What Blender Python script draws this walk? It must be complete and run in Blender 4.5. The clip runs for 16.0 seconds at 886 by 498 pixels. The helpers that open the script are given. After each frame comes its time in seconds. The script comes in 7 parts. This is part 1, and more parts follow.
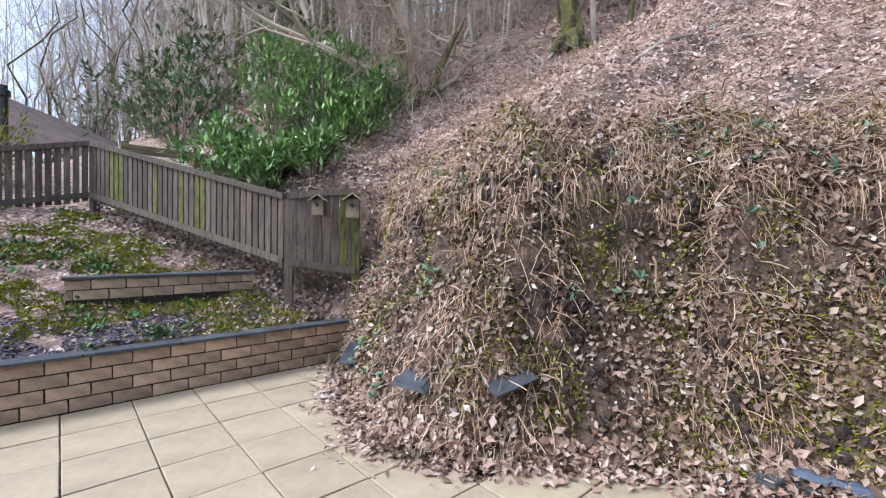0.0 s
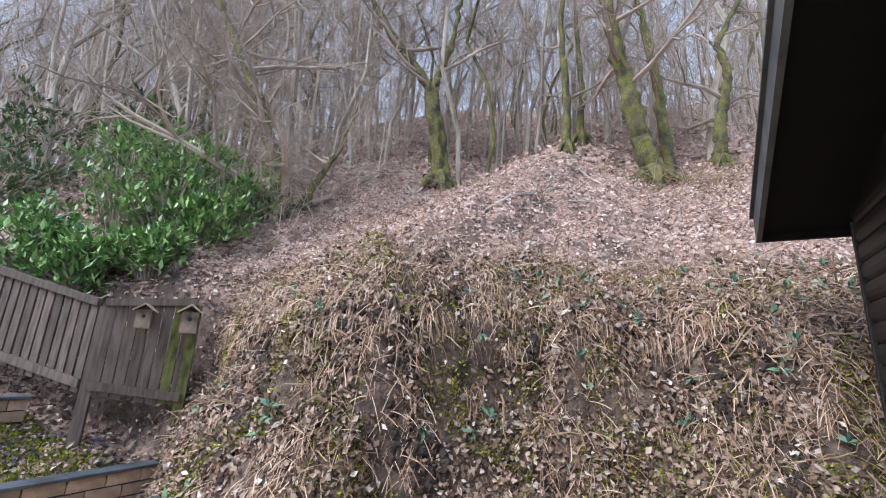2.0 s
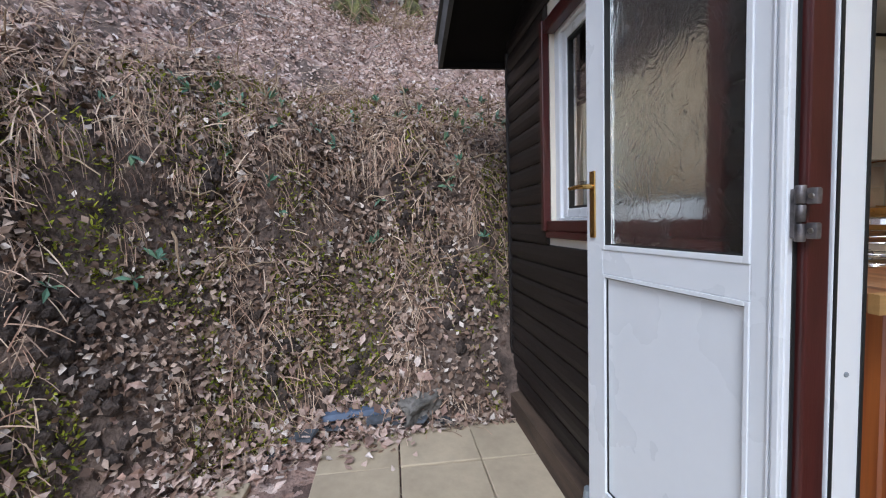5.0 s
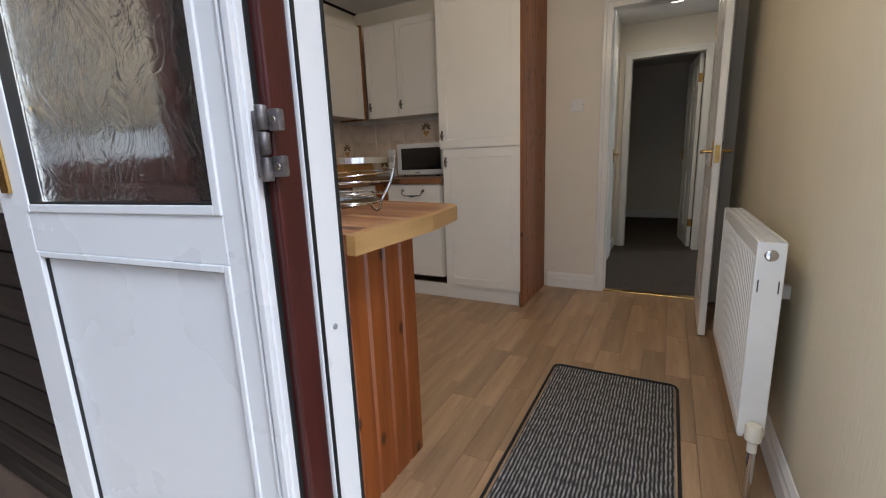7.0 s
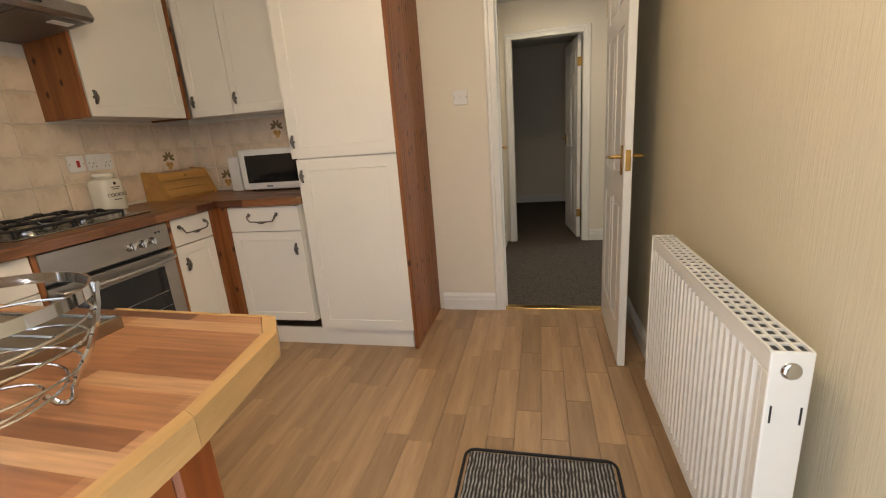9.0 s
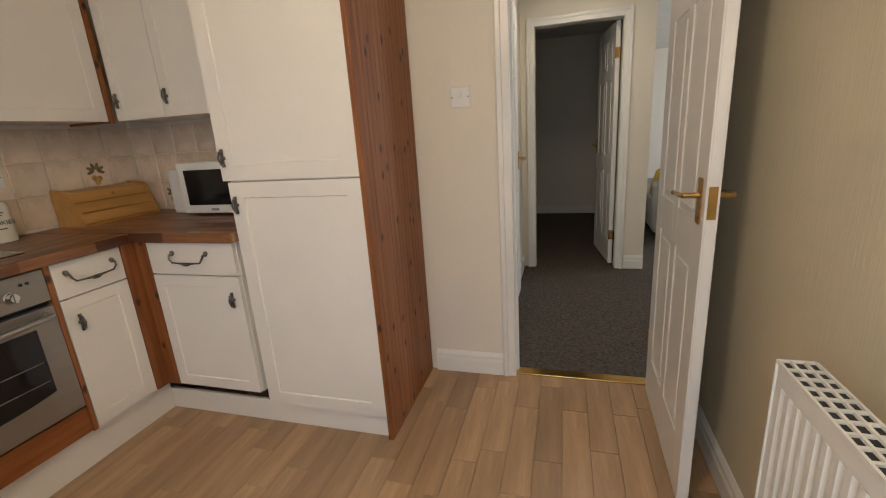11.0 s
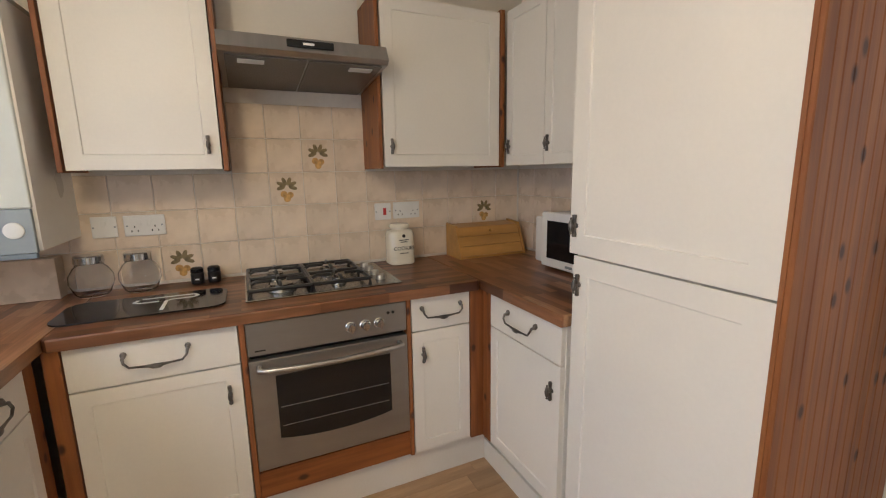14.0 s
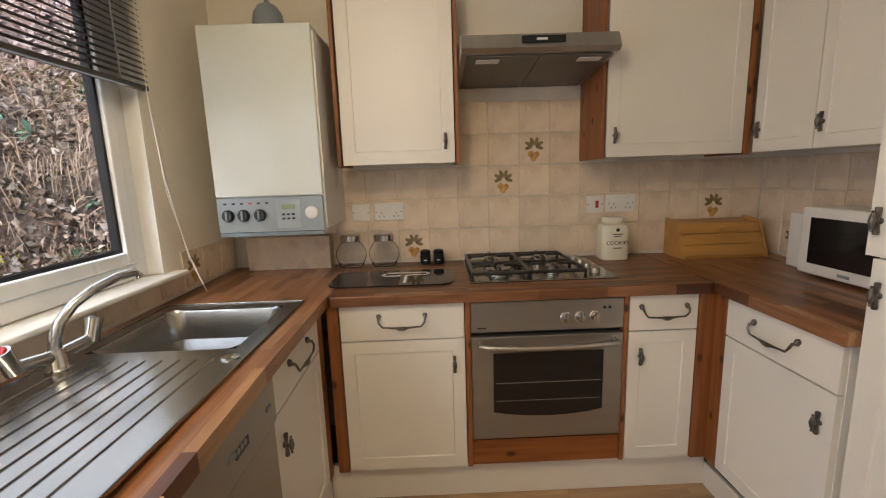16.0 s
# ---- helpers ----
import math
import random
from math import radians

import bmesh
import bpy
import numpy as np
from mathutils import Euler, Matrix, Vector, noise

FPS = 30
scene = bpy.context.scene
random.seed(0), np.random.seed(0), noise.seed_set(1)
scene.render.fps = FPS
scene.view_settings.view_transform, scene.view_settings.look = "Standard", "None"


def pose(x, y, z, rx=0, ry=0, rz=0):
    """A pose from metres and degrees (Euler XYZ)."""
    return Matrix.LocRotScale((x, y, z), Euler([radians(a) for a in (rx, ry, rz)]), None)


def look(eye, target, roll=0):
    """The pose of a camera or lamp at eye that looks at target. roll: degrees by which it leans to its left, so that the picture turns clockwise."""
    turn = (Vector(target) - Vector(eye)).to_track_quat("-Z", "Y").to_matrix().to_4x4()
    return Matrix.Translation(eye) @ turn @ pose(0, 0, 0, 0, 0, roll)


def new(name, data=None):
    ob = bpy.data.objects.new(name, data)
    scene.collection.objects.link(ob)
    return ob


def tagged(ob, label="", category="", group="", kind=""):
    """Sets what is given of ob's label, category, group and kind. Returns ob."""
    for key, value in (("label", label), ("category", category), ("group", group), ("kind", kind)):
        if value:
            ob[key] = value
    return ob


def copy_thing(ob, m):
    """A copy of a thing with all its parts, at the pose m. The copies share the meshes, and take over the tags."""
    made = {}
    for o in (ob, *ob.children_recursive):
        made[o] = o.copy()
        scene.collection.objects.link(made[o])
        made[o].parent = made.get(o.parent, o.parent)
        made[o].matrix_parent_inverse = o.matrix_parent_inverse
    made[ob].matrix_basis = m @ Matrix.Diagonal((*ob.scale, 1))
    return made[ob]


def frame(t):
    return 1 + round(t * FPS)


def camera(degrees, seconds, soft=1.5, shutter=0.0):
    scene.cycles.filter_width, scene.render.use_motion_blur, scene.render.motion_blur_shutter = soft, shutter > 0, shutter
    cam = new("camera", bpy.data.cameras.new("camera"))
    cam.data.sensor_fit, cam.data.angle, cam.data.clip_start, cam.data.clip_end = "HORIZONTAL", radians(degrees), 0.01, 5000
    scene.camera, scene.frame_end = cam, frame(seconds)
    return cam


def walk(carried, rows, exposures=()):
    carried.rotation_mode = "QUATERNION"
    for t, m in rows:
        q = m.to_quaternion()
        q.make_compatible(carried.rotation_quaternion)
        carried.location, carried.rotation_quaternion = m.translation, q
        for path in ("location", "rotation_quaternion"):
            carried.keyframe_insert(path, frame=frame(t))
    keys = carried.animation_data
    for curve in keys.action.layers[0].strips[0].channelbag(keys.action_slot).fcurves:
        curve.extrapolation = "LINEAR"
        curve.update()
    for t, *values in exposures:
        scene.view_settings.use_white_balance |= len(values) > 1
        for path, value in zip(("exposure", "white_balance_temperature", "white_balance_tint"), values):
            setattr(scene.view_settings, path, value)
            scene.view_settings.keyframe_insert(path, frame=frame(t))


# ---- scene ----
cam = camera(91.9, 16.0, soft=1.15)
PATH = [
    (0, (3.229, -1.013, 1.148), (1.894, -2.502, 1.097), 1.0),
    (0.5, (3.184, -0.998, 1.2), (1.719, -2.357, 1.305), 2.1),
    (1, (3.166, -1.003, 1.234), (1.611, -2.233, 1.499), 3.1),
    (1.5, (3.161, -0.994, 1.269), (1.549, -2.108, 1.671), 3.5),
    (2, (3.155, -0.983, 1.286), (1.498, -1.993, 1.771), 3.4),
    (2.5, (3.143, -0.965, 1.287), (1.435, -1.888, 1.768), 2.9),
    (3, (3.139, -0.959, 1.245), (1.367, -1.817, 1.6), 2.3),
    (3.2, (3.136, -0.954, 1.23), (1.342, -1.791, 1.516), 2.0),
    (5.3, (2.701, -1.01, 1.047), (0.795, -0.432, 0.866), -2.0),
    (5.5, (2.638, -0.994, 1.044), (0.826, -0.176, 0.831), -2.2),
    (6, (2.583, -0.963, 1.024), (1.136, 0.38, 0.709), -2.6),
    (6.5, (2.594, -0.837, 1.019), (1.553, 0.826, 0.63), -2.2),
    (7, (2.585, -0.665, 1.018), (1.667, 1.066, 0.616), -2.1),
    (7.5, (2.526, -0.535, 1.004), (1.735, 1.251, 0.576), -2.0),
    (8, (2.411, -0.295, 1.05), (1.762, 1.54, 0.59), -2.6),
    (8.5, (2.376, -0.138, 1.129), (1.85, 1.727, 0.633), -3.2),
    (9, (2.427, -0.02, 1.174), (1.975, 1.858, 0.656), -4.4),
    (9.2, (2.437, 0.012, 1.181), (2.013, 1.895, 0.659), -4.6),
    (11.3, (2.41, 0.818, 1.236), (1.793, 2.646, 0.705), -3.3),
    (11.5, (2.405, 0.884, 1.235), (1.711, 2.681, 0.697), -3.4),
    (12, (2.316, 1.041, 1.242), (1.378, 2.727, 0.716), -2.9),
    (12.5, (2.201, 1.134, 1.266), (0.972, 2.627, 0.758), -2.1),
    (13, (2.189, 1.199, 1.284), (0.649, 2.384, 0.81), -0.8),
    (13.5, (2.177, 1.217, 1.326), (0.482, 2.195, 0.911), -0.5),
    (14, (2.167, 1.182, 1.359), (0.377, 2.0, 1.005), -1.0),
    (14.5, (2.165, 1.14, 1.362), (0.299, 1.786, 1.048), -1.1),
    (15, (2.16, 1.086, 1.355), (0.237, 1.556, 1.065), -1.1),
    (15.5, (2.162, 1.057, 1.353), (0.205, 1.344, 1.056), -1.5),
    (16, (2.161, 1.018, 1.336), (0.191, 1.051, 0.992), -1.9),
]
walk(cam, [(t, look(eye, target, roll)) for t, eye, target, roll in PATH], exposures=((0.0, 0.72, 5700, 10), (1.5, 0.72, 5650, 10), (3.2, 0.55, 5500, 10), (5.5, 0.08, 5400, 10), (6.0, 0.08, 5400, 10), (6.5, 0.12, 5400, 10), (7.0, 0.2, 5500, 10), (7.5, 0.3, 5600, 10), (8.0, 0.65, 5900, 10), (9.0, 0.98, 6250, 10), (11.5, 0.85, 5500, 10), (12.0, 1.0, 5200, 10), (13.0, 1.1, 5200, 10), (14.0, 1.1, 5450, 10), (16.0, 0.95, 5850, 10)))

# ---- daylight ----
world = bpy.data.worlds.new("sky")
scene.world = world
world.use_nodes = True
wn = world.node_tree.nodes
sky = wn.new("ShaderNodeTexSky")
sky.sky_type, sky.sun_disc = "NISHITA", False
sky.dust_density, sky.ozone_density = 4.0, 1.0
sky.sun_elevation, sky.sun_rotation = radians(43), radians(111)
wn["Background"].inputs["Strength"].default_value = 0.15
# thin bright cloud over the whole sky
veil = wn.new("ShaderNodeMix")
veil.data_type = "RGBA"
veil.inputs["Factor"].default_value, veil.inputs[7].default_value = 0.5, (6.3, 6.9, 8.0, 1)
world.node_tree.links.new(sky.outputs[0], veil.inputs[6])
world.node_tree.links.new(veil.outputs[2], wn["Background"].inputs["Color"])
sun = new("sun", bpy.data.lights.new("sun", "SUN"))
sun.data.energy, sun.data.angle, sun.data.color = 1.8, radians(20), (1.0, 0.97, 0.93)
sun.matrix_world = look((9, -3.4, 9), (0, 0, 0))


def area(name, loc, target, w, h, watts, color):
    ob = new(name, bpy.data.lights.new(name, "AREA"))
    ob.data.shape, ob.data.size, ob.data.size_y, ob.data.energy, ob.data.color = "RECTANGLE", w, h, watts, color
    ob.matrix_world = look(loc, target)
    return ob


# the two ceiling lights that are on, and lamps adding daylight at the kitchen window and the open door
bulb = new("kitchen_glow", bpy.data.lights.new("kitchen_glow", "POINT"))
bulb.data.energy, bulb.data.shadow_soft_size, bulb.data.color = 12.5, 0.09, (1.0, 0.75, 0.45)
bulb.location = (1.95, 0.72, 2.14)
area("hall_glow", (2.55, 3.75, 2.255), (2.55, 3.75, 0), 0.2, 0.2, 2.4, (1.0, 0.80, 0.55))
area("window_daylight", (1.155, -0.02, 1.36), (1.155, 3, 0.9), 1.0, 0.6, 1.4, (0.92, 0.96, 1.0))
# added fill lamp brightening the lounge; no window is built behind it
area("lounge_fill", (7.8, 6.2, 1.4), (3, 6.0, 1.0), 1.6, 1.2, 60, (0.98, 0.97, 0.96))
area("door_daylight", (2.45, 0.03, 1.05), (2.35, 3, 0.8), 0.7, 1.9, 4.6, (0.92, 0.96, 1.0))


# ---- materials ----
def material(name, base, rough=0.6, metal=0.0, var=0.12, scale=6.0, bump=0.15, fine=60.0, stretch=(1, 1, 1), second=None, rnd=0.0, spec=0.5, depth=0.004):
    """A surface with two scales of variation and fine relief. second: a stain colour. rnd: change from piece to piece."""
    m = bpy.data.materials.new(name)
    m.use_nodes = True
    nt = m.node_tree
    n, l = nt.nodes, nt.links
    b = n["Principled BSDF"]
    b.inputs["Roughness"].default_value, b.inputs["Metallic"].default_value = rough, metal
    b.inputs["Specular IOR Level"].default_value = spec
    co = n.new("ShaderNodeTexCoord")
    mp = n.new("ShaderNodeMapping")
    mp.inputs["Scale"].default_value = stretch
    l.new(co.outputs["Object"], mp.inputs[0])
    big, small = n.new("ShaderNodeTexNoise"), n.new("ShaderNodeTexNoise")
    big.inputs["Scale"].default_value, small.inputs["Scale"].default_value = scale, fine
    big.inputs["Detail"].default_value, small.inputs["Detail"].default_value = 5, 3
    l.new(mp.outputs[0], big.inputs[0]), l.new(mp.outputs[0], small.inputs[0])
    ramp = n.new("ShaderNodeValToRGB")
    s = second or [c * (1 - 2.2 * var) for c in base]
    ramp.color_ramp.elements[0].position, ramp.color_ramp.elements[1].position = 0.32, 0.62
    ramp.color_ramp.elements[0].color, ramp.color_ramp.elements[1].color = (*s, 1), (*base, 1)
    l.new(big.outputs["Fac"], ramp.inputs[0])
    hsv = n.new("ShaderNodeHueSaturation")
    l.new(ramp.outputs[0], hsv.inputs["Color"])
    val = n.new("ShaderNodeMapRange")
    val.inputs["To Min"].default_value, val.inputs["To Max"].default_value = 1 - var, 1 + var
    l.new(small.outputs["Fac"], val.inputs["Value"])
    if rnd:
        info, geo, add = n.new("ShaderNodeObjectInfo"), n.new("ShaderNodeNewGeometry"), n.new("ShaderNodeMath")
        add.operation = "ADD"
        l.new(info.outputs["Random"], add.inputs[0]), l.new(geo.outputs["Random Per Island"], add.inputs[1])
        frac, mr, mul = n.new("ShaderNodeMath"), n.new("ShaderNodeMapRange"), n.new("ShaderNodeMath")
        frac.operation, mul.operation = "FRACT", "MULTIPLY"
        mr.inputs["To Min"].default_value, mr.inputs["To Max"].default_value = 1 - rnd, 1 + rnd
        l.new(add.outputs[0], frac.inputs[0]), l.new(frac.outputs[0], mr.inputs[0])
        l.new(mr.outputs[0], mul.inputs[0]), l.new(val.outputs[0], mul.inputs[1])
        l.new(mul.outputs[0], hsv.inputs["Value"])
    else:
        l.new(val.outputs[0], hsv.inputs["Value"])
    l.new(hsv.outputs[0], b.inputs["Base Color"])
    if bump:
        bp = n.new("ShaderNodeBump")
        bp.inputs["Strength"].default_value, bp.inputs["Distance"].default_value = bump, depth
        l.new(small.outputs["Fac"], bp.inputs["Height"])
        l.new(bp.outputs[0], b.inputs["Normal"])
    rr = n.new("ShaderNodeMapRange")
    rr.inputs["To Min"].default_value, rr.inputs["To Max"].default_value = max(0.02, rough - 0.08), min(1, rough + 0.08)
    l.new(big.outputs["Fac"], rr.inputs[0]), l.new(rr.outputs[0], b.inputs["Roughness"])
    return m


def knotty(name, base, dark, along, rough=0.4, knots=5.0, rnd=0.0):
    """Softwood: grain drawn out along one axis, with round knots."""
    stretch = [14.0, 14.0, 14.0]
    stretch["xyz".index(along)] = 0.9
    m = material(name, base, rough, 0, 0.14, 2.6, 0.1, 9.0, stretch, dark, rnd)
    nt = m.node_tree
    n, l = nt.nodes, nt.links
    co, sp, cross, cb = n.new("ShaderNodeTexCoord"), n.new("ShaderNodeSeparateXYZ"), n.new("ShaderNodeMath"), n.new("ShaderNodeCombineXYZ")
    vo, shrink = n.new("ShaderNodeTexVoronoi"), n.new("ShaderNodeMath")
    vo.voronoi_dimensions, vo.inputs["Scale"].default_value = "2D", knots
    cross.operation, shrink.operation, shrink.inputs[1].default_value = "ADD", "MULTIPLY", 0.6
    l.new(co.outputs["Object"], sp.inputs[0]), l.new(sp.outputs["X"], cross.inputs[0])
    l.new(sp.outputs["Y" if along == "z" else "Z"], cross.inputs[1]), l.new(sp.outputs[along.upper()], shrink.inputs[0])
    l.new(cross.outputs[0], cb.inputs["X"]), l.new(shrink.outputs[0], cb.inputs["Y"])
    ramp, mix = n.new("ShaderNodeValToRGB"), n.new("ShaderNodeMix")
    ramp.color_ramp.elements[0].position, ramp.color_ramp.elements[1].position = 0.045, 0.10
    ramp.color_ramp.elements[0].color, ramp.color_ramp.elements[1].color = (1, 1, 1, 1), (0, 0, 0, 1)
    l.new(cb.outputs[0], vo.inputs["Vector"]), l.new(vo.outputs["Distance"], ramp.inputs[0])
    mix.data_type = "RGBA"
    l.new(ramp.outputs[0], mix.inputs["Factor"])
    b = n["Principled BSDF"]
    l.new(b.inputs["Base Color"].links[0].from_socket, mix.inputs[6])
    mix.inputs[7].default_value = (dark[0] * 0.25, dark[1] * 0.2, dark[2] * 0.2, 1)
    l.new(mix.outputs[2], b.inputs["Base Color"])
    return m


def staves(name, cols, along, width=0.04, length=0.34, rough=0.35):
    """Butcher-block: printed staves of several browns with grain."""
    m = bpy.data.materials.new(name)
    m.use_nodes = True
    n, l = m.node_tree.nodes, m.node_tree.links
    b = n["Principled BSDF"]
    co, mp, br = n.new("ShaderNodeTexCoord"), n.new("ShaderNodeMapping"), n.new("ShaderNodeTexBrick")
    mp.inputs["Rotation"].default_value = (0, 0, radians(90) if along == "y" else 0)
    l.new(co.outputs["Object"], mp.inputs[0]), l.new(mp.outputs[0], br.inputs["Vector"])
    br.inputs["Scale"].default_value, br.inputs["Mortar Size"].default_value = 1.0, 0.0
    br.inputs["Brick Width"].default_value, br.inputs["Row Height"].default_value = length, width
    br.offset, br.offset_frequency, br.inputs["Bias"].default_value = 0.37, 2, 0.0
    br.inputs["Color1"].default_value, br.inputs["Color2"].default_value = (0, 0, 0, 1), (1, 1, 1, 1)
    ramp = n.new("ShaderNodeValToRGB")
    e = ramp.color_ramp.elements
    e[0].color, e[1].color = (*cols[0], 1), (*cols[-1], 1)
    for i, c in enumerate(cols[1:-1]):
        e.new((i + 1) / (len(cols) - 1)).color = (*c, 1)
    l.new(br.outputs["Color"], ramp.inputs[0])
    no, mg = n.new("ShaderNodeTexNoise"), n.new("ShaderNodeMapping")
    mg.inputs["Scale"].default_value = (3, 60, 30) if along == "x" else (60, 3, 30)
    no.inputs["Scale"].default_value, no.inputs["Detail"].default_value = 2.0, 6
    l.new(co.outputs["Object"], mg.inputs[0]), l.new(mg.outputs[0], no.inputs["Vector"])
    mr, hsv = n.new("ShaderNodeMapRange"), n.new("ShaderNodeHueSaturation")
    mr.inputs["From Min"].default_value, mr.inputs["From Max"].default_value = 0.3, 0.7
    mr.inputs["To Min"].default_value, mr.inputs["To Max"].default_value = 0.68, 1.22
    l.new(no.outputs["Fac"], mr.inputs[0]), l.new(mr.outputs[0], hsv.inputs["Value"])
    l.new(ramp.outputs[0], hsv.inputs["Color"]), l.new(hsv.outputs[0], b.inputs["Base Color"])
    b.inputs["Roughness"].default_value = rough
    return m


def glass_material(name, rough=0.0, tint=(1, 1, 1), pattern=0.0, thin=True):
    m = bpy.data.materials.new(name)
    m.use_nodes = True
    n, l = m.node_tree.nodes, m.node_tree.links
    b = n["Principled BSDF"]
    b.inputs["Base Color"].default_value, b.inputs["Roughness"].default_value = (*tint, 1), rough
    b.inputs["Transmission Weight"].default_value, b.inputs["IOR"].default_value = 1.0, 1.45
    if pattern:
        co, no, bp = n.new("ShaderNodeTexCoord"), n.new("ShaderNodeTexNoise"), n.new("ShaderNodeBump")
        no.inputs["Scale"].default_value, no.inputs["Detail"].default_value, no.inputs["Distortion"].default_value = 9.0, 4, 2.5
        l.new(co.outputs["Object"], no.inputs["Vector"]), l.new(no.outputs["Fac"], bp.inputs["Height"])
        bp.inputs["Strength"].default_value, bp.inputs["Distance"].default_value = 1.0, pattern
        l.new(bp.outputs[0], b.inputs["Normal"])
    return m


def glow(name, color, strength):
    m = bpy.data.materials.new(name)
    m.use_nodes = True
    b = m.node_tree.nodes["Principled BSDF"]
    b.inputs["Emission Color"].default_value, b.inputs["Emission Strength"].default_value = (*color, 1), strength
    return m


WALL = material("cream_wall_paint", (0.80, 0.74, 0.63), 0.85, var=0.03, scale=1.5, bump=0.35, fine=160, stretch=(1, 1, 0.25))
WALLPAPER = material("beige_ribbed_wallpaper", (0.62, 0.55, 0.40), 0.85, var=0.04, scale=1.2, bump=0.28, fine=190, stretch=(1, 1, 0.07))
CEILING = material("white_ceiling_paint", (0.80, 0.78, 0.73), 0.9, var=0.03, bump=0.2)
GLOSS = material("white_gloss_paint", (0.82, 0.80, 0.75), 0.3, var=0.03, scale=2, bump=0.04, fine=30)
UPVC = material("white_upvc", (0.80, 0.82, 0.84), 0.28, var=0.02, scale=2, bump=0.02, fine=20)
CABINET = material("cream_cabinet_paint", (0.80, 0.76, 0.69), 0.42, var=0.025, scale=1.5, bump=0.05, fine=90)
PINE = knotty("stained_knotty_pine", (0.29, 0.105, 0.027), (0.185, 0.058, 0.015), "z", 0.5, 7.5)
BARPINE = knotty("orange_stained_bar_pine", (0.27, 0.078, 0.016), (0.19, 0.048, 0.010), "z", 0.36, 6.0)
PINE_Y = knotty("stained_pine_rail", (0.29, 0.10, 0.025), (0.17, 0.05, 0.013), "y", 0.35, 6.5)
WORKTOP = staves("walnut_block_worktop", [(0.075, 0.025, 0.010), (0.13, 0.05, 0.02), (0.20, 0.085, 0.034), (0.30, 0.14, 0.06)], "y", 0.028, 0.26)
WORKTOP_X = staves("walnut_block_worktop_long", [(0.09, 0.033, 0.014), (0.20, 0.08, 0.032), (0.27, 0.12, 0.05), (0.30, 0.135, 0.06), (0.38, 0.21, 0.10)], "x", 0.034, 0.30)
LIPPING = material("light_beech_edge", (0.46, 0.27, 0.10), 0.4, var=0.12, scale=2, fine=30, stretch=(8, 0.8, 8))
PLANK = material("oak_vinyl_plank", (0.44, 0.285, 0.155), 0.36, var=0.16, scale=1.6, bump=0.06, fine=16, stretch=(14, 1.0, 6), second=(0.32, 0.20, 0.105), rnd=0.2)
TILE = material("beige_glazed_tile", (0.76, 0.635, 0.495), 0.28, var=0.07, scale=9, bump=0.04, fine=30, second=(0.66, 0.535, 0.40), rnd=0.05)
GROUT = material("pale_grout", (0.76, 0.71, 0.63), 0.9, var=0.05)
STEEL = material("brushed_steel", (0.50, 0.48, 0.45), 0.32, 1.0, 0.05, 2, 0.03, 40, (1, 12, 1))
SINKSTEEL = material("sink_steel", (0.36, 0.35, 0.33), 0.24, 1.0, 0.05, 3, 0.03, 60)
OVENSTEEL = material("satin_grey_steel", (0.36, 0.34, 0.31), 0.36, 0.85, 0.04, 2, 0.03, 40, (1, 1, 10))
CHROME = material("chrome", (0.62, 0.62, 0.62), 0.09, 1.0, 0.02, 3, 0.0)
PEWTER = material("antique_pewter", (0.20, 0.18, 0.16), 0.38, 0.9, 0.25, 40, 0.3, 200)
BRASS = material("polished_brass", (0.62, 0.40, 0.13), 0.2, 1.0, 0.08, 20, 0.05)
BLACK = material("black_enamel", (0.012, 0.012, 0.013), 0.3, 0, 0.1, 20, 0.05)
BLACKGLASS = material("black_glass", (0.010, 0.010, 0.011), 0.06, 0, 0.05, 5, 0.0)
GREYPLASTIC = material("grey_plastic", (0.24, 0.27, 0.29), 0.4, 0, 0.05, 8, 0.05)
WHITEPLASTIC = material("white_plastic", (0.78, 0.77, 0.74), 0.35, 0, 0.02, 8, 0.02)
REDPLASTIC = material("red_plastic", (0.45, 0.03, 0.03), 0.4, 0, 0.05)
MATT = material("striped_mat", (0.42, 0.40, 0.37), 0.95, var=0.5, scale=0.8, bump=0.6, fine=6, stretch=(70, 42, 1), second=(0.10, 0.085, 0.08), depth=0.004)
mn, ml = MATT.node_tree.nodes, MATT.node_tree.links
wave, wco, wramp, wmix = mn.new("ShaderNodeTexWave"), mn.new("ShaderNodeTexCoord"), mn.new("ShaderNodeValToRGB"), mn.new("ShaderNodeMix")
wave.inputs["Scale"].default_value, wave.inputs["Distortion"].default_value = 25.0, 2.4
wramp.color_ramp.elements[0].position, wramp.color_ramp.elements[1].position = 0.3, 0.9
wmix.data_type = "RGBA"
wmix.inputs[6].default_value = (0.022, 0.022, 0.022, 1)
ml.new(wco.outputs["Object"], wave.inputs["Vector"]), ml.new(wave.outputs["Fac"], wramp.inputs[0]), ml.new(wramp.outputs[0], wmix.inputs["Factor"])
ml.new(mn["Principled BSDF"].inputs["Base Color"].links[0].from_socket, wmix.inputs[7]), ml.new(wmix.outputs[2], mn["Principled BSDF"].inputs["Base Color"])
MATEDGE = material("black_mat_binding", (0.015, 0.015, 0.015), 0.8, var=0.1)
CARPET = material("dark_carpet", (0.105, 0.082, 0.060), 1.0, var=0.3, scale=60, bump=0.9, fine=260, depth=0.006)
BOARD = material("dark_stained_cladding", (0.017, 0.012, 0.010), 0.5, var=0.25, scale=3, bump=0.25, fine=40, stretch=(1, 6, 6), rnd=0.15)
MAHOGANY = material("mahogany_frame", (0.062, 0.012, 0.010), 0.32, var=0.15, scale=3, bump=0.1, fine=30, stretch=(8, 8, 1))
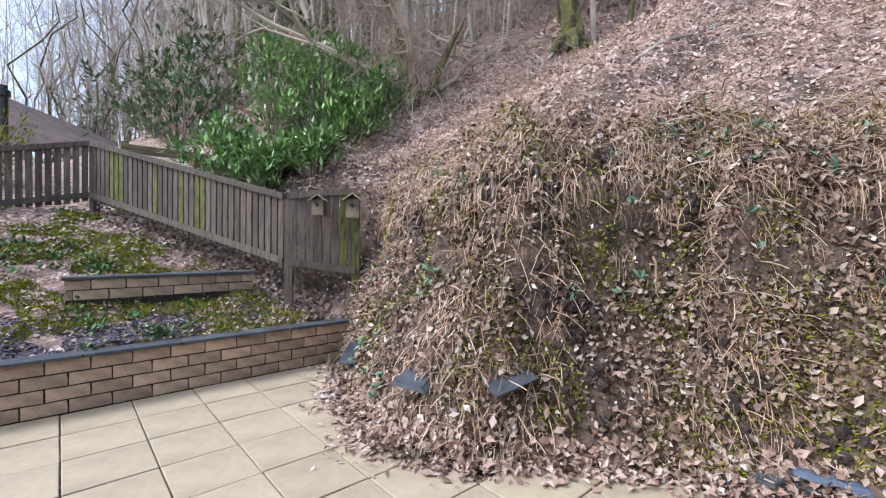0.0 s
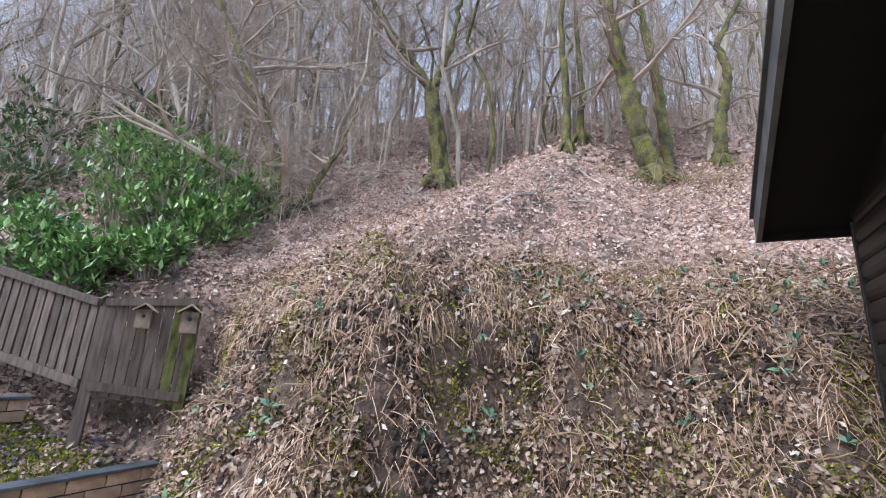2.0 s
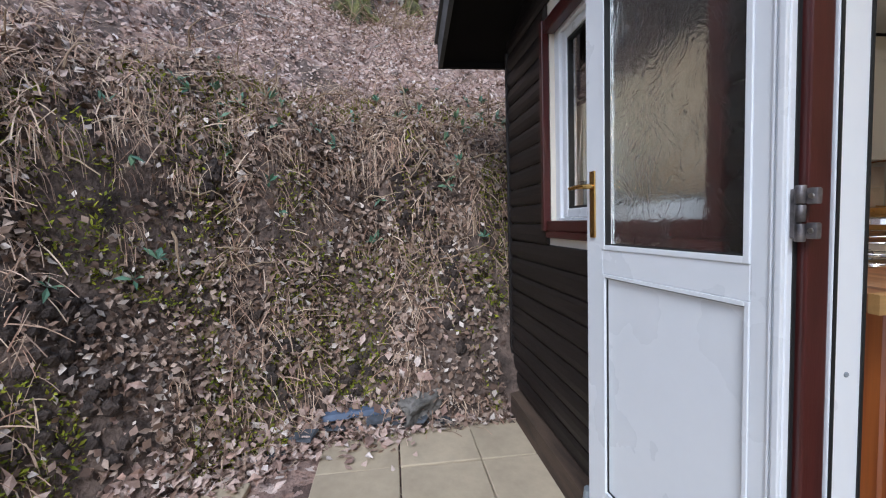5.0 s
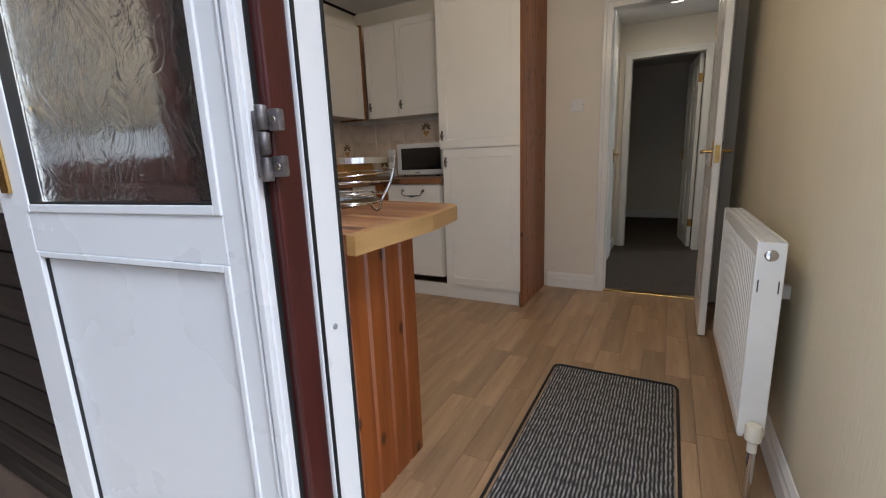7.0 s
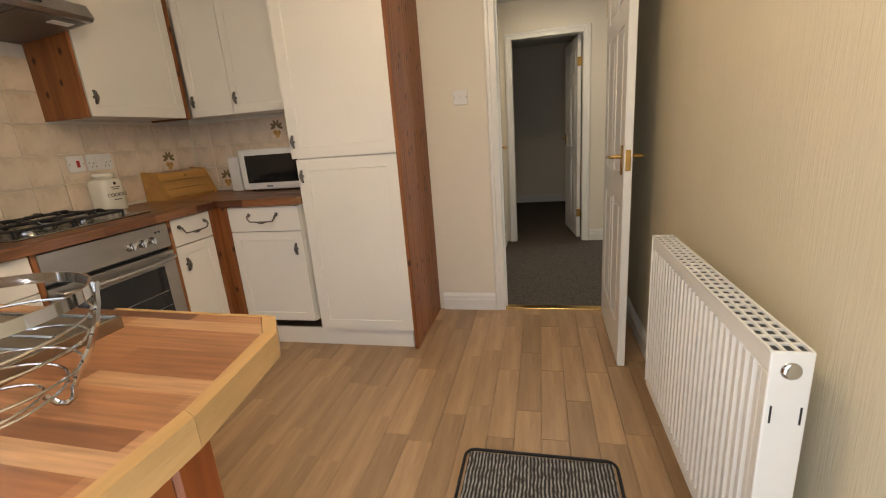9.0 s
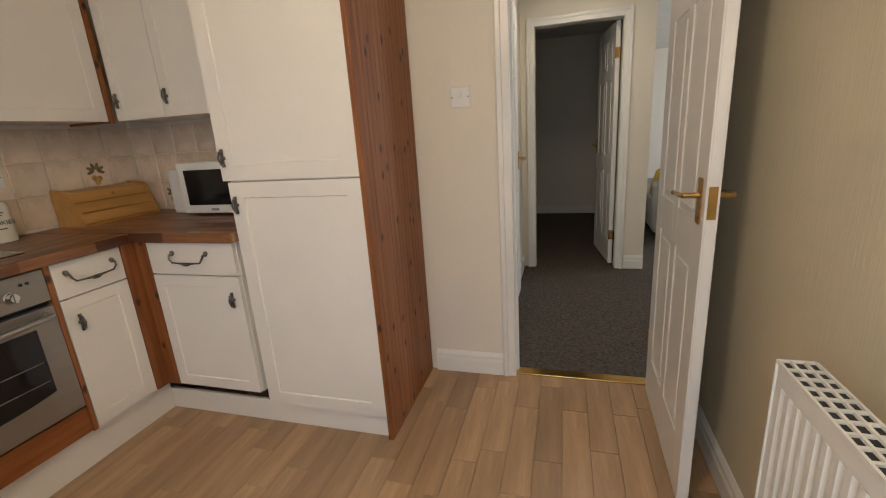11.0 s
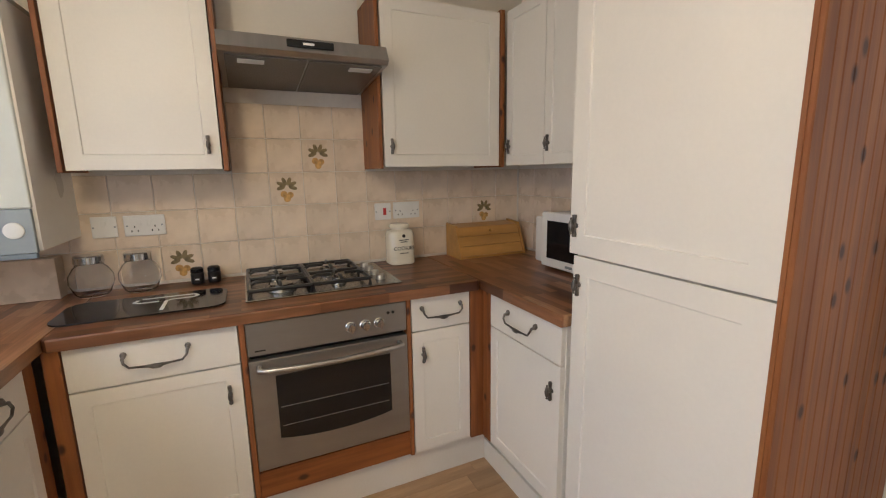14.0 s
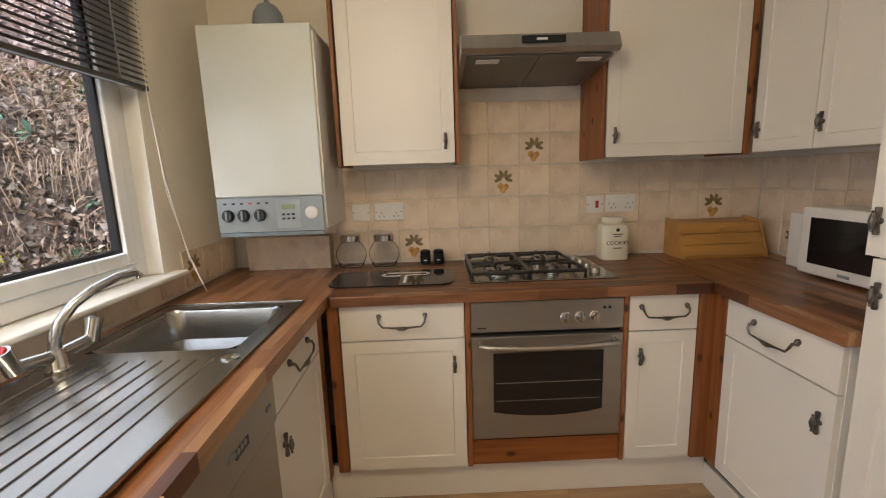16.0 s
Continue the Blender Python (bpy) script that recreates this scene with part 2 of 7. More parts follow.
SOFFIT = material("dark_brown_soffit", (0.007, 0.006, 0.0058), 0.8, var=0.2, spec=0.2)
FELT = material("grey_roof_felt", (0.10, 0.10, 0.10), 0.95, var=0.2, bump=0.6)
RUBBER = material("black_rubber", (0.012, 0.012, 0.012), 0.6, var=0.1)
GLASS = glass_material("clear_glass")
FROST = glass_material("patterned_glass", 0.2, (0.9, 0.92, 0.9), 0.008)
JARGLASS = glass_material("jar_glass", 0.01)
JARGLASS.node_tree.nodes["Principled BSDF"].inputs["IOR"].default_value = 1.14
CERAMIC = material("cream_ceramic", (0.78, 0.73, 0.60), 0.18, var=0.03, bump=0.02)
BEECH = material("honey_beech", (0.55, 0.29, 0.075), 0.35, var=0.1, scale=2, bump=0.05, fine=14, stretch=(8, 1, 8))
INK = material("dark_ink", (0.02, 0.02, 0.02), 0.6, var=0.02, bump=0)
BLIND = material("dark_blind_slat", (0.055, 0.048, 0.042), 0.4, 0.3, var=0.08)


# ---- building blocks ----
def box(bm, x0, x1, y0, y1, z0, z1, bevel=0.0):
    r = bmesh.ops.create_cube(bm, size=1.0, matrix=Matrix.Translation(((x0 + x1) / 2, (y0 + y1) / 2, (z0 + z1) / 2)) @ Matrix.Diagonal((x1 - x0, y1 - y0, z1 - z0, 1)))
    if bevel:
        es = {e for v in r["verts"] for e in v.link_edges}
        bmesh.ops.bevel(bm, geom=list(es), offset=bevel, segments=2, profile=0.5, affect="EDGES")
    return bm


def boxes(*rows, bevel=0.0):
    bm = bmesh.new()
    for r in rows:
        box(bm, *r, bevel=bevel)
    return bm


def lathe(bm, profile, m=Matrix(), steps=24):
    """A turned body from (radius, height) pairs about the z axis of m."""
    rings = []
    for r, z in profile:
        rings.append([bm.verts.new(m @ Vector((r * math.cos(a), r * math.sin(a), z))) for a in (2 * math.pi * i / steps for i in range(steps))])
    for a, b in zip(rings, rings[1:]):
        for i in range(steps):
            bm.faces.new((a[i], a[(i + 1) % steps], b[(i + 1) % steps], b[i]))
    if profile[0][0] > 1e-5:
        bm.faces.new(rings[0][::-1])
    if profile[-1][0] > 1e-5:
        bm.faces.new(rings[-1])
    return bm


def tube(bm, pts, radii, sides=8):
    """A bent round bar through pts, with a radius at each point or one for all."""
    pts = [Vector(p) for p in pts]
    if not isinstance(radii, (list, tuple)):
        radii = [radii] * len(pts)
    up, rings = None, []
    for i, p in enumerate(pts):
        d = (pts[min(i + 1, len(pts) - 1)] - pts[max(i - 1, 0)]).normalized()
        up = (d.orthogonal() if up is None else up - d * up.dot(d)).normalized()
        side = d.cross(up)
        rings.append([bm.verts.new(p + radii[i] * (math.cos(a) * up + math.sin(a) * side)) for a in (2 * math.pi * k / sides for k in range(sides))])
    for a, b in zip(rings, rings[1:]):
        for k in range(sides):
            bm.faces.new((a[k], a[(k + 1) % sides], b[(k + 1) % sides], b[k]))
    bm.faces.new(rings[0][::-1]), bm.faces.new(rings[-1])
    return bm


def prism(bm, outline, axis, a, b):
    """Sweeps a flat outline of (u, v) pairs along an axis from a to b."""
    def at(u, v, w):
        return {"x": (w, u, v), "y": (u, w, v), "z": (u, v, w)}[axis]
    lo, hi = [bm.verts.new(at(u, v, a)) for u, v in outline], [bm.verts.new(at(u, v, b)) for u, v in outline]
    k = len(outline)
    faces = [bm.faces.new((lo[i], lo[(i + 1) % k], hi[(i + 1) % k], hi[i])) for i in range(k)]
    faces += [bm.faces.new(lo[::-1]), bm.faces.new(hi)]
    bmesh.ops.recalc_face_normals(bm, faces=faces)
    return bm


def mesh_of(name, bm, mat, smooth=False):
    me = bpy.data.meshes.new(name)
    bm.normal_update()
    bm.to_mesh(me)
    bm.free()
    me.materials.append(mat)
    if smooth:
        me.shade_smooth()
        me.set_sharp_from_angle(angle=radians(38))
    return me


def thing(name, loc, label, category, group="", kind=""):
    ob = new(name)
    ob.location = loc
    ob.empty_display_size = 0.05
    return tagged(ob, label, category, group, kind)


def part(name, bm, mat, parent=None, label="", smooth=False):
    """One mesh, in world coordinates, under a thing or a part."""
    ob = new(name, mesh_of(name, bm, mat, smooth))
    if parent is not None:
        ob.parent = parent
        if parent.type == "EMPTY":
            ob.matrix_parent_inverse = Matrix.Translation(parent.location).inverted()
    if label:
        ob["label"] = label
    return ob


def solo(name, bm, mat, label, category, kind="", group="", smooth=False):
    return tagged(part(name, bm, mat, None, "", smooth), label, category, group, kind)


def piece(name, me, parent, m):
    """A piece on shared mesh data under a thing whose own pose is plain."""
    ob = new(name, me)
    ob.parent = parent
    ob.matrix_basis = m
    return ob

# ---- structure: the lodge ----
WX, WY, TOP = 2.94, 2.68, 2.32      # kitchen: far side wall, hall wall, ceiling
solo("wall_cooker", boxes((-0.14, 0, -0.0, 2.78, 0, TOP)), WALL, "cream painted kitchen wall behind the cooker", "wall", "structure")
wb = boxes((-0.14, 0.57, -0.14, 0, 0, TOP), (0.57, 1.80, -0.14, 0, 0, 1.0), (0.57, 1.80, -0.14, 0, 2.06, TOP), (1.80, 1.957, -0.14, 0, 0, TOP), (1.957, 2.905, -0.14, 0, 2.08, TOP), (2.905, 8.0, -0.14, 0, 0, TOP))
solo("wall_window", wb, WALL, "cream painted kitchen wall with window and garden door", "wall", "structure")
solo("wall_side", boxes((WX, WX + 0.1, 0.002, 2.78, 0, TOP)), WALLPAPER, "beige ribbed wallpapered wall behind the radiator", "wall", "structure")
solo("wall_hall", boxes((0, 2.16, WY, 2.78, 0, TOP), (2.16, 2.84, WY, 2.78, 2.0, TOP), (2.84, WX, WY, 2.78, 0, TOP)), WALL, "cream painted wall with the hall doorway", "wall", "structure")
solo("ceiling", boxes((-0.14, 8.0, -0.14, 9.2, TOP, TOP + 0.06)), CEILING, "white painted ceiling", "ceiling", "structure")
floor = solo("floor", boxes((-0.14, WX + 0.1, 0, 2.74, -0.08, -0.006)), PLANK, "oak-effect vinyl plank kitchen floor", "floor", "structure")
solo("floor_hall", boxes((0, 8.0, 2.742, 9.2, -0.08, 0.004)), CARPET, "dark grey-brown hall carpet", "carpet", "structure")
solo("threshold", boxes((2.16, 2.84, 2.69, 2.75, -0.004, 0.008), bevel=0.003), BRASS, "brass threshold strip in the hall doorway", "threshold", "structure")

# hall and the rooms beyond it
solo("wall_hall_left", boxes((1.95, 2.05, 2.78, 4.50, 0, TOP)), WALL, "cream painted hall wall", "wall", "structure")
solo("wall_hall_end", boxes((1.0, 2.15, 4.50, 4.60, 0, TOP), (2.15, 2.84, 4.50, 4.60, 2.0, TOP), (2.84, 3.05, 4.50, 4.60, 0, TOP)), WALL, "cream painted hall end wall with a doorway", "wall", "structure")
solo("wall_bedroom", boxes((1.0, 3.1, 7.0, 7.1, 0, TOP), (0.9, 1.0, 4.5, 7.1, 0, TOP), (2.95, 3.05, 4.60, 7.0, 0, TOP)), WALL, "cream painted walls of the unlit bedroom", "wall", "structure")
solo("wall_lounge", boxes((3.15, 8.0, 9.0, 9.1, 0, TOP), (8.0, 8.1, 0, 9.1, 0, TOP), (2.95, 3.05, 7.1, 9.0, 0, TOP), (3.04, 8.0, 2.68, 2.78, 0, TOP)), WALL, "cream painted lounge walls", "wall", "structure")


def architrave(name, x0, x1, y, z, out, label):
    """Door trim round an opening in a wall at y; out: which way it stands proud."""
    d = 0.016 * out
    a, b = sorted((y, y + d))
    c, e = sorted((y + d, y + d * 1.5))
    bm = boxes((x0 - 0.062, x0, a, b, 0, z + 0.062), (x1, x1 + 0.062, a, b, 0, z + 0.062), (x0, x1, a, b, z, z + 0.062), (x0 - 0.06, x0 - 0.035, c, e, 0, z + 0.06), (x1 + 0.035, x1 + 0.06, c, e, 0, z + 0.06), (x0 - 0.035, x1 + 0.035, c, e, z + 0.035, z + 0.06), bevel=0.004)
    return solo(name, bm, GLOSS, label, "door frame", "structure")


architrave("door_frame_1", 2.18, 2.82, WY, 1.985, -1, "white gloss architrave of the hall doorway")
architrave("door_frame_2", 2.16, 2.83, 4.50, 1.985, -1, "white gloss architrave of the bedroom doorway")
solo("door_lining_1", boxes((2.16, 2.18, WY, 2.78, 0, 2.0), (2.82, 2.84, WY, 2.78, 0, 2.0), (2.18, 2.82, WY, 2.78, 1.985, 2.0), (2.18, 2.19, 2.72, 2.75, 0, 1.985)), GLOSS, "white gloss lining of the hall doorway", "door frame", "structure")
solo("door_lining_2", boxes((2.15, 2.165, 4.50, 4.60, 0, 2.0), (2.825, 2.84, 4.50, 4.60, 0, 2.0), (2.165, 2.825, 4.50, 4.60, 1.985, 2.0)), GLOSS, "white gloss lining of the bedroom doorway", "door frame", "structure")


def skirting(name, x0, x1, y0, y1, proud):
    ax = abs(x1 - x0) > abs(y1 - y0)
    bm = bmesh.new()
    prof = [(0, 0), (proud * 0.016, 0), (proud * 0.016, 0.07), (proud * 0.012, 0.085), (proud * 0.012, 0.098), (proud * 0.004, 0.115), (0, 0.118)]
    if ax:
        prism(bm, [(y0 + u, v) for u, v in prof], "x", x0, x1)
    else:
        prism(bm, [(x0 + u, v) for u, v in prof], "y", y0, y1)
    return solo(name, bm, GLOSS, "white gloss moulded skirting board", "skirting", "structure")


skirting("baseboard_1", 1.76, 2.118, WY, WY, -1)
skirting("baseboard_2", WX, WX, 0.0, 2.66, -1)
skirting("baseboard_3", 2.05, 2.05, 2.80, 4.48, 1)
skirting("baseboard_4", 2.895, 3.05, 4.50, 4.50, -1)
skirting("baseboard_5", 3.04, 8.0, 2.78, 2.78, 1)
skirting("baseboard_6", 1.0, 3.05, 7.0, 7.0, -1)
skirting("baseboard_7", 3.15, 8.0, 9.0, 9.0, -1)

# ---- kitchen units ----
def shaker(parent, name, axis, face, u0, u1, z0, z1, sign, rail=0.075, mat=None):
    """A door or drawer front standing 20 mm proud of face, in the plane of the axis, with a shallow sunk panel."""
    bm = bmesh.new()
    d0, d2 = face, face + sign * 0.02

    def add(a, b, c, d, lo, hi, bev=0.0):
        lo, hi = sorted((lo, hi))
        box(bm, *((lo, hi, a, b) if axis == "x" else (a, b, lo, hi)), c, d, bevel=bev)
    add(u0, u1, z0, z1, d0, d2)
    if rail:
        front = max(bm.faces, key=lambda f: sign * f.calc_center_median()["xy".index(axis)])
        bmesh.ops.inset_region(bm, faces=[front], thickness=rail)
        bmesh.ops.inset_region(bm, faces=[front], thickness=0.004, depth=-0.005)
    return part(name, bm, mat or CABINET, parent)


def knob(parent, axis, face, u, z, sign):
    """A twisted pewter drop knob with a back rose."""
    bm = bmesh.new()
    rot = {("x", 1): pose(0, 0, 0, 0, 90, 0), ("x", -1): pose(0, 0, 0, 0, -90, 0), ("y", 1): pose(0, 0, 0, -90, 0, 0), ("y", -1): pose(0, 0, 0, 90, 0, 0)}[(axis, sign)]
    loc = (face, u, z) if axis == "x" else (u, face, z)
    lathe(bm, [(0.008, 0), (0.008, 0.003), (0.004, 0.005), (0.004, 0.02)], Matrix.Translation(loc) @ rot, 10)
    off = Vector((sign * 0.022, 0, 0)) if axis == "x" else Vector((0, sign * 0.022, 0))
    lathe(bm, [(0.002, -0.026), (0.004, -0.024), (0.0025, -0.02), (0.006, -0.012), (0.0085, 0), (0.006, 0.012), (0.0025, 0.02), (0.004, 0.024), (0.002, 0.026)], Matrix.Translation(Vector(loc) + off), 10)
    lathe(bm, [(0.006, -0.034), (0.007, -0.03), (0.004, 0)], Matrix.Translation(Vector(loc) + off * 0.4), 8)
    lathe(bm, [(0.004, 0), (0.007, 0.03), (0.006, 0.034)], Matrix.Translation(Vector(loc) + off * 0.4), 8)
    return part("knob", bm, PEWTER, parent, "antique pewter knob", True)


def pull(parent, axis, face, u, z, sign, w=0.062):
    """A drooping pewter drawer pull with a twisted middle."""
    bm = bmesh.new()

    def at(du, dz, out):
        return (face + sign * out, u + du, z + dz) if axis == "x" else (u + du, face + sign * out, z + dz)
    for e in (-w, w):
        tube(bm, [at(e, 0.026, 0.001), at(e, 0.026, 0.006), at(e, 0.020, 0.012)], [0.0095, 0.009, 0.005], 10)
    tube(bm, [at(-w, 0.018, 0.002), at(-w, 0.020, 0.020), at(-w * 0.97, 0.006, 0.027), at(-w * 0.82, -0.010, 0.027), at(-w * 0.5, -0.012, 0.027), at(-w * 0.22, -0.014, 0.027), at(-0.010, -0.016, 0.028), at(0, -0.016, 0.029), at(0.010, -0.016, 0.028), at(w * 0.22, -0.014, 0.027), at(w * 0.5, -0.012, 0.027), at(w * 0.82, -0.010, 0.027), at(w * 0.97, 0.006, 0.027), at(w, 0.020, 0.020), at(w, 0.018, 0.002)],
         [0.006, 0.005, 0.004, 0.0036, 0.0034, 0.005, 0.0078, 0.0085, 0.0078, 0.005, 0.0034, 0.0036, 0.004, 0.005, 0.006])
    return part("pull_handle", bm, PEWTER, parent, "antique pewter pull handle", True)


def base_unit(name, u0, u1, axis, back, face, sign, label, knob_u, drawer=True):
    """A floor cabinet: carcass, drawer front and door with pewter handles."""
    lo, hi = sorted((back, face))
    mid = ((lo + hi) / 2, (u0 + u1) / 2, 0) if axis == "x" else ((u0 + u1) / 2, (lo + hi) / 2, 0)
    t = thing(name, mid, label, "cabinet", "fitted base cabinets")
    top = 0.75 if "under the sink" in label else 0.855
    body = [(lo, hi, u0, u1, 0.16, top) if axis == "x" else (u0, u1, lo, hi, 0.16, top)]
    if top < 0.8:
        body.append((u0, u1, hi - 0.05, hi, top, 0.855))
    part("body", boxes(*body), CABINET, t)
    g = 0.0025
    if drawer:
        dr = shaker(t, "drawer", axis, face, u0 + g, u1 - g, 0.715, 0.853, sign, 0)
        pull(dr, axis, face + sign * 0.02, (u0 + u1) / 2, 0.785, sign, min(0.088, (u1 - u0) * 0.33))
        top = 0.709
    else:
        top = 0.853
    do = shaker(t, "door", axis, face, u0 + g, u1 - g, 0.165, top, sign, 0.068)
    knob(do, axis, face + sign * 0.02, knob_u, top - 0.10, sign)
    return t


F = 0.575       # carcass front, doors stand 20 mm proud
base_unit("base_cabinet", 0.64, 1.118, "x", 0.02, F, 1, "cream shaker base cabinet with drawer under the worktop", 1.075)
base_unit("base_cabinet", 1.752, 2.022, "x", 0.02, F, 1, "narrow cream shaker base cabinet beside the oven", 1.80)
base_unit("base_cabinet", 0.665, 1.118, "y", 2.66, 2.105, -1, "cream shaker base cabinet beside the tall larder unit", 1.075)
base_unit("base_cabinet", 0.66, 1.12, "y", 0.02, 0.555, 1, "cream shaker base cabinet under the sink", 1.07)


def post(name, x0, x1, y0, y1, z0, z1, label, mat=None):
    return solo(name, boxes((x0, x1, y0, y1, z0, z1), bevel=0.002), mat or PINE, label, "trim", "structure")


post("corner_post_1", 0.56, 0.60, 0.595, 0.638, 0.16, 0.858, "dark-stained pine corner post between cabinets")
post("corner_post_2", 0.56, 0.60, 2.024, 2.10, 0.16, 0.858, "stained pine corner post between cabinets")
post("corner_post_3", 0.601, 0.663, 2.084, 2.12, 0.16, 0.858, "stained pine corner filler beside the drawers")
post("corner_post_4", 0.601, 0.658, 0.535, 0.575, 0.16, 0.858, "dark-stained pine corner filler under the sink run")
post("oven_stile_1", 0.55, 0.598, 1.120, 1.139, 0.16, 0.858, "stained pine stile beside the oven")
post("oven_stile_2", 0.55, 0.598, 1.733, 1.750, 0.16, 0.858, "stained pine stile beside the oven")
post("oven_rail_low", 0.55, 0.592, 1.139, 1.733, 0.165, 0.272, "stained pine filler board under the oven", PINE_Y)
post("oven_rail_top", 0.55, 0.594, 1.139, 1.733, 0.853, 0.862, "stained pine rail over the oven", PINE_Y)
solo("plinth_1", boxes((0.535, 0.553, 0.55, 2.12, 0.0, 0.16), bevel=0.002), CABINET, "white plinth under the cooker run", "plinth", "structure")
solo("plinth_2", boxes((0.553, 1.70, 2.118, 2.136, 0.0, 0.105), bevel=0.002), CABINET, "white plinth under the larder run", "plinth", "structure")
solo("plinth_3", boxes((0.553, 1.80, 0.532, 0.55, 0.0, 0.16), bevel=0.002), CABINET, "white plinth under the sink run", "plinth", "structure")

# worktop, in three runs
def slab_top(name, outline, mat, label, z0=0.86, z1=0.90):
    bm = bmesh.new()
    prism(bm, outline, "z", z0, z1)
    es = [e for e in bm.edges if abs(e.verts[0].co.z - z1) < 1e-5 and abs(e.verts[1].co.z - z1) < 1e-5]
    bmesh.ops.bevel(bm, geom=es, offset=0.006, segments=2, profile=0.5, affect="EDGES")
    return solo(name, bm, mat, label, "worktop")


slab_top("worktop", [(0.008, 0.605), (0.605, 0.605), (0.62, 0.62), (0.62, 2.05), (0.605, 2.065), (0.008, 2.065)], WORKTOP, "dark walnut block-effect worktop beside the hob")
slab_top("worktop", [(0.008, 2.066), (1.135, 2.066), (1.135, 2.672), (0.008, 2.672)], WORKTOP_X, "walnut block-effect worktop under the microwave")
# the sink run has a hole for the bowl and ends as a breakfast bar
bm = boxes((0.008, 0.70, 0.008, 0.604, 0.86, 0.90), (0.70, 1.10, 0.008, 0.085, 0.86, 0.90), (0.70, 1.10, 0.495, 0.604, 0.86, 0.90))
prism(bm, [(1.10, 0.008), (2.005, 0.008), (2.005, 0.345), (1.972, 0.545), (1.93, 0.604), (1.10, 0.604)], "z", 0.86, 0.90)
for v in bm.verts:
    v.co.z -= 0.026 * max(0.0, v.co.x - 1.10)
bmesh.ops.remove_doubles(bm, verts=bm.verts, dist=1e-5)
bar_top = solo("worktop", bm, WORKTOP_X, "reddish block-effect worktop with sink, ending in a breakfast bar", "worktop")
bm = bmesh.new()
for lip in ([(2.0055, 0.006), (2.028, 0.006), (2.028, 0.335), (2.0055, 0.345)], [(2.0055, 0.3455), (2.028, 0.3355), (1.997, 0.548), (1.973, 0.5455)], [(1.973, 0.546), (1.997, 0.5485), (1.955, 0.610), (1.931, 0.6045)], [(1.60, 0.6045), (1.9305, 0.6045), (1.945, 0.611), (1.60, 0.611)]):
    prism(bm, lip, "z", 0.858, 0.9012)
for v in bm.verts:
    v.co.z -= 0.026 * max(0.0, v.co.x - 1.10)
part("edge_strip", bm, LIPPING, bar_top, "pale beech edge strip")

# pine-boarded end of the bar
bar = thing("bar_end_panel", (1.84, 0.28, 0), "orange-stained knotty pine boarding under the bar", "panel")
for i in range(6):
    y0 = 0.004 + i * 0.0865
    bm = bmesh.new()
    prism(bm, [(1.825, y0), (1.839, y0), (1.847, y0 + 0.008), (1.847, y0 + 0.078), (1.839, y0 + 0.086), (1.825, y0 + 0.086)], "z", 0.0, 0.858)
    part("board", bm, BARPINE, bar)
part("back", boxes((1.80, 1.825, 0.004, 0.522, 0.0, 0.858)), BARPINE, bar)

# dishwasher beside the sink cabinet
dw = thing("dishwasher", (1.42, 0.3, 0), "silver-grey dishwasher with a control panel under the worktop", "dishwasher")
part("body", boxes((1.13, 1.72, 0.02, 0.555, 0.10, 0.85)), GREYPLASTIC, dw)
part("door", boxes((1.132, 1.718, 0.555, 0.585, 0.12, 0.72), bevel=0.006), OVENSTEEL, dw)
cp = part("control_panel", boxes((1.132, 1.718, 0.555, 0.592, 0.724, 0.85), bevel=0.006), OVENSTEEL, dw)
part("display", boxes((1.30, 1.36, 0.592, 0.595, 0.77, 0.79)), BLACK, cp)
for i in range(7):
    part("button", lathe(bmesh.new(), [(0.007, 0), (0.007, 0.003), (0.005, 0.004)], pose(1.175 + i * 0.016 + (0.11 if i > 1 else 0), 0.592, 0.785, -90), 10), GREYPLASTIC, cp)

# tall larder unit with its boarded side
tall = thing("larder_unit", (1.43, 2.4, 0), "tall cream larder unit with two shaker doors", "larder cupboard")
part("body", boxes((1.14, 1.712, 2.12, 2.67, 0.10, 2.10)), CABINET, tall)
up = shaker(tall, "upper_door", "y", 2.118, 1.124, 1.712, 1.102, 2.10, -1, 0.085)
lo = shaker(tall, "lower_door", "y", 2.118, 1.145, 1.712, 0.108, 1.096, -1, 0.085)
knob(up, "y", 2.098, 1.150, 1.19, -1)
knob(lo, "y", 2.098, 1.172, 1.008, -1)
side = part("side_panel", boxes((1.713, 1.722, 2.095, 2.672, 0.0, 2.115)), PINE, tall, "dark-stained knotty pine boarding")
for i in range(15):
    y0 = 2.098 + i * 0.0382
    bm = bmesh.new()
    prism(bm, [(1.722, y0), (1.7298, y0), (1.732, y0 + 0.003), (1.732, y0 + 0.035), (1.7298, y0 + 0.038), (1.722, y0 + 0.038)], "z", 0.0, 2.115)
    part("bead_board", bm, PINE, side)


# wall cupboards
def wall_unit(y0, y1, z1, label, knob_y, sides):
    t = thing("wall_cabinet", (0.14, (y0 + y1) / 2, 1.385), label, "wall cabinet", "fitted wall cabinets")
    part("body", boxes((0.008, 0.262, y0 + 0.006, y1 - 0.006, 1.388, z1)), CABINET, t)
    d = shaker(t, "door", "x", 0.262, y0 + 0.004, y1 - 0.004, 1.385, z1, 1, 0.075)
    knob(d, "x", 0.282, knob_y, 1.475, 1)
    for a, b in sides:
        part("pine_side", boxes((0.008, 0.284, a, b, 1.378, z1 + 0.015), bevel=0.002), PINE, t, "dark-stained pine side panel")
    return t


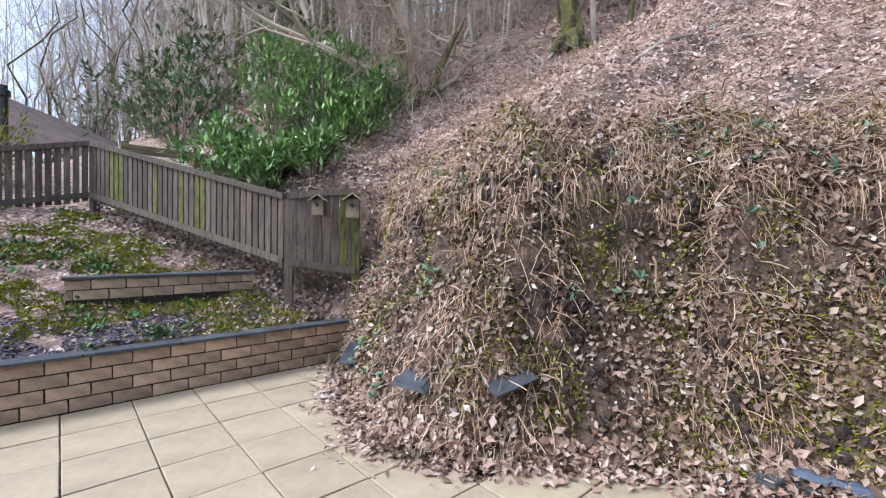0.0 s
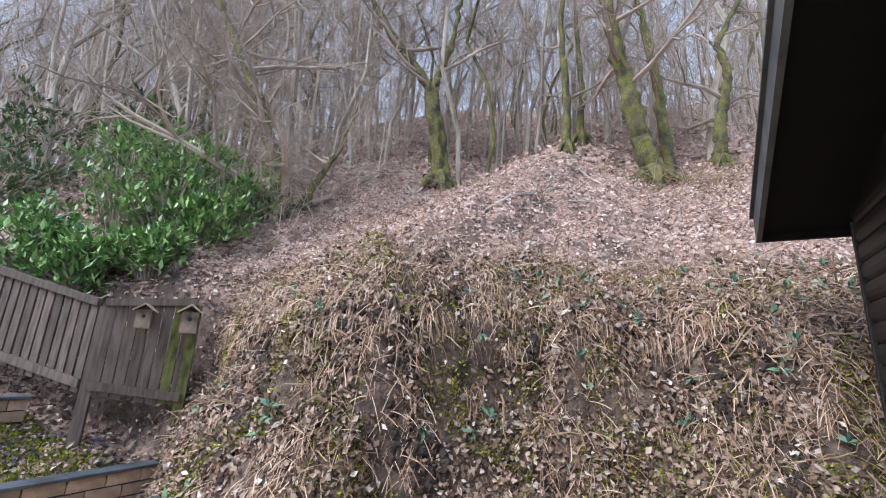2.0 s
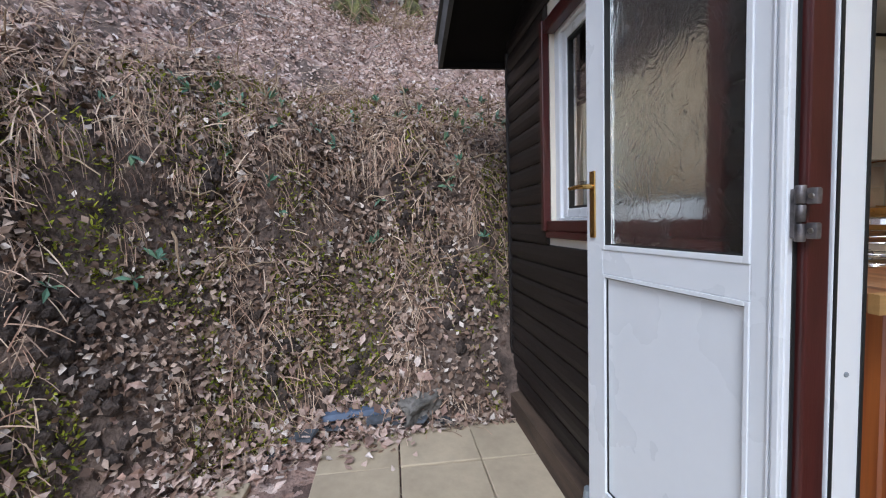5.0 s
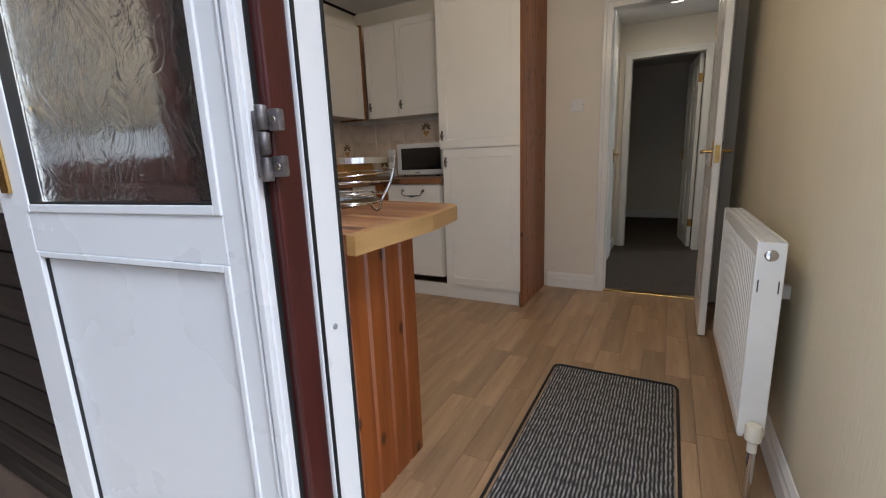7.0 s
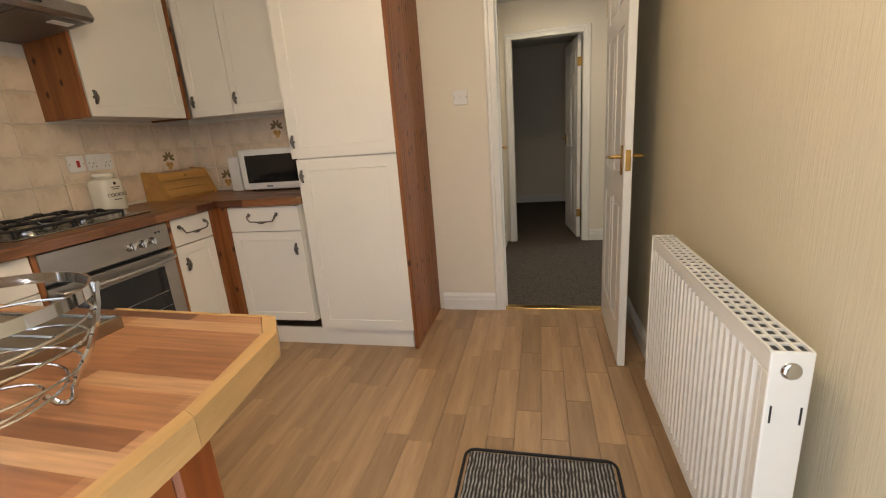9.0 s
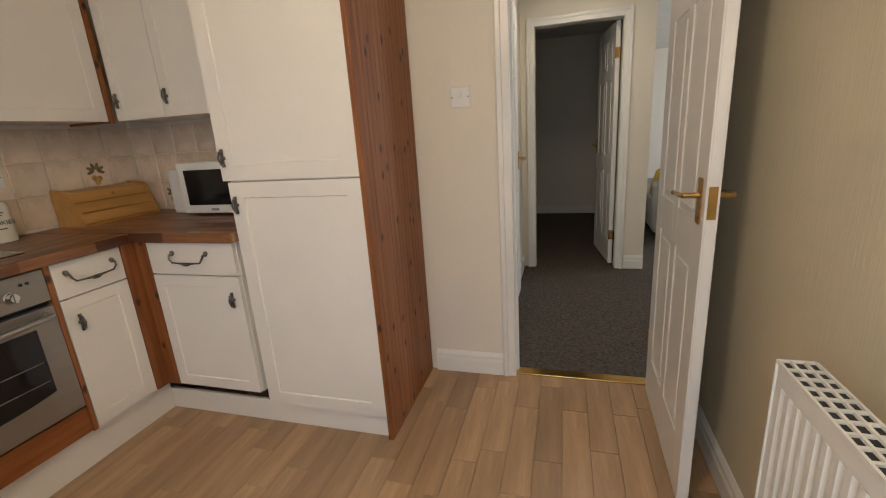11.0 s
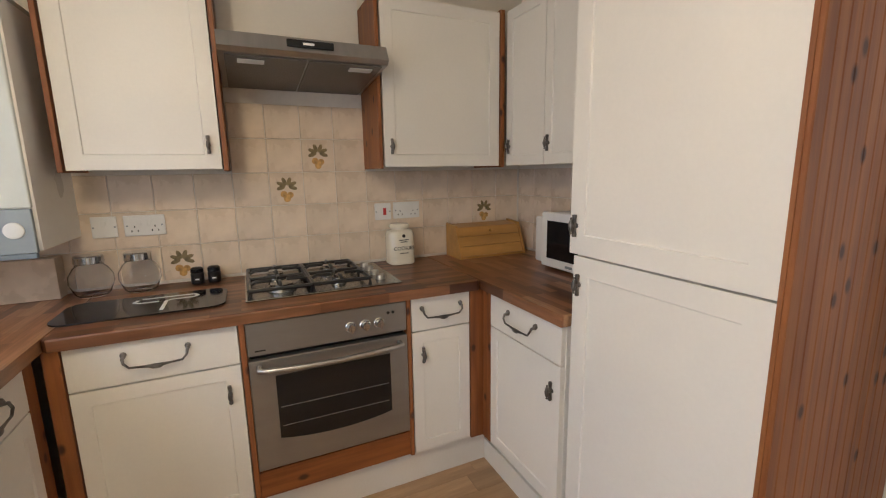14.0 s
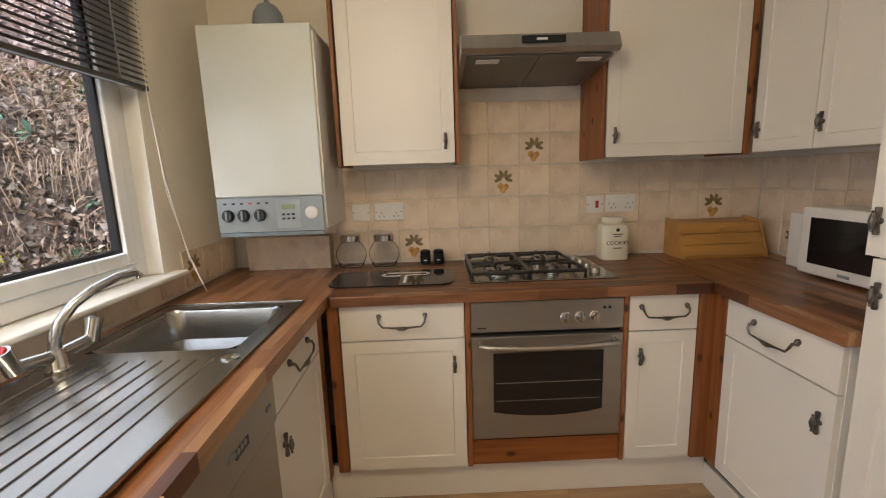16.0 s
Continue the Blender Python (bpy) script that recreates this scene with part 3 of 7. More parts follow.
wall_unit(0.632, 1.118, 2.10, "cream shaker wall cabinet beside the boiler", 1.075, [(0.612, 0.628), (1.119, 1.135)])
wall_unit(1.763, 2.365, 2.10, "cream shaker wall cabinet beside the cooker hood", 1.80, [(1.742, 1.758), (2.367, 2.392)])
wc = thing("wall_cabinet", (0.75, 2.5, 1.385), "cream double-door wall cabinet over the microwave", "wall cabinet", "fitted wall cabinets")
part("body", boxes((0.31, 1.122, 2.41, 2.672, 1.388, 2.10)), CABINET, wc)
d1 = shaker(wc, "door", "y", 2.41, 0.306, 0.60, 1.385, 2.10, -1, 0.065)
d2 = shaker(wc, "door", "y", 2.41, 0.605, 1.10, 1.385, 2.10, -1, 0.065)
knob(d1, "y", 2.39, 0.335, 1.475, -1)
knob(d2, "y", 2.39, 0.635, 1.475, -1)

# cooker hood
hood = thing("cooker_hood", (0.2, 1.44, 1.75), "stainless steel visor cooker hood over the hob", "cooker hood")
bm = bmesh.new()
prism(bm, [(0.008, 1.735), (0.46, 1.775), (0.475, 1.79), (0.445, 1.845), (0.30, 1.86), (0.008, 1.86)], "y", 1.1395, 1.738)
part("body", bm, STEEL, hood)
fp = part("control_panel", boxes((0.462, 0.470, 1.365, 1.53, 1.806, 1.832), bevel=0.002), BLACKGLASS, hood)
part("display", boxes((0.470, 0.472, 1.42, 1.46, 1.815, 1.823)), WHITEPLASTIC, fp)
bm = bmesh.new()
for y0, y1 in ((1.16, 1.435), (1.443, 1.72)):
    prism(bm, [(0.03, 1.7345), (0.44, 1.771), (0.44, 1.768), (0.03, 1.731)], "y", y0, y1)
part("filter", bm, material("hood_filter", (0.22, 0.20, 0.18), 0.5, 0.7, 0.1, 4, 0.6, 150), hood)
for y0 in (1.20, 1.60):
    bm = bmesh.new()
    prism(bm, [(0.37, 1.763), (0.41, 1.767), (0.41, 1.763), (0.37, 1.759)], "y", y0, y0 + 0.09)
    part("lamp_lens", bm, WHITEPLASTIC, hood)
part("flue_panel", boxes((0.008, 0.03, 1.1395, 1.738, 1.861, 2.20)), CABINET, hood)

# boiler
boiler = thing("boiler", (0.2, 0.345, 1.11), "white gas combi boiler with a grey control panel", "boiler")
part("case", boxes((0.03, 0.390, 0.130, 0.565, 1.270, 1.925), bevel=0.004), material("boiler_white", (0.66, 0.68, 0.63), 0.13, 0, 0.02, 3, 0.0), boiler)
part("back_frame", boxes((0.008, 0.375, 0.152, 0.572, 1.13, 1.90)), GLOSS, boiler)
cp = part("control_panel", boxes((0.3755, 0.392, 0.132, 0.563, 1.125, 1.267), bevel=0.003), material("boiler_panel_grey", (0.30, 0.335, 0.355), 0.4, 0, 0.04, 8, 0.03), boiler)
part("display", boxes((0.392, 0.395, 0.395, 0.45, 1.215, 1.235)), material("lcd", (0.30, 0.36, 0.20), 0.3), cp)
part("programmer", boxes((0.392, 0.3935, 0.372, 0.470, 1.140, 1.255)), material("panel_grey", (0.40, 0.44, 0.45), 0.4), cp)
for y in (0.40, 0.42, 0.44):
    for z in (1.178, 1.195):
        part("key", boxes((0.3936, 0.396, y - 0.006, y + 0.006, z - 0.004, z + 0.004)), BLACK, cp)
for y in (0.175, 0.238, 0.305):
    k = part("dial", lathe(bmesh.new(), [(0.025, 0), (0.025, 0.008), (0.020, 0.017), (0, 0.017)], pose(0.392, y, 1.195, 0, 90), 20), BLACK, cp, "", True)
    part("grip", boxes((0.409, 0.414, y - 0.004, y + 0.004, 1.176, 1.214)), GREYPLASTIC, k)
part("gauge", lathe(bmesh.new(), [(0.026, 0), (0.026, 0.005), (0.022, 0.007), (0, 0.007)], pose(0.392, 0.515, 1.200, 0, 90), 24), WHITEPLASTIC, cp, "round white pressure gauge", True)
part("trim_strip", boxes((0.3755, 0.396, 0.137, 0.560, 1.108, 1.1245), bevel=0.002), material("panel_blue_grey", (0.20, 0.24, 0.27), 0.35), cp)
for i in range(6):
    part("lamp_mark", boxes((0.392, 0.394, 0.16 + i * 0.034, 0.172 + i * 0.034, 1.240, 1.247)), REDPLASTIC if i == 3 else BLACK, cp)
bm = lathe(bmesh.new(), [(0.062, -0.04), (0.062, 0.05), (0.056, 0.085), (0.038, 0.112), (0.012, 0.126), (0.010, 0.134), (0, 0.135)], pose(0.24, 0.36, 1.925), 20)
part("flue_elbow", bm, GREYPLASTIC, boiler, "grey flue elbow", True)
solo("pipe_boxing", boxes((0.008, 0.09, 0.10, 0.50, 0.9005, 1.06), bevel=0.002), TILE, "tiled pipe boxing below the boiler", "boxing", "structure")

# built-in oven
oven = thing("oven", (0.3, 1.436, 0.28), "built-in stainless steel oven with dark glass door", "oven")
part("body", boxes((0.05, 0.565, 1.145, 1.728, 0.28, 0.850)), BLACK, oven)
cp = part("control_panel", boxes((0.566, 0.597, 1.141, 1.731, 0.730, 0.850), bevel=0.003), OVENSTEEL, oven)
for y in (1.505, 1.561, 1.617):
    bm = lathe(bmesh.new(), [(0.021, 0), (0.021, 0.004), (0.017, 0.006), (0.015, 0.026), (0.013, 0.029), (0, 0.029)], pose(0.597, y, 0.782, 0, 90), 20)
    box(bm, 0.62, 0.630, y - 0.004, y + 0.004, 0.766, 0.80)
    part("knob", bm, CHROME, cp, "satin chrome control knob", True)
for y in (1.655, 1.675):
    part("indicator", lathe(bmesh.new(), [(0.006, 0), (0.006, 0.003), (0, 0.003)], pose(0.597, y, 0.815, 0, 90), 12), BLACK, cp)
part("badge", boxes((0.597, 0.5985, 1.165, 1.20, 0.745, 0.750)), BLACK, cp)
od = part("oven_door", boxes((0.567, 0.60, 1.141, 1.731, 0.282, 0.712), bevel=0.003), OVENSTEEL, oven)
# window in the door with its curved lower edge
bm = bmesh.new()
arc = [(1.225 + 0.43 * k / 12, 0.40 - 0.022 * math.sin(math.pi * k / 12) ** 0.8) for k in range(13)]
prism(bm, [(1.225, 0.645)] + arc + [(1.655, 0.645)], "x", 0.6002, 0.6035)
part("window", bm, BLACKGLASS, od, "dark oven window")
for i, z in enumerate((0.445, 0.52)):
    part("rack_line", boxes((0.6036, 0.6042, 1.235, 1.645, z, z + 0.003)), OVENSTEEL, od)
bm = tube(bmesh.new(), [(0.60, 1.175, 0.685), (0.632, 1.175, 0.685), (0.638, 1.20, 0.684), (0.643, 1.31, 0.679), (0.645, 1.436, 0.677), (0.643, 1.56, 0.679), (0.638, 1.672, 0.684), (0.632, 1.697, 0.685), (0.60, 1.697, 0.685)], 0.011, 10)
part("handle", bm, STEEL, od, "curved steel bar handle", True)

# gas hob
hob = thing("gas_hob", (0.29, 1.45, 0.90), "four-burner stainless gas hob with black pan supports", "hob")
part("tray", boxes((0.055, 0.50, 1.15, 1.752, 0.9005, 0.908), bevel=0.003), SINKSTEEL, hob)
for x, y, r in ((0.17, 1.275, 0.036), (0.38, 1.285, 0.048), (0.17, 1.50, 0.036), (0.38, 1.51, 0.028)):
    bm = lathe(bmesh.new(), [(r * 1.25, 0), (r * 1.2, 0.008), (r, 0.010), (r, 0.018), (0, 0.018)], pose(x, y, 0.908), 20)
    bu = part("burner", bm, SINKSTEEL, hob, "", True)
    part("burner_cap", lathe(bmesh.new(), [(r * 0.92, 0.018), (r * 0.9, 0.025), (0, 0.026)], pose(x, y, 0.908), 20), SINKSTEEL, bu, "", True)
for y0, y1 in ((1.165, 1.388), (1.397, 1.62)):
    bm = bmesh.new()
    ym, zt = (y0 + y1) / 2, 0.948
    for x in (0.075, 0.275, 0.48):
        tube(bm, [(x, y0, 0.909), (x, y0, zt - 0.012), (x, y1, zt - 0.012), (x, y1, 0.909)], 0.0078, 6)
    for y in (y0, y1):
        tube(bm, [(0.075, y, zt - 0.012), (0.48, y, zt - 0.012)], 0.0078, 6)
    for x in (0.17, 0.38):
        for a, b in (((x, y0), (x, ym - 0.028)), ((x, y1), (x, ym + 0.028)), ((x - 0.09, ym), (x - 0.028, ym)), ((x + 0.09, ym), (x + 0.028, ym))):
            tube(bm, [(*a, zt - 0.012), (a[0] * 0.7 + b[0] * 0.3, a[1] * 0.7 + b[1] * 0.3, zt), (*b, zt)], 0.0072, 6)
    part("pan_support", bm, BLACK, hob, "black cast pan support", True)
for i in range(4):
    bm = lathe(bmesh.new(), [(0.021, 0), (0.02, 0.014), (0.016, 0.02), (0, 0.02)], pose(0.13 + i * 0.092, 1.685, 0.908), 16)
    part("control_knob", bm, STEEL, hob, "satin metal control knob", True)

# ---- outside: the lodge front ----
def foot(y):
    """Where the bank meets the patio, and further off the line of the fence."""
    k = [(-40, 6.0), (-9, 2.75), (-5.9, 1.05), (-5.4, 0.86), (-4.4, 1.35), (-3.4, 1.62), (-2.9, 1.42), (-2.2, 0.68), (-1.42, 0.12), (-0.6, 0.10), (0.2, 0.02), (1.5, -0.35), (40, -0.6)]
    return float(np.interp(y, [a for a, _ in k], [b for _, b in k]))


def bank(d):
    return float(np.interp(d, [0, 0.2, 0.45, 0.57, 0.65, 0.8, 1.0, 1.7, 3.5, 26, 34, 60], [0, 0.42, 1.0, 1.17, 1.72, 2.0, 2.2, 2.75, 3.85, 18.4, 22.0, 24.0]))


def garden(y):
    return float(np.interp(y, [-60, -14, -9.2, -5.50, -5.40], [4.6, 2.7, 1.55, 0.17, -0.27]))


def ground_z(x, y):
    """Height of the ground at a place."""
    g = garden(y)
    d = foot(y) - x
    s = float(np.interp(y, [-11.5, -7.0], [0.0, 1.0]))
    q = Vector((x, y, 2.0))
    fold = min(1.0, max(0.0, d / 0.35)) * max(0.0, 1.0 - max(0.0, d - 1.0) / 1.5)
    shaped = max(0.0, d + fold * (0.13 * noise.noise(q * 1.7) + 0.08 * noise.noise(q * 4.3)))
    steep = max(0.0, bank(shaped) - max(0.0, (g + 0.27) * 0.8)) if d > 0 else 0.0
    mild = float(np.interp(d, [0, 1.5, 4.0, 26, 60], [0, 0.6, 2.3, 17.0, 22.0]))
    z = g + s * steep + (1 - s) * mild
    w = min(1.0, max(0.0, d / 0.5))
    p = Vector((x, y, 0))
    z += w * (0.16 * noise.noise(p * 1.4) + 0.13 * noise.noise(p * 3.1) + 0.08 * noise.noise(p * 6.3) + 0.04 * noise.noise(p * 12.0))
    if d < 0 and y < -5.5:
        z += 0.085 * noise.noise(p * 2.6) + 0.035 * noise.noise(p * 8.0)
    return z - 0.012


def litter_soil():
    """Bare dark earth where the ground is steep, matted dead leaves where it lies flatter."""
    m = material("leaf_litter_soil", (0.16, 0.115, 0.09), 0.95, var=0.4, scale=7, bump=0.9, fine=45, second=(0.045, 0.032, 0.025), depth=0.02)
    n, l = m.node_tree.nodes, m.node_tree.links
    b = n["Principled BSDF"]
    earth = b.inputs["Base Color"].links[0].from_socket
    co, geo, sep, lie = n.new("ShaderNodeTexCoord"), n.new("ShaderNodeNewGeometry"), n.new("ShaderNodeSeparateXYZ"), n.new("ShaderNodeMapRange")
    l.new(geo.outputs["Normal"], sep.inputs[0]), l.new(sep.outputs["Z"], lie.inputs["Value"])
    lie.inputs["From Min"].default_value, lie.inputs["From Max"].default_value = 0.52, 0.74
    warp, add = n.new("ShaderNodeTexNoise"), n.new("ShaderNodeVectorMath")
    warp.inputs["Scale"].default_value, add.operation = 14.0, "MULTIPLY_ADD"
    add.inputs[1].default_value = (0.09, 0.09, 0.09)
    l.new(co.outputs["Object"], warp.inputs["Vector"]), l.new(warp.outputs["Color"], add.inputs[0]), l.new(co.outputs["Object"], add.inputs[2])
    cell, pick, ramp = n.new("ShaderNodeTexVoronoi"), n.new("ShaderNodeSeparateColor"), n.new("ShaderNodeValToRGB")
    cell.inputs["Scale"].default_value = 15.0
    l.new(add.outputs[0], cell.inputs["Vector"]), l.new(cell.outputs["Color"], pick.inputs[0]), l.new(pick.outputs[0], ramp.inputs[0])
    e = ramp.color_ramp.elements
    e[0].color, e[1].color = (0.07, 0.045, 0.036, 1), (0.58, 0.46, 0.40, 1)
    for at, c in ((0.25, (0.22, 0.145, 0.115, 1)), (0.5, (0.36, 0.255, 0.21, 1)), (0.75, (0.30, 0.19, 0.145, 1))):
        e.new(at).color = c
    mix = n.new("ShaderNodeMix")
    mix.data_type = "RGBA"
    l.new(lie.outputs[0], mix.inputs["Factor"]), l.new(earth, mix.inputs[6]), l.new(ramp.outputs[0], mix.inputs[7]), l.new(mix.outputs[2], b.inputs["Base Color"])
    return m


soil = litter_soil()


def axis_steps(lo, hi, fine_lo, fine_hi, step, grow=1.18):
    s = list(np.arange(fine_lo, fine_hi, step))
    a, st = fine_lo, step
    while a > lo:
        st *= grow
        a -= st
        s.insert(0, a)
    a, st = fine_hi, step
    while a < hi:
        st *= grow
        a += st
        s.append(a)
    return s


xs, ys = axis_steps(-300, 300, -2.6, 2.0, 0.065), axis_steps(-300, 300, -6.6, 1.0, 0.065)
vs = [(x, y, ground_z(x, y)) for y in ys for x in xs]
nx = len(xs)
fs = [(j * nx + i, j * nx + i + 1, (j + 1) * nx + i + 1, (j + 1) * nx + i) for j in range(len(ys) - 1) for i in range(nx - 1)]
me = bpy.data.meshes.new("ground")
me.from_pydata(vs, [], fs)
me.materials.append(soil)
me.shade_smooth()
tagged(new("ground", me), "steep earth bank and hillside under dead leaves", "ground", "", "structure")

# roof with its dark verge
RS = 0.297
bm = bmesh.new()
prism(bm, [(-0.339, 2.21), (3.6, 2.21 + 3.94 * RS), (7.6, 2.19), (7.6, 2.25), (3.6, 2.29 + 3.94 * RS), (-0.339, 2.29)], "y", -0.584, 9.4)
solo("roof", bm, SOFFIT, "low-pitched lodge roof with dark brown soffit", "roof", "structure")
bm = bmesh.new()
prism(bm, [(-0.375, 2.165), (3.6, 2.165 + 3.975 * RS), (3.6, 2.345 + 3.975 * RS), (-0.375, 2.345)], "y", -0.615, -0.585)
prism(bm, [(-0.40, 2.348), (3.6, 2.348 + 4.0 * RS), (3.6, 2.372 + 4.0 * RS), (-0.40, 2.372)], "y", -0.635, -0.575)
solo("bargeboard", bm, FELT, "grey weathered bargeboard on the gable overhang", "bargeboard", "structure")
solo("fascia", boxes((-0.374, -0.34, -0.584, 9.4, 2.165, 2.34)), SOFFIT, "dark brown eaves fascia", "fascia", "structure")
bm = bmesh.new()
prism(bm, [(-0.13, 2.268), (7.3, 2.268), (3.6, 2.205 + 3.94 * RS)], "y", -0.152, -0.1405)
solo("gable", bm, BOARD, "dark boarded gable", "wall", "structure")

# ---- kitchen window, sink and tap ----
win = thing("window_1", (1.155, -0.1, 1.0), "white-framed kitchen window over the sink, mahogany outside", "window", "", "structure")
X0, X1, Z0, Z1 = 0.572, 1.798, 1.003, 2.058
part("window_frame", boxes((X0, X0 + 0.06, -0.115, -0.055, Z0, Z1), (X1 - 0.06, X1, -0.115, -0.055, Z0, Z1), (X0 + 0.06, X1 - 0.06, -0.115, -0.055, Z0, Z0 + 0.055), (X0 + 0.06, X1 - 0.06, -0.115, -0.055, Z1 - 0.055, Z1), bevel=0.004), UPVC, win)
sx0, sx1, sz0, sz1 = X0 + 0.062, X1 - 0.062, Z0 + 0.057, Z1 - 0.057
part("sash", boxes((sx0, sx0 + 0.05, -0.10, -0.045, sz0, sz1), (sx1 - 0.05, sx1, -0.10, -0.045, sz0, sz1), (sx0 + 0.05, sx1 - 0.05, -0.10, -0.045, sz0, sz0 + 0.045), (sx0 + 0.05, sx1 - 0.05, -0.10, -0.045, sz1 - 0.045, sz1), bevel=0.006), UPVC, win)
gx0, gx1, gz0, gz1 = sx0 + 0.05, sx1 - 0.05, sz0 + 0.045, sz1 - 0.045
part("gasket", boxes((gx0, gx0 + 0.012, -0.09, -0.06, gz0, gz1), (gx1 - 0.012, gx1, -0.09, -0.06, gz0, gz1), (gx0 + 0.012, gx1 - 0.012, -0.09, -0.06, gz0, gz0 + 0.012), (gx0 + 0.012, gx1 - 0.012, -0.09, -0.06, gz1 - 0.012, gz1)), RUBBER, win)
pane = part("pane", boxes((gx0 + 0.004, gx1 - 0.004, -0.078, -0.074, gz0 + 0.004, gz1 - 0.004)), GLASS, win)
pane.visible_shadow = False
part("outer_frame", boxes((0.53, 0.572, -0.185, -0.1425, 0.99, 2.09), (1.745, 1.805, -0.170, -0.1155, 0.99, 2.09), (0.572, 1.745, -0.170, -0.1155, 0.99, 1.045), (0.572, 1.745, -0.170, -0.1155, 2.02, 2.09), bevel=0.006), MAHOGANY, win, "glossy mahogany outer frame")
part("window_sill", boxes((0.585, 1.82, -0.180, -0.142, 0.955, 0.989), bevel=0.006), MAHOGANY, win, "mahogany outer sill")
part("inner_sill", boxes((0.50, 1.86, -0.054, 0.052, 0.985, 1.0025), bevel=0.006), GLOSS, win, "white inner window sill")
part("reveal", boxes((X0 - 0.001, X0 + 0.012, -0.054, 0.004, 1.004, 2.06)), GLOSS, win)

blind = thing("venetian_blind", (1.15, 0.03, 1.66), "dark brown venetian blind half drawn up at the window", "blind")
part("head_rail", boxes((0.56, 1.75, 0.006, 0.036, 2.07, 2.10)), BLIND, blind)
for i in range(20):
    z = 1.69 + i * 0.0195
    bm = bmesh.new()
    prism(bm, [(0.008, z + 0.010), (0.021, z + 0.004), (0.034, z - 0.007), (0.034, z - 0.0055), (0.021, z + 0.0055), (0.008, z + 0.0115)], "x", 0.562, 1.748)
    part("slat", bm, BLIND, blind)
part("bottom_rail", boxes((0.562, 1.748, 0.010, 0.034, 1.655, 1.672), bevel=0.003), BLIND, blind)
for x in (0.70, 1.155, 1.60):
    part("ladder_cord", boxes((x - 0.003, x + 0.003, 0.0345, 0.0355, 1.672, 2.07)), GREYPLASTIC, blind)
part("pull_cord", tube(bmesh.new(), [(0.585, 0.036, 2.07), (0.58, 0.036, 1.6), (0.54, 0.03, 1.3), (0.47, 0.04, 1.06), (0.45, 0.06, 0.96), (0.47, 0.09, 0.906), (0.50, 0.10, 0.93), (0.49, 0.05, 1.05), (0.55, 0.036, 1.35), (0.583, 0.036, 1.66)], 0.0014, 5), WHITEPLASTIC, blind, "white pull cord")

sink = thing("kitchen_sink", (1.2, 0.29, 0.90), "stainless steel sink with ribbed drainer let into the worktop", "sink")
bm = boxes((0.665, 0.72, 0.055, 0.535, 0.9005, 0.905), (0.72, 1.09, 0.055, 0.095, 0.9005, 0.905), (0.72, 1.09, 0.485, 0.535, 0.9005, 0.905), (1.09, 1.70, 0.055, 0.535, 0.9005, 0.905))
part("rim", bm, SINKSTEEL, sink)
bm = bmesh.new()
rings = []
for inset, z in ((0.0, 0.905), (0.006, 0.895), (0.014, 0.80), (0.05, 0.765), (0.10, 0.76)):
    x0, x1, y0, y1, r = 0.715 + inset, 1.095 - inset, 0.09 + inset, 0.49 - inset, max(0.02, 0.055 - inset * 0.4)
    ring = []
    for cx, cy, a0 in ((x1 - r, y1 - r, 0), (x0 + r, y1 - r, 90), (x0 + r, y0 + r, 180), (x1 - r, y0 + r, 270)):
        ring += [bm.verts.new((cx + r * math.cos(radians(a0 + k * 15)), cy + r * math.sin(radians(a0 + k * 15)), z)) for k in range(7)]
    rings.append(ring)
for a, b in zip(rings, rings[1:]):
    for i in range(len(a)):
        bm.faces.new((a[i], a[(i + 1) % len(a)], b[(i + 1) % len(a)], b[i]))
bm.faces.new(rings[-1])
bmesh.ops.recalc_face_normals(bm, faces=bm.faces)
bmesh.ops.reverse_faces(bm, faces=bm.faces)
part("bowl", bm, SINKSTEEL, sink, "", True)
for i in range(9):
    y = 0.12 + i * 0.042
    bm = bmesh.new()
    prism(bm, [(y - 0.004, 0.9045), (y - 0.002, 0.908), (y + 0.002, 0.908), (y + 0.004, 0.9045)], "x", 1.15, 1.66)
    part("drainer_rib", bm, SINKSTEEL, sink)
bm = boxes((0.665, 1.70, 0.052, 0.0575, 0.9005, 0.9085), (0.665, 1.70, 0.5325, 0.538, 0.9005, 0.9085), (0.662, 0.6675, 0.052, 0.538, 0.9005, 0.9085), (1.695, 1.7005, 0.052, 0.538, 0.884, 0.9085), bevel=0.0015)
part("raised_edge", bm, SINKSTEEL, sink)
part("tap_hole_cap", lathe(bmesh.new(), [(0.022, 0), (0.022, 0.003), (0.017, 0.005), (0, 0.005)], pose(1.15, 0.50, 0.905), 20), CHROME, sink, "", True)
part("waste", lathe(bmesh.new(), [(0.035, 0), (0.033, 0.004), (0.015, 0.002), (0, 0.002)], pose(0.905, 0.27, 0.7605), 20), CHROME, sink, "", True)

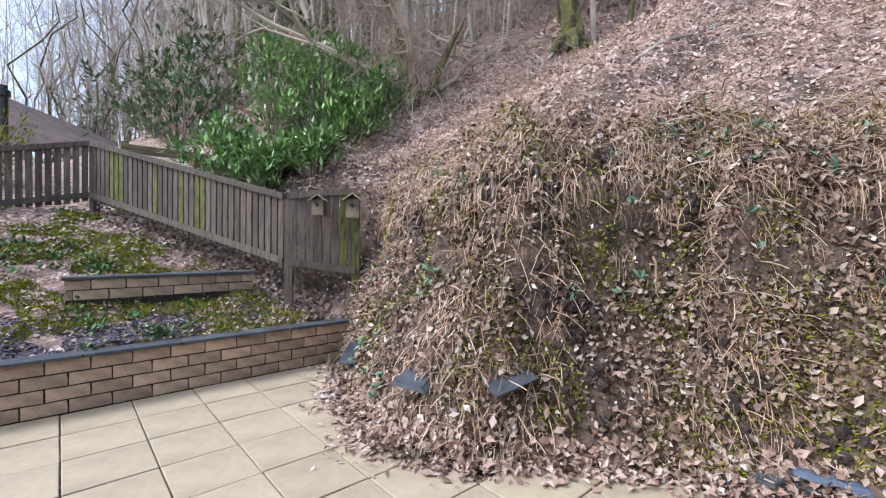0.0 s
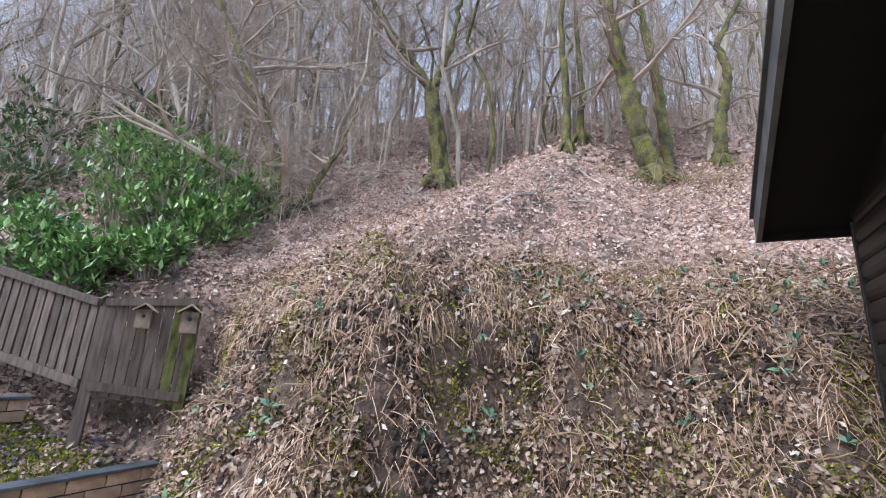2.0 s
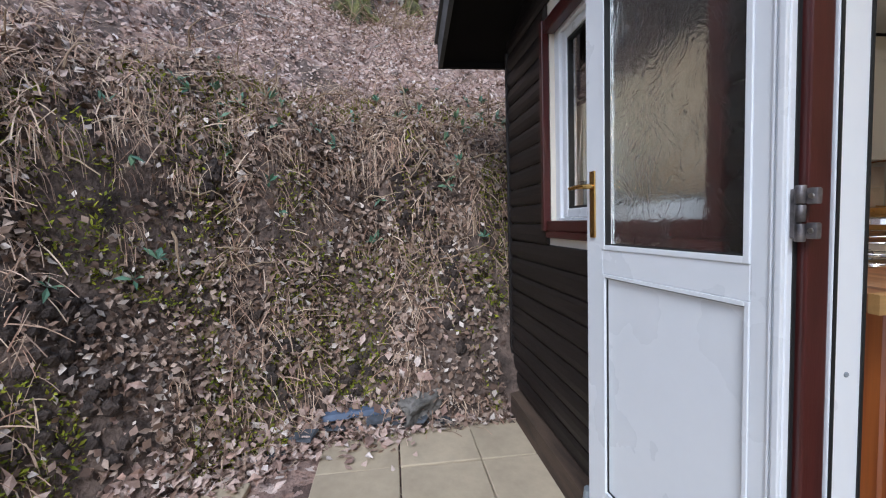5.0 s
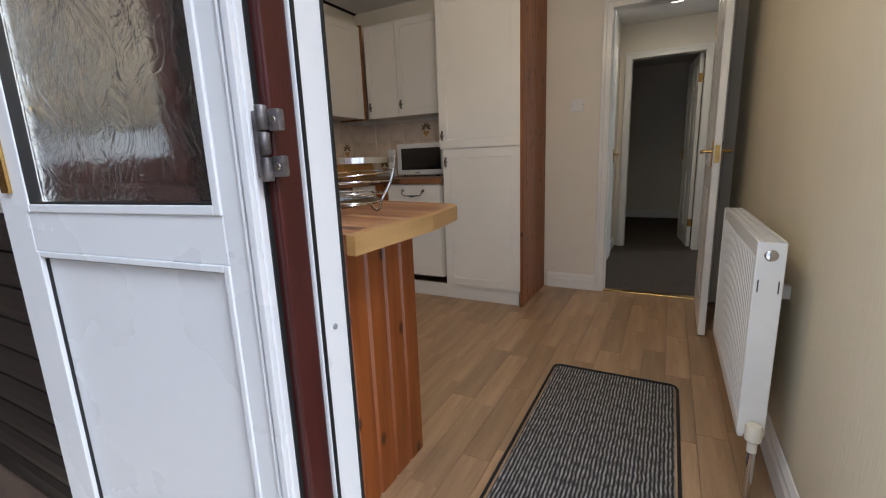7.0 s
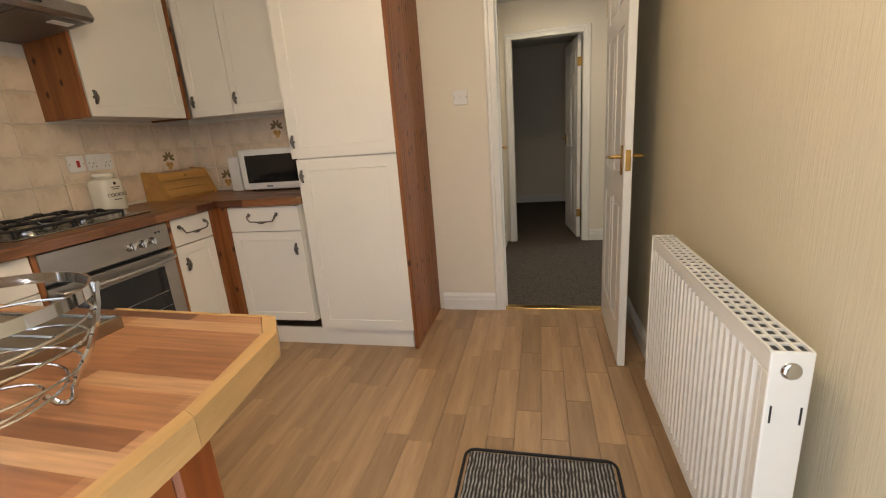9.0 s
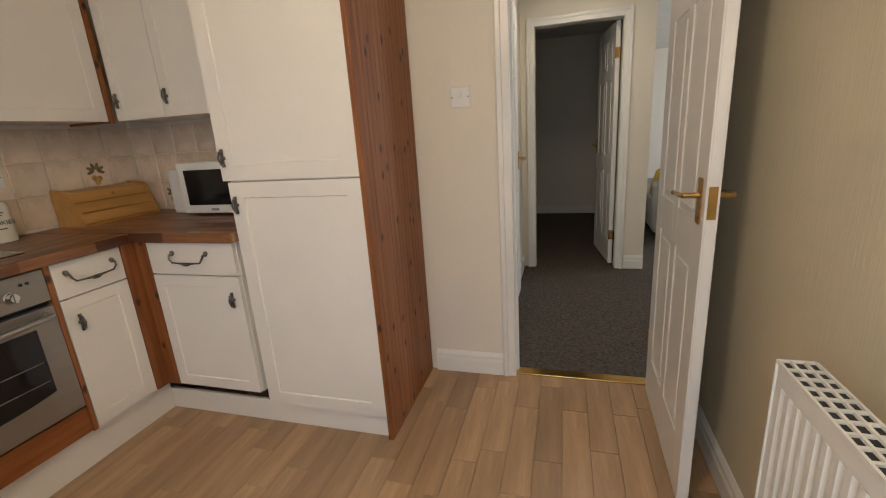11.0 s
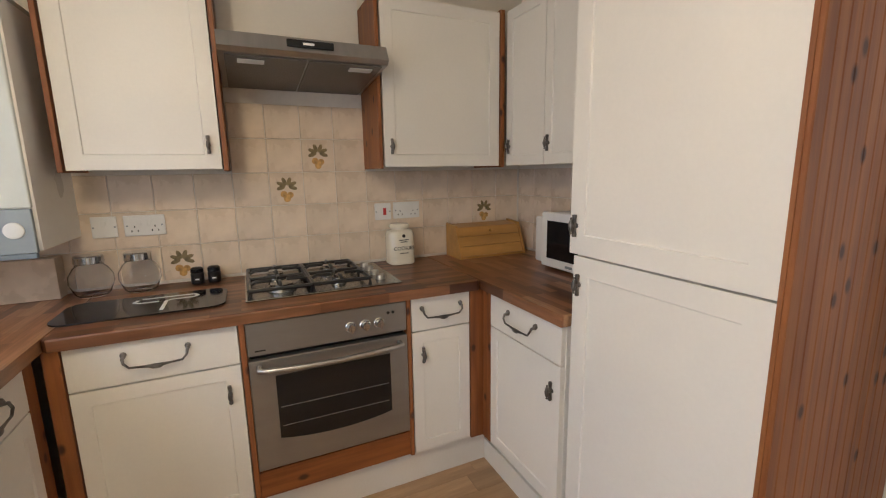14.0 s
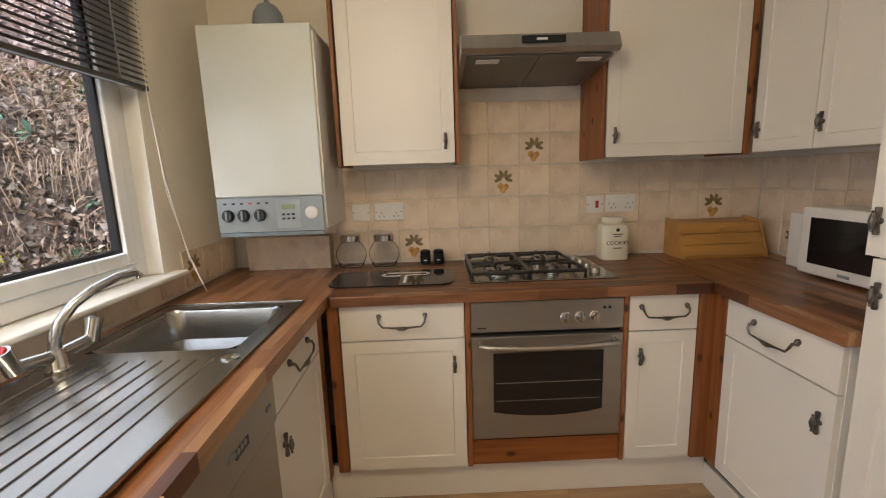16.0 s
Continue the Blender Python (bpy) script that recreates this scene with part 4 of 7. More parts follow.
tap = thing("mixer_tap", (1.19, 0.115, 0.905), "chrome swan-neck mixer tap behind the sink", "tap")
bm = lathe(bmesh.new(), [(0.026, 0), (0.026, 0.008), (0.021, 0.014), (0.02, 0.05), (0.016, 0.058), (0, 0.058)], pose(1.19, 0.115, 0.905), 20)
tube(bm, [(1.265, 0.10, 0.952), (1.19, 0.115, 0.945), (1.115, 0.13, 0.952)], 0.016, 12)
part("body", bm, CHROME, tap, "", True)
part("spout", tube(bmesh.new(), [(1.19, 0.115, 0.955), (1.188, 0.118, 0.985), (1.175, 0.125, 1.02), (1.145, 0.138, 1.055), (1.10, 0.155, 1.08), (1.04, 0.175, 1.097), (0.995, 0.19, 1.10), (0.985, 0.193, 1.085)], [0.014, 0.013, 0.0125, 0.012, 0.0115, 0.0115, 0.012, 0.012], 12), CHROME, tap, "", True)
for x, y, c in ((1.272, 0.098, REDPLASTIC), (1.108, 0.132, GREYPLASTIC)):
    h = part("tap_head", tube(bmesh.new(), [(x, y, 0.945), (x + (0.012 if x > 1.2 else -0.012), y, 0.972), (x + (0.024 if x > 1.2 else -0.024), y, 1.0)], [0.019, 0.018, 0.020], 14), CHROME, tap, "", True)
    part("marker", lathe(bmesh.new(), [(0.014, 0), (0.012, 0.003), (0, 0.003)], pose(x + (0.024 if x > 1.2 else -0.024), y, 1.0, 0, 35 if x > 1.2 else -35), 14), c, h)

# ---- things on the worktop ----
mw = thing("microwave", (0.8, 2.5, 0.90), "white microwave with a dark door on the worktop", "microwave")
part("body", boxes((0.53, 1.11, 2.475, 2.66, 0.912, 1.162), bevel=0.006), WHITEPLASTIC, mw)
dr = part("door", boxes((0.525, 1.115, 2.448, 2.4745, 0.912, 1.168), bevel=0.008), WHITEPLASTIC, mw)
part("window", boxes((0.57, 0.945, 2.4455, 2.4478, 0.955, 1.13), bevel=0.001), BLACKGLASS, dr, "black door glass")
part("badge", boxes((0.70, 0.745, 2.4462, 2.4479, 0.927, 0.938)), GREYPLASTIC, dr)
for x in (0.55, 0.88):
    part("rubber_foot", lathe(bmesh.new(), [(0.012, 0), (0.012, 0.0125)], pose(x, 2.52, 0.9), 12), RUBBER, mw)

bm = boxes((0.375, 0.455, 2.525, 2.55, 0.9005, 1.13), bevel=0.010)
solo("white_board", bm, WHITEPLASTIC, "small white plastic board standing beside the microwave", "board")

bb = thing("bread_bin", (0.11, 2.39, 0.90), "honey-coloured wooden roll-front bread bin", "bread bin")
outline = [(0.02, 0.9005), (0.20, 0.9005), (0.20, 0.915), (0.135, 1.072), (0.02, 1.082)]
for y in (2.185, 2.578):
    bm = bmesh.new()
    prism(bm, outline, "y", y, y + 0.012)
    part("side", bm, BEECH, bb)
bm = bmesh.new()
prism(bm, [(0.02, 0.9005), (0.188, 0.9005), (0.188, 0.912), (0.125, 1.062), (0.02, 1.072)], "y", 2.197, 2.578)
part("shell", bm, BEECH, bb)
for i in range(3):
    a, b = i / 3, (i + 1) / 3 - 0.03
    p = [(0.190 - 0.062 * k, 0.913 + 0.150 * k) for k in (a, b)]
    bm = bmesh.new()
    prism(bm, [p[0], p[1], (p[1][0] + 0.005, p[1][1] + 0.003), (p[0][0] + 0.005, p[0][1] + 0.003)], "y", 2.199, 2.576)
    part("lid_slat", bm, BEECH, bb)
part("knob", lathe(bmesh.new(), [(0.004, 0), (0.005, 0.008), (0.010, 0.014), (0.009, 0.02), (0, 0.022)], pose(0.145, 2.39, 1.036, 0, 64), 14), BEECH, bb, "turned wooden knob", True)

cj = thing("cookie_jar", (0.095, 1.885, 0.90), "cream ceramic cookie jar with printed lettering", "jar")
bm = bmesh.new()
prof = [(0.062, 0), (0.066, 0.004), (0.066, 0.15), (0.058, 0.168), (0.042, 0.176), (0.042, 0.184)]
for i in range(1):
    rings = []
    for r, z in prof:
        ring = []
        for k in range(32):
            a = 2 * math.pi * k / 32
            c, s = math.cos(a), math.sin(a)
            q = r * (abs(c) ** 4 + abs(s) ** 4) ** -0.25 if r > 0.045 else r
            ring.append(bm.verts.new((0.095 + q * c, 1.885 + q * s, 0.9005 + z)))
        rings.append(ring)
    for a, b in zip(rings, rings[1:]):
        for k in range(32):
            bm.faces.new((a[k], a[(k + 1) % 32], b[(k + 1) % 32], b[k]))
    bm.faces.new(rings[0][::-1]), bm.faces.new(rings[-1])
body = part("body", bm, CERAMIC, cj, "", True)
part("lid", lathe(bmesh.new(), [(0.05, 0.183), (0.052, 0.188), (0.052, 0.196), (0.046, 0.204), (0, 0.206)], pose(0.095, 1.885, 0.9005), 24), CERAMIC, cj, "", True)


def lettering(words, size, m, mat, parent, depth=0.0006):
    cu = bpy.data.curves.new("lettering", "FONT")
    cu.body, cu.size, cu.extrude, cu.align_x, cu.align_y = words, size, depth, "CENTER", "CENTER"
    cu.materials.append(mat)
    ob = new("lettering", cu)
    ob.matrix_basis = m
    if parent:
        ob.parent = parent
    return ob


lettering("COOKIES", 0.026, pose(0.1618, 1.885, 0.985, 90, 0, 90), INK, body)
for dz, w in ((0.125, 0.05), (0.115, 0.036), (0.058, 0.044)):
    part("printed_line", boxes((0.1612, 0.1618, 1.885 - w / 2, 1.885 + w / 2, 0.9005 + dz, 0.9045 + dz)), INK, body)
part("printed_crest", lathe(bmesh.new(), [(0.009, 0), (0.009, 0.0006), (0, 0.0006)], pose(0.1612, 1.885, 1.048, 0, 90), 10), INK, body)

for y in (0.605, 0.765):
    j = thing("glass_jar", (0.095, y, 0.90), "empty round glass storage jar with steel lid", "jar", "storage jars")
    b = lathe(bmesh.new(), [(0.045, 0.001), (0.058, 0.012), (0.074, 0.055), (0.072, 0.085), (0.055, 0.115), (0.046, 0.122), (0.046, 0.130), (0.043, 0.130), (0.043, 0.121), (0.052, 0.112), (0.069, 0.084), (0.071, 0.055), (0.055, 0.014), (0.043, 0.005), (0, 0.005)], pose(0.095, y, 0.9), 28)
    part("jar", b, JARGLASS, j, "", True)
    part("lid", lathe(bmesh.new(), [(0.047, 0.131), (0.049, 0.133), (0.049, 0.158), (0.045, 0.163), (0, 0.163)], pose(0.095, y, 0.9), 24), CHROME, j, "brushed steel lid", True)
for y in (0.965, 1.03):
    j = thing("salt_pot", (0.075, y, 0.90), "small black pepper pot with silver lettering", "pot", "salt and pepper pots")
    part("body", lathe(bmesh.new(), [(0.024, 0.001), (0.026, 0.004), (0.026, 0.045), (0.022, 0.05)], pose(0.075, y, 0.9), 18), BLACK, j, "", True)
    part("cap", lathe(bmesh.new(), [(0.025, 0.05), (0.026, 0.053), (0.025, 0.066), (0.018, 0.072), (0, 0.073)], pose(0.075, y, 0.9), 18), BLACKGLASS, j, "", True)
    part("print", boxes((0.1005, 0.1018, y - 0.008, y + 0.008, 0.92, 0.926)), WHITEPLASTIC, j)

cb = thing("chopping_board", (0.37, 0.83, 0.90), "black glass worktop saver with a pale printed shape", "chopping board")
bm = bmesh.new()
o = []
for cx, cy, a0 in ((0.45, 1.03, 0), (0.29, 1.03, 90), (0.29, 0.63, 180), (0.45, 0.63, 270)):
    o += [(cx + 0.055 * math.cos(radians(a0 + k * 18)), cy + 0.055 * math.sin(radians(a0 + k * 18))) for k in range(6)]
prism(bm, o, "z", 0.9025, 0.9075)
part("glass", bm, BLACKGLASS, cb)
bm = bmesh.new()
for pts in ([(0.29, 0.80), (0.29, 0.97), (0.315, 0.985), (0.335, 0.97), (0.335, 0.90), (0.35, 0.885), (0.47, 0.885)], [(0.30, 0.79), (0.33, 0.78), (0.345, 0.80), (0.345, 0.86)]):
    for (xa, ya), (xb, yb) in zip(pts, pts[1:]):
        d = Vector((xb - xa, yb - ya)).normalized() * 0.006
        prism(bm, [(xa - d.y, ya + d.x), (xb - d.y, yb + d.x), (xb + d.y, yb - d.x), (xa + d.y, ya - d.x)], "z", 0.9077, 0.9083)
part("print", bm, WHITEPLASTIC, cb)
for x, y in ((0.28, 0.62), (0.46, 0.62), (0.28, 1.04), (0.46, 1.04)):
    part("rubber_foot", lathe(bmesh.new(), [(0.006, 0), (0.006, 0.0023)], pose(x, y, 0.9002), 10), RUBBER, cb)

# wire fruit basket on the bar
fb = thing("fruit_basket", (1.80, 0.27, 0.90), "open chrome wire fruit basket standing on the bar", "basket")
bx, by = 1.80, 0.27


def hoop(radius, z0, rise, wave, thick, sides=6):
    pts = []
    for a in np.linspace(0, 2 * math.pi, 49):
        pts.append((bx + radius * math.cos(a), by + radius * math.sin(a), z0 + rise * math.sin(a + wave)))
    return tube(bmesh.new(), pts, thick, sides)


bm = bmesh.new()
ring_out, ring_in = [], []
for z in (1.036, 1.050):
    for store, r in ((ring_out, 0.134), (ring_in, 0.131)):
        store.append([bm.verts.new((bx + r * math.cos(2 * math.pi * k / 48), by + r * math.sin(2 * math.pi * k / 48), z)) for k in range(48)])
for k in range(48):
    j = (k + 1) % 48
    bm.faces.new((ring_out[0][k], ring_out[0][j], ring_out[1][j], ring_out[1][k]))
    bm.faces.new((ring_in[0][j], ring_in[0][k], ring_in[1][k], ring_in[1][j]))
    bm.faces.new((ring_out[1][k], ring_out[1][j], ring_in[1][j], ring_in[1][k]))
    bm.faces.new((ring_out[0][j], ring_out[0][k], ring_in[0][k], ring_in[0][j]))
part("rim", bm, CHROME, fb, "flat chrome rim band", True)
for radius, z, rise, wave in ((0.126, 1.008, 0.007, 0.5), (0.116, 0.983, 0.007, 2.1), (0.103, 0.958, 0.006, 3.6), (0.086, 0.937, 0.004, 5.0), (0.060, 0.925, 0.002, 2.0)):
    part("wire_hoop", hoop(radius, z, rise, wave, 0.0017), CHROME, fb, "", True)
for a in (47.6, -75.6, 167.0):
    c, s = math.cos(radians(a)), math.sin(radians(a))
    bm = tube(bmesh.new(), [(bx + r * c, by + r * s, z) for r, z in ((0.137, 1.048), (0.133, 1.02), (0.125, 0.992), (0.113, 0.965), (0.098, 0.942), (0.088, 0.922), (0.085, 0.909), (0.078, 0.9042), (0.069, 0.908), (0.060, 0.921))], 0.0036, 4)
    part("leg", bm, CHROME, fb)
fb.location.z -= 0.0165

# ---- sockets and switches ----
def plate(name, axis, face, u, z, w, sign, label, cat, rockers, red=False):
    t = thing(name, (face, u, z) if axis == "x" else (u, face, z), label, cat)

    def bx2(a, b, c, d, e, f, bev=0.0):
        lo, hi = sorted((face + sign * e, face + sign * f))
        return boxes((lo, hi, a, b, c, d) if axis == "x" else (a, b, lo, hi, c, d), bevel=bev)
    p = part("plate", bx2(u - w / 2, u + w / 2, z - 0.043, z + 0.043, 0.0005, 0.010, 0.003), WHITEPLASTIC, t)
    for du in rockers:
        part("rocker", bx2(u + du - 0.008, u + du + 0.008, z - 0.002 if not red else z - 0.018, z + 0.026 if not red else z + 0.018, 0.010, 0.0135, 0.001), REDPLASTIC if red else WHITEPLASTIC, p)
    if cat == "socket" and not red:
        for du in ((-0.036, 0.036) if w > 0.1 else (0,)):
            for a, b in ((0, -0.004), (-0.011, -0.022), (0.011, -0.022)):
                part("pin_hole", bx2(u + du + a - 0.002, u + du + a + 0.002, z + b - 0.004, z + b + 0.004, 0.010, 0.0106), BLACK, p)
    for du in (-w * 0.42, w * 0.42):
        part("screw", bx2(u + du - 0.003, u + du + 0.003, z - 0.003, z + 0.003, 0.010, 0.011), GREYPLASTIC, p)


plate("switch_plate", "x", 0.0085, 0.651, 1.16, 0.086, 1, "white fused spur switch on the tiles", "switch", (0.0,))
plate("wall_socket", "x", 0.0085, 0.79, 1.16, 0.146, 1, "white double socket on the tiled splashback", "socket", (-0.018, 0.018))
plate("cooker_switch", "x", 0.0085, 1.826, 1.162, 0.086, 1, "white cooker switch with a red rocker", "switch", (0.008,), True)
plate("wall_socket", "x", 0.0085, 1.955, 1.164, 0.146, 1, "white double socket beside the cooker switch", "socket", (-0.018, 0.018))
plate("light_switch", "y", WY, 1.958, 1.378, 0.088, -1, "white light switch by the hall doorway", "switch", (0.0,))

# ---- radiator ----
rad = thing("radiator", (2.835, 1.16, 0.17), "white double-panel radiator with grille top on the wall", "radiator")
bm = bmesh.new()
prof, n = [], 25
ya, yb = 0.775, 1.555
for k in range(n):
    a = ya + (yb - ya) * k / n
    w = (yb - ya) / n
    prof += [(2.811, a), (2.811, a + w * 0.45), (2.818, a + w * 0.58), (2.818, a + w * 0.87)]
prism(bm, prof + [(2.811, yb), (2.827, yb), (2.827, ya)], "z", 0.215, 0.725)
box(bm, 2.811, 2.827, 0.752, 1.578, 0.725, 0.765, 0.004), box(bm, 2.811, 2.827, 0.752, 1.578, 0.175, 0.215, 0.004)
box(bm, 2.8115, 2.827, 0.752, 0.775, 0.215, 0.725), box(bm, 2.8115, 2.827, 1.555, 1.578, 0.215, 0.725)
part("front_panel", bm, GLOSS, rad)
part("rear_panel", boxes((2.86, 2.873, 0.752, 1.578, 0.175, 0.765), bevel=0.004), GLOSS, rad)
for y0, y1 in ((0.745, 0.7515), (1.5785, 1.585)):
    e = part("end_cover", boxes((2.808, 2.876, y0, y1, 0.19, 0.772), bevel=0.003), GLOSS, rad)
    if y0 < 1:
        part("plug", lathe(bmesh.new(), [(0.017, 0), (0.015, 0.004), (0.011, 0.006), (0, 0.006)], pose(2.842, 0.745, 0.735, 90), 18), CHROME, e, "chrome blanking plug", True)
        for x in (2.817, 2.864):
            part("slot", boxes((x, x + 0.003, 0.7435, 0.7449, 0.63, 0.665)), BLACK, e)
rows = [(x, x + 0.005, 0.7515, 1.5785, 0.7665, 0.772) for x in (2.8085, 2.8285, 2.8505, 2.8705)]
rows += [(2.8135, 2.8705, 0.7515 + k * 0.0295 - 0.0032, 0.7515 + k * 0.0295 + 0.0032, 0.7665, 0.7708) for k in range(1, 28)]
# black sheet and block stand in for the shade inside the grille slots
part("slot_shade_sheet", boxes((2.8135, 2.8705, 0.7515, 1.5785, 0.7653, 0.7662)), BLACK, rad)
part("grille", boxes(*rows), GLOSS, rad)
part("gap_shade_block", boxes((2.8275, 2.8595, 0.76, 1.57, 0.20, 0.763)), BLACK, rad)
bm = lathe(bmesh.new(), [(0.013, 0), (0.013, 0.03), (0.017, 0.034), (0.022, 0.04), (0.022, 0.075), (0.018, 0.085), (0, 0.086)], pose(2.845, 0.72, 0.155), 18)
v = part("valve_head", bm, CERAMIC, rad, "cream thermostatic valve head", True)
bm = lathe(bmesh.new(), [(0.011, 0), (0.011, 0.16)], pose(2.845, 0.72, 0.0), 14)
tube(bm, [(2.845, 0.72, 0.15), (2.845, 0.76, 0.19)], 0.01, 10)
part("valve_body", bm, CHROME, rad, "chrome valve and tail pipe", True)
for y in (0.95, 1.40):
    part("bracket", boxes((2.8735, 2.938, y, y + 0.03, 0.56, 0.60)), GLOSS, rad)

# ---- floor mat ----
mat_thing = thing("door_mat", (2.4, 0.8, 0), "grey and black striped door mat with bound edge", "mat")
part("mat_surface", boxes((2.148, 2.658, 0.27, 1.322, 0.0005, 0.009), bevel=0.003), MATT, mat_thing)
mo = []
for cx, cy, a0 in ((2.635, 1.30, 0), (2.17, 1.30, 90), (2.17, 0.29, 180), (2.635, 0.29, 270)):
    mo += [(cx + 0.036 * math.cos(radians(a0 + k * 18)), cy + 0.036 * math.sin(radians(a0 + k * 18)), 0.006) for k in range(6)]
part("binding", tube(bmesh.new(), mo + mo[:1], 0.0055, 6), MATEDGE, mat_thing)


# ---- inner doors ----
def panel_door(name, m, label, handle=True):
    """A white six-panel door, hinged at its own origin, 0.66 m wide along +x, 35 mm thick."""
    t = thing(name, (0, 0, 0), label, "door", "", "structure")
    w, h = 0.66 + 0.0, 1.975
    rows = [(0, w, -0.012, 0.012, 0.0, h)]
    cols = ((0.095, 0.30), (0.36, 0.565))
    spans = ((0.20, 0.80), (0.93, 1.55), (1.64, 1.86))
    xs_ = [0, 0.095, 0.30, 0.36, 0.565, w]
    bm = boxes(*rows)
    for s in (-1, 1):
        lo, hi = sorted((s * 0.012, s * 0.0175))
        box(bm, 0, 0.095, lo, hi, 0, h, 0.002), box(bm, 0.565, w, lo, hi, 0, h, 0.002), box(bm, 0.30, 0.36, lo, hi, 0, h, 0.002)
        for c0, c1 in cols:
            for z0, z1 in ((0, 0.20), (0.80, 0.93), (1.55, 1.64), (1.86, h)):
                box(bm, c0, c1, lo, hi, z0, z1, 0.002)
            for z0, z1 in spans:
                a, b = sorted((s * 0.012, s * 0.0165))
                box(bm, c0 + 0.025, c1 - 0.025, a, b, z0 + 0.025, z1 - 0.025, 0.004)
    part("leaf", bm, GLOSS, t)
    if handle:
        for s in (-1, 1):
            y = s * 0.0175
            lo, hi = sorted((y, y + s * 0.006))
            p = part("handle_plate", boxes((0.595, 0.632, lo, hi, 0.93, 1.06), bevel=0.003), BRASS, t, "brass back plate")
            part("lever", tube(bmesh.new(), [(0.613, y, 1.01), (0.613, y + s * 0.045, 1.01), (0.60, y + s * 0.05, 1.01), (0.55, y + s * 0.05, 1.008), (0.51, y + s * 0.048, 1.004)], [0.009, 0.008, 0.007, 0.006, 0.008], 10), BRASS, p, "", True)
        part("latch_plate", boxes((w, w + 0.0015, -0.011, 0.011, 0.95, 1.04)), BRASS, t)
    for z in (0.22, 1.70):
        part("hinge", boxes((-0.002, 0.001, -0.02, 0.02, z, z + 0.08)), BRASS, t)
    t.matrix_basis = m
    return t


panel_door("door_1", pose(2.803, 2.655, 0.008, 0, 0, -90.8), "white six-panel hall door standing open with brass levers")
panel_door("door_2", pose(2.800, 4.62, 0.01, 0, 0, 97), "white six-panel bedroom door standing ajar")
panel_door("door_3", pose(2.068, 3.25, 0.01, 0, 0, 90), "white closed door in the hall side wall")

# ---- hall and lounge glimpsed ----
lamp = thing("hall_ceiling_light", (2.55, 3.75, TOP), "flush white hall ceiling light, switched on", "ceiling light")
part("base", lathe(bmesh.new(), [(0.13, -0.02), (0.13, 0)], pose(2.55, 3.75, TOP), 28), GLOSS, lamp)
part("diffuser", lathe(bmesh.new(), [(0, -0.055), (0.07, -0.05), (0.11, -0.035), (0.125, -0.0201)], pose(2.55, 3.75, TOP), 28), glow("lit_diffuser", (1.0, 0.82, 0.58), 4.0), lamp, "glowing diffuser", True)
sofa_cloth = material("grey_sofa_cloth", (0.42, 0.40, 0.37), 0.9, var=0.1, bump=0.5, fine=200)
sofa = thing("sofa", (3.75, 6.3, 0), "pale grey sofa standing in the lounge", "sofa")
part("base", boxes((3.30, 4.3, 5.6, 7.4, 0.08, 0.42), bevel=0.03), sofa_cloth, sofa)
part("arm", boxes((3.28, 4.25, 5.42, 5.62, 0.08, 0.62), bevel=0.05), sofa_cloth, sofa)
part("backrest", boxes((4.1, 4.35, 5.6, 7.4, 0.40, 0.88), bevel=0.06), sofa_cloth, sofa)
for y in (5.5, 7.3):
    for x in (3.34, 4.2):
        part("leg", boxes((x, x + 0.04, y, y + 0.04, 0.004, 0.08)), BEECH, sofa)
for x, y, z, r in ((3.50, 5.78, 0.57, 20), (3.62, 5.95, 0.56, -25)):
    bm = boxes((-0.2, 0.2, -0.06, 0.06, -0.16, 0.16), bevel=0.05)
    bmesh.ops.transform(bm, matrix=pose(x, y, z, 25, 0, r), verts=bm.verts)
    solo("cushion", bm, material("mustard_cloth", (0.55, 0.36, 0.05), 0.9, var=0.1), "mustard yellow cushion lying on the sofa", "cushion", "", "sofa cushions", True)

# ceiling light of the kitchen, out of the walked view
kl = thing("kitchen_ceiling_light", (1.95, 0.72, TOP), "round white kitchen ceiling light, switched on", "ceiling light")
part("base", lathe(bmesh.new(), [(0.15, -0.02), (0.15, 0)], pose(1.95, 0.72, TOP), 28), GLOSS, kl)
part("diffuser", lathe(bmesh.new(), [(0, -0.06), (0.08, -0.055), (0.13, -0.035), (0.145, -0.0201)], pose(1.95, 0.72, TOP), 28), glow("lit_kitchen_diffuser", (1.0, 0.80, 0.55), 6.0), kl, "glowing diffuser", True)

# ---- pieces of the kitchen: tiles and planks ----
P = 0.1525


def tile_mesh(w, h):
    bm = boxes((0, 0.006, 0, w, 0, h))
    es = [e for e in bm.edges if e.verts[0].co.x > 0.005 and e.verts[1].co.x > 0.005]
    bmesh.ops.bevel(bm, geom=es, offset=0.0018, segments=1, affect="EDGES")
    return mesh_of("tile", bm, TILE)


tile_full = tile_mesh(P - 0.003, P - 0.003)
tile_low = tile_mesh(P - 0.003, 0.068)
LEAF_INK = material("printed_leaf_brown", (0.24, 0.175, 0.075), 0.35, var=0.2, scale=60, bump=0)
FRUIT_INK = material("printed_fruit_orange", (0.64, 0.36, 0.10), 0.35, var=0.2, scale=60, bump=0)


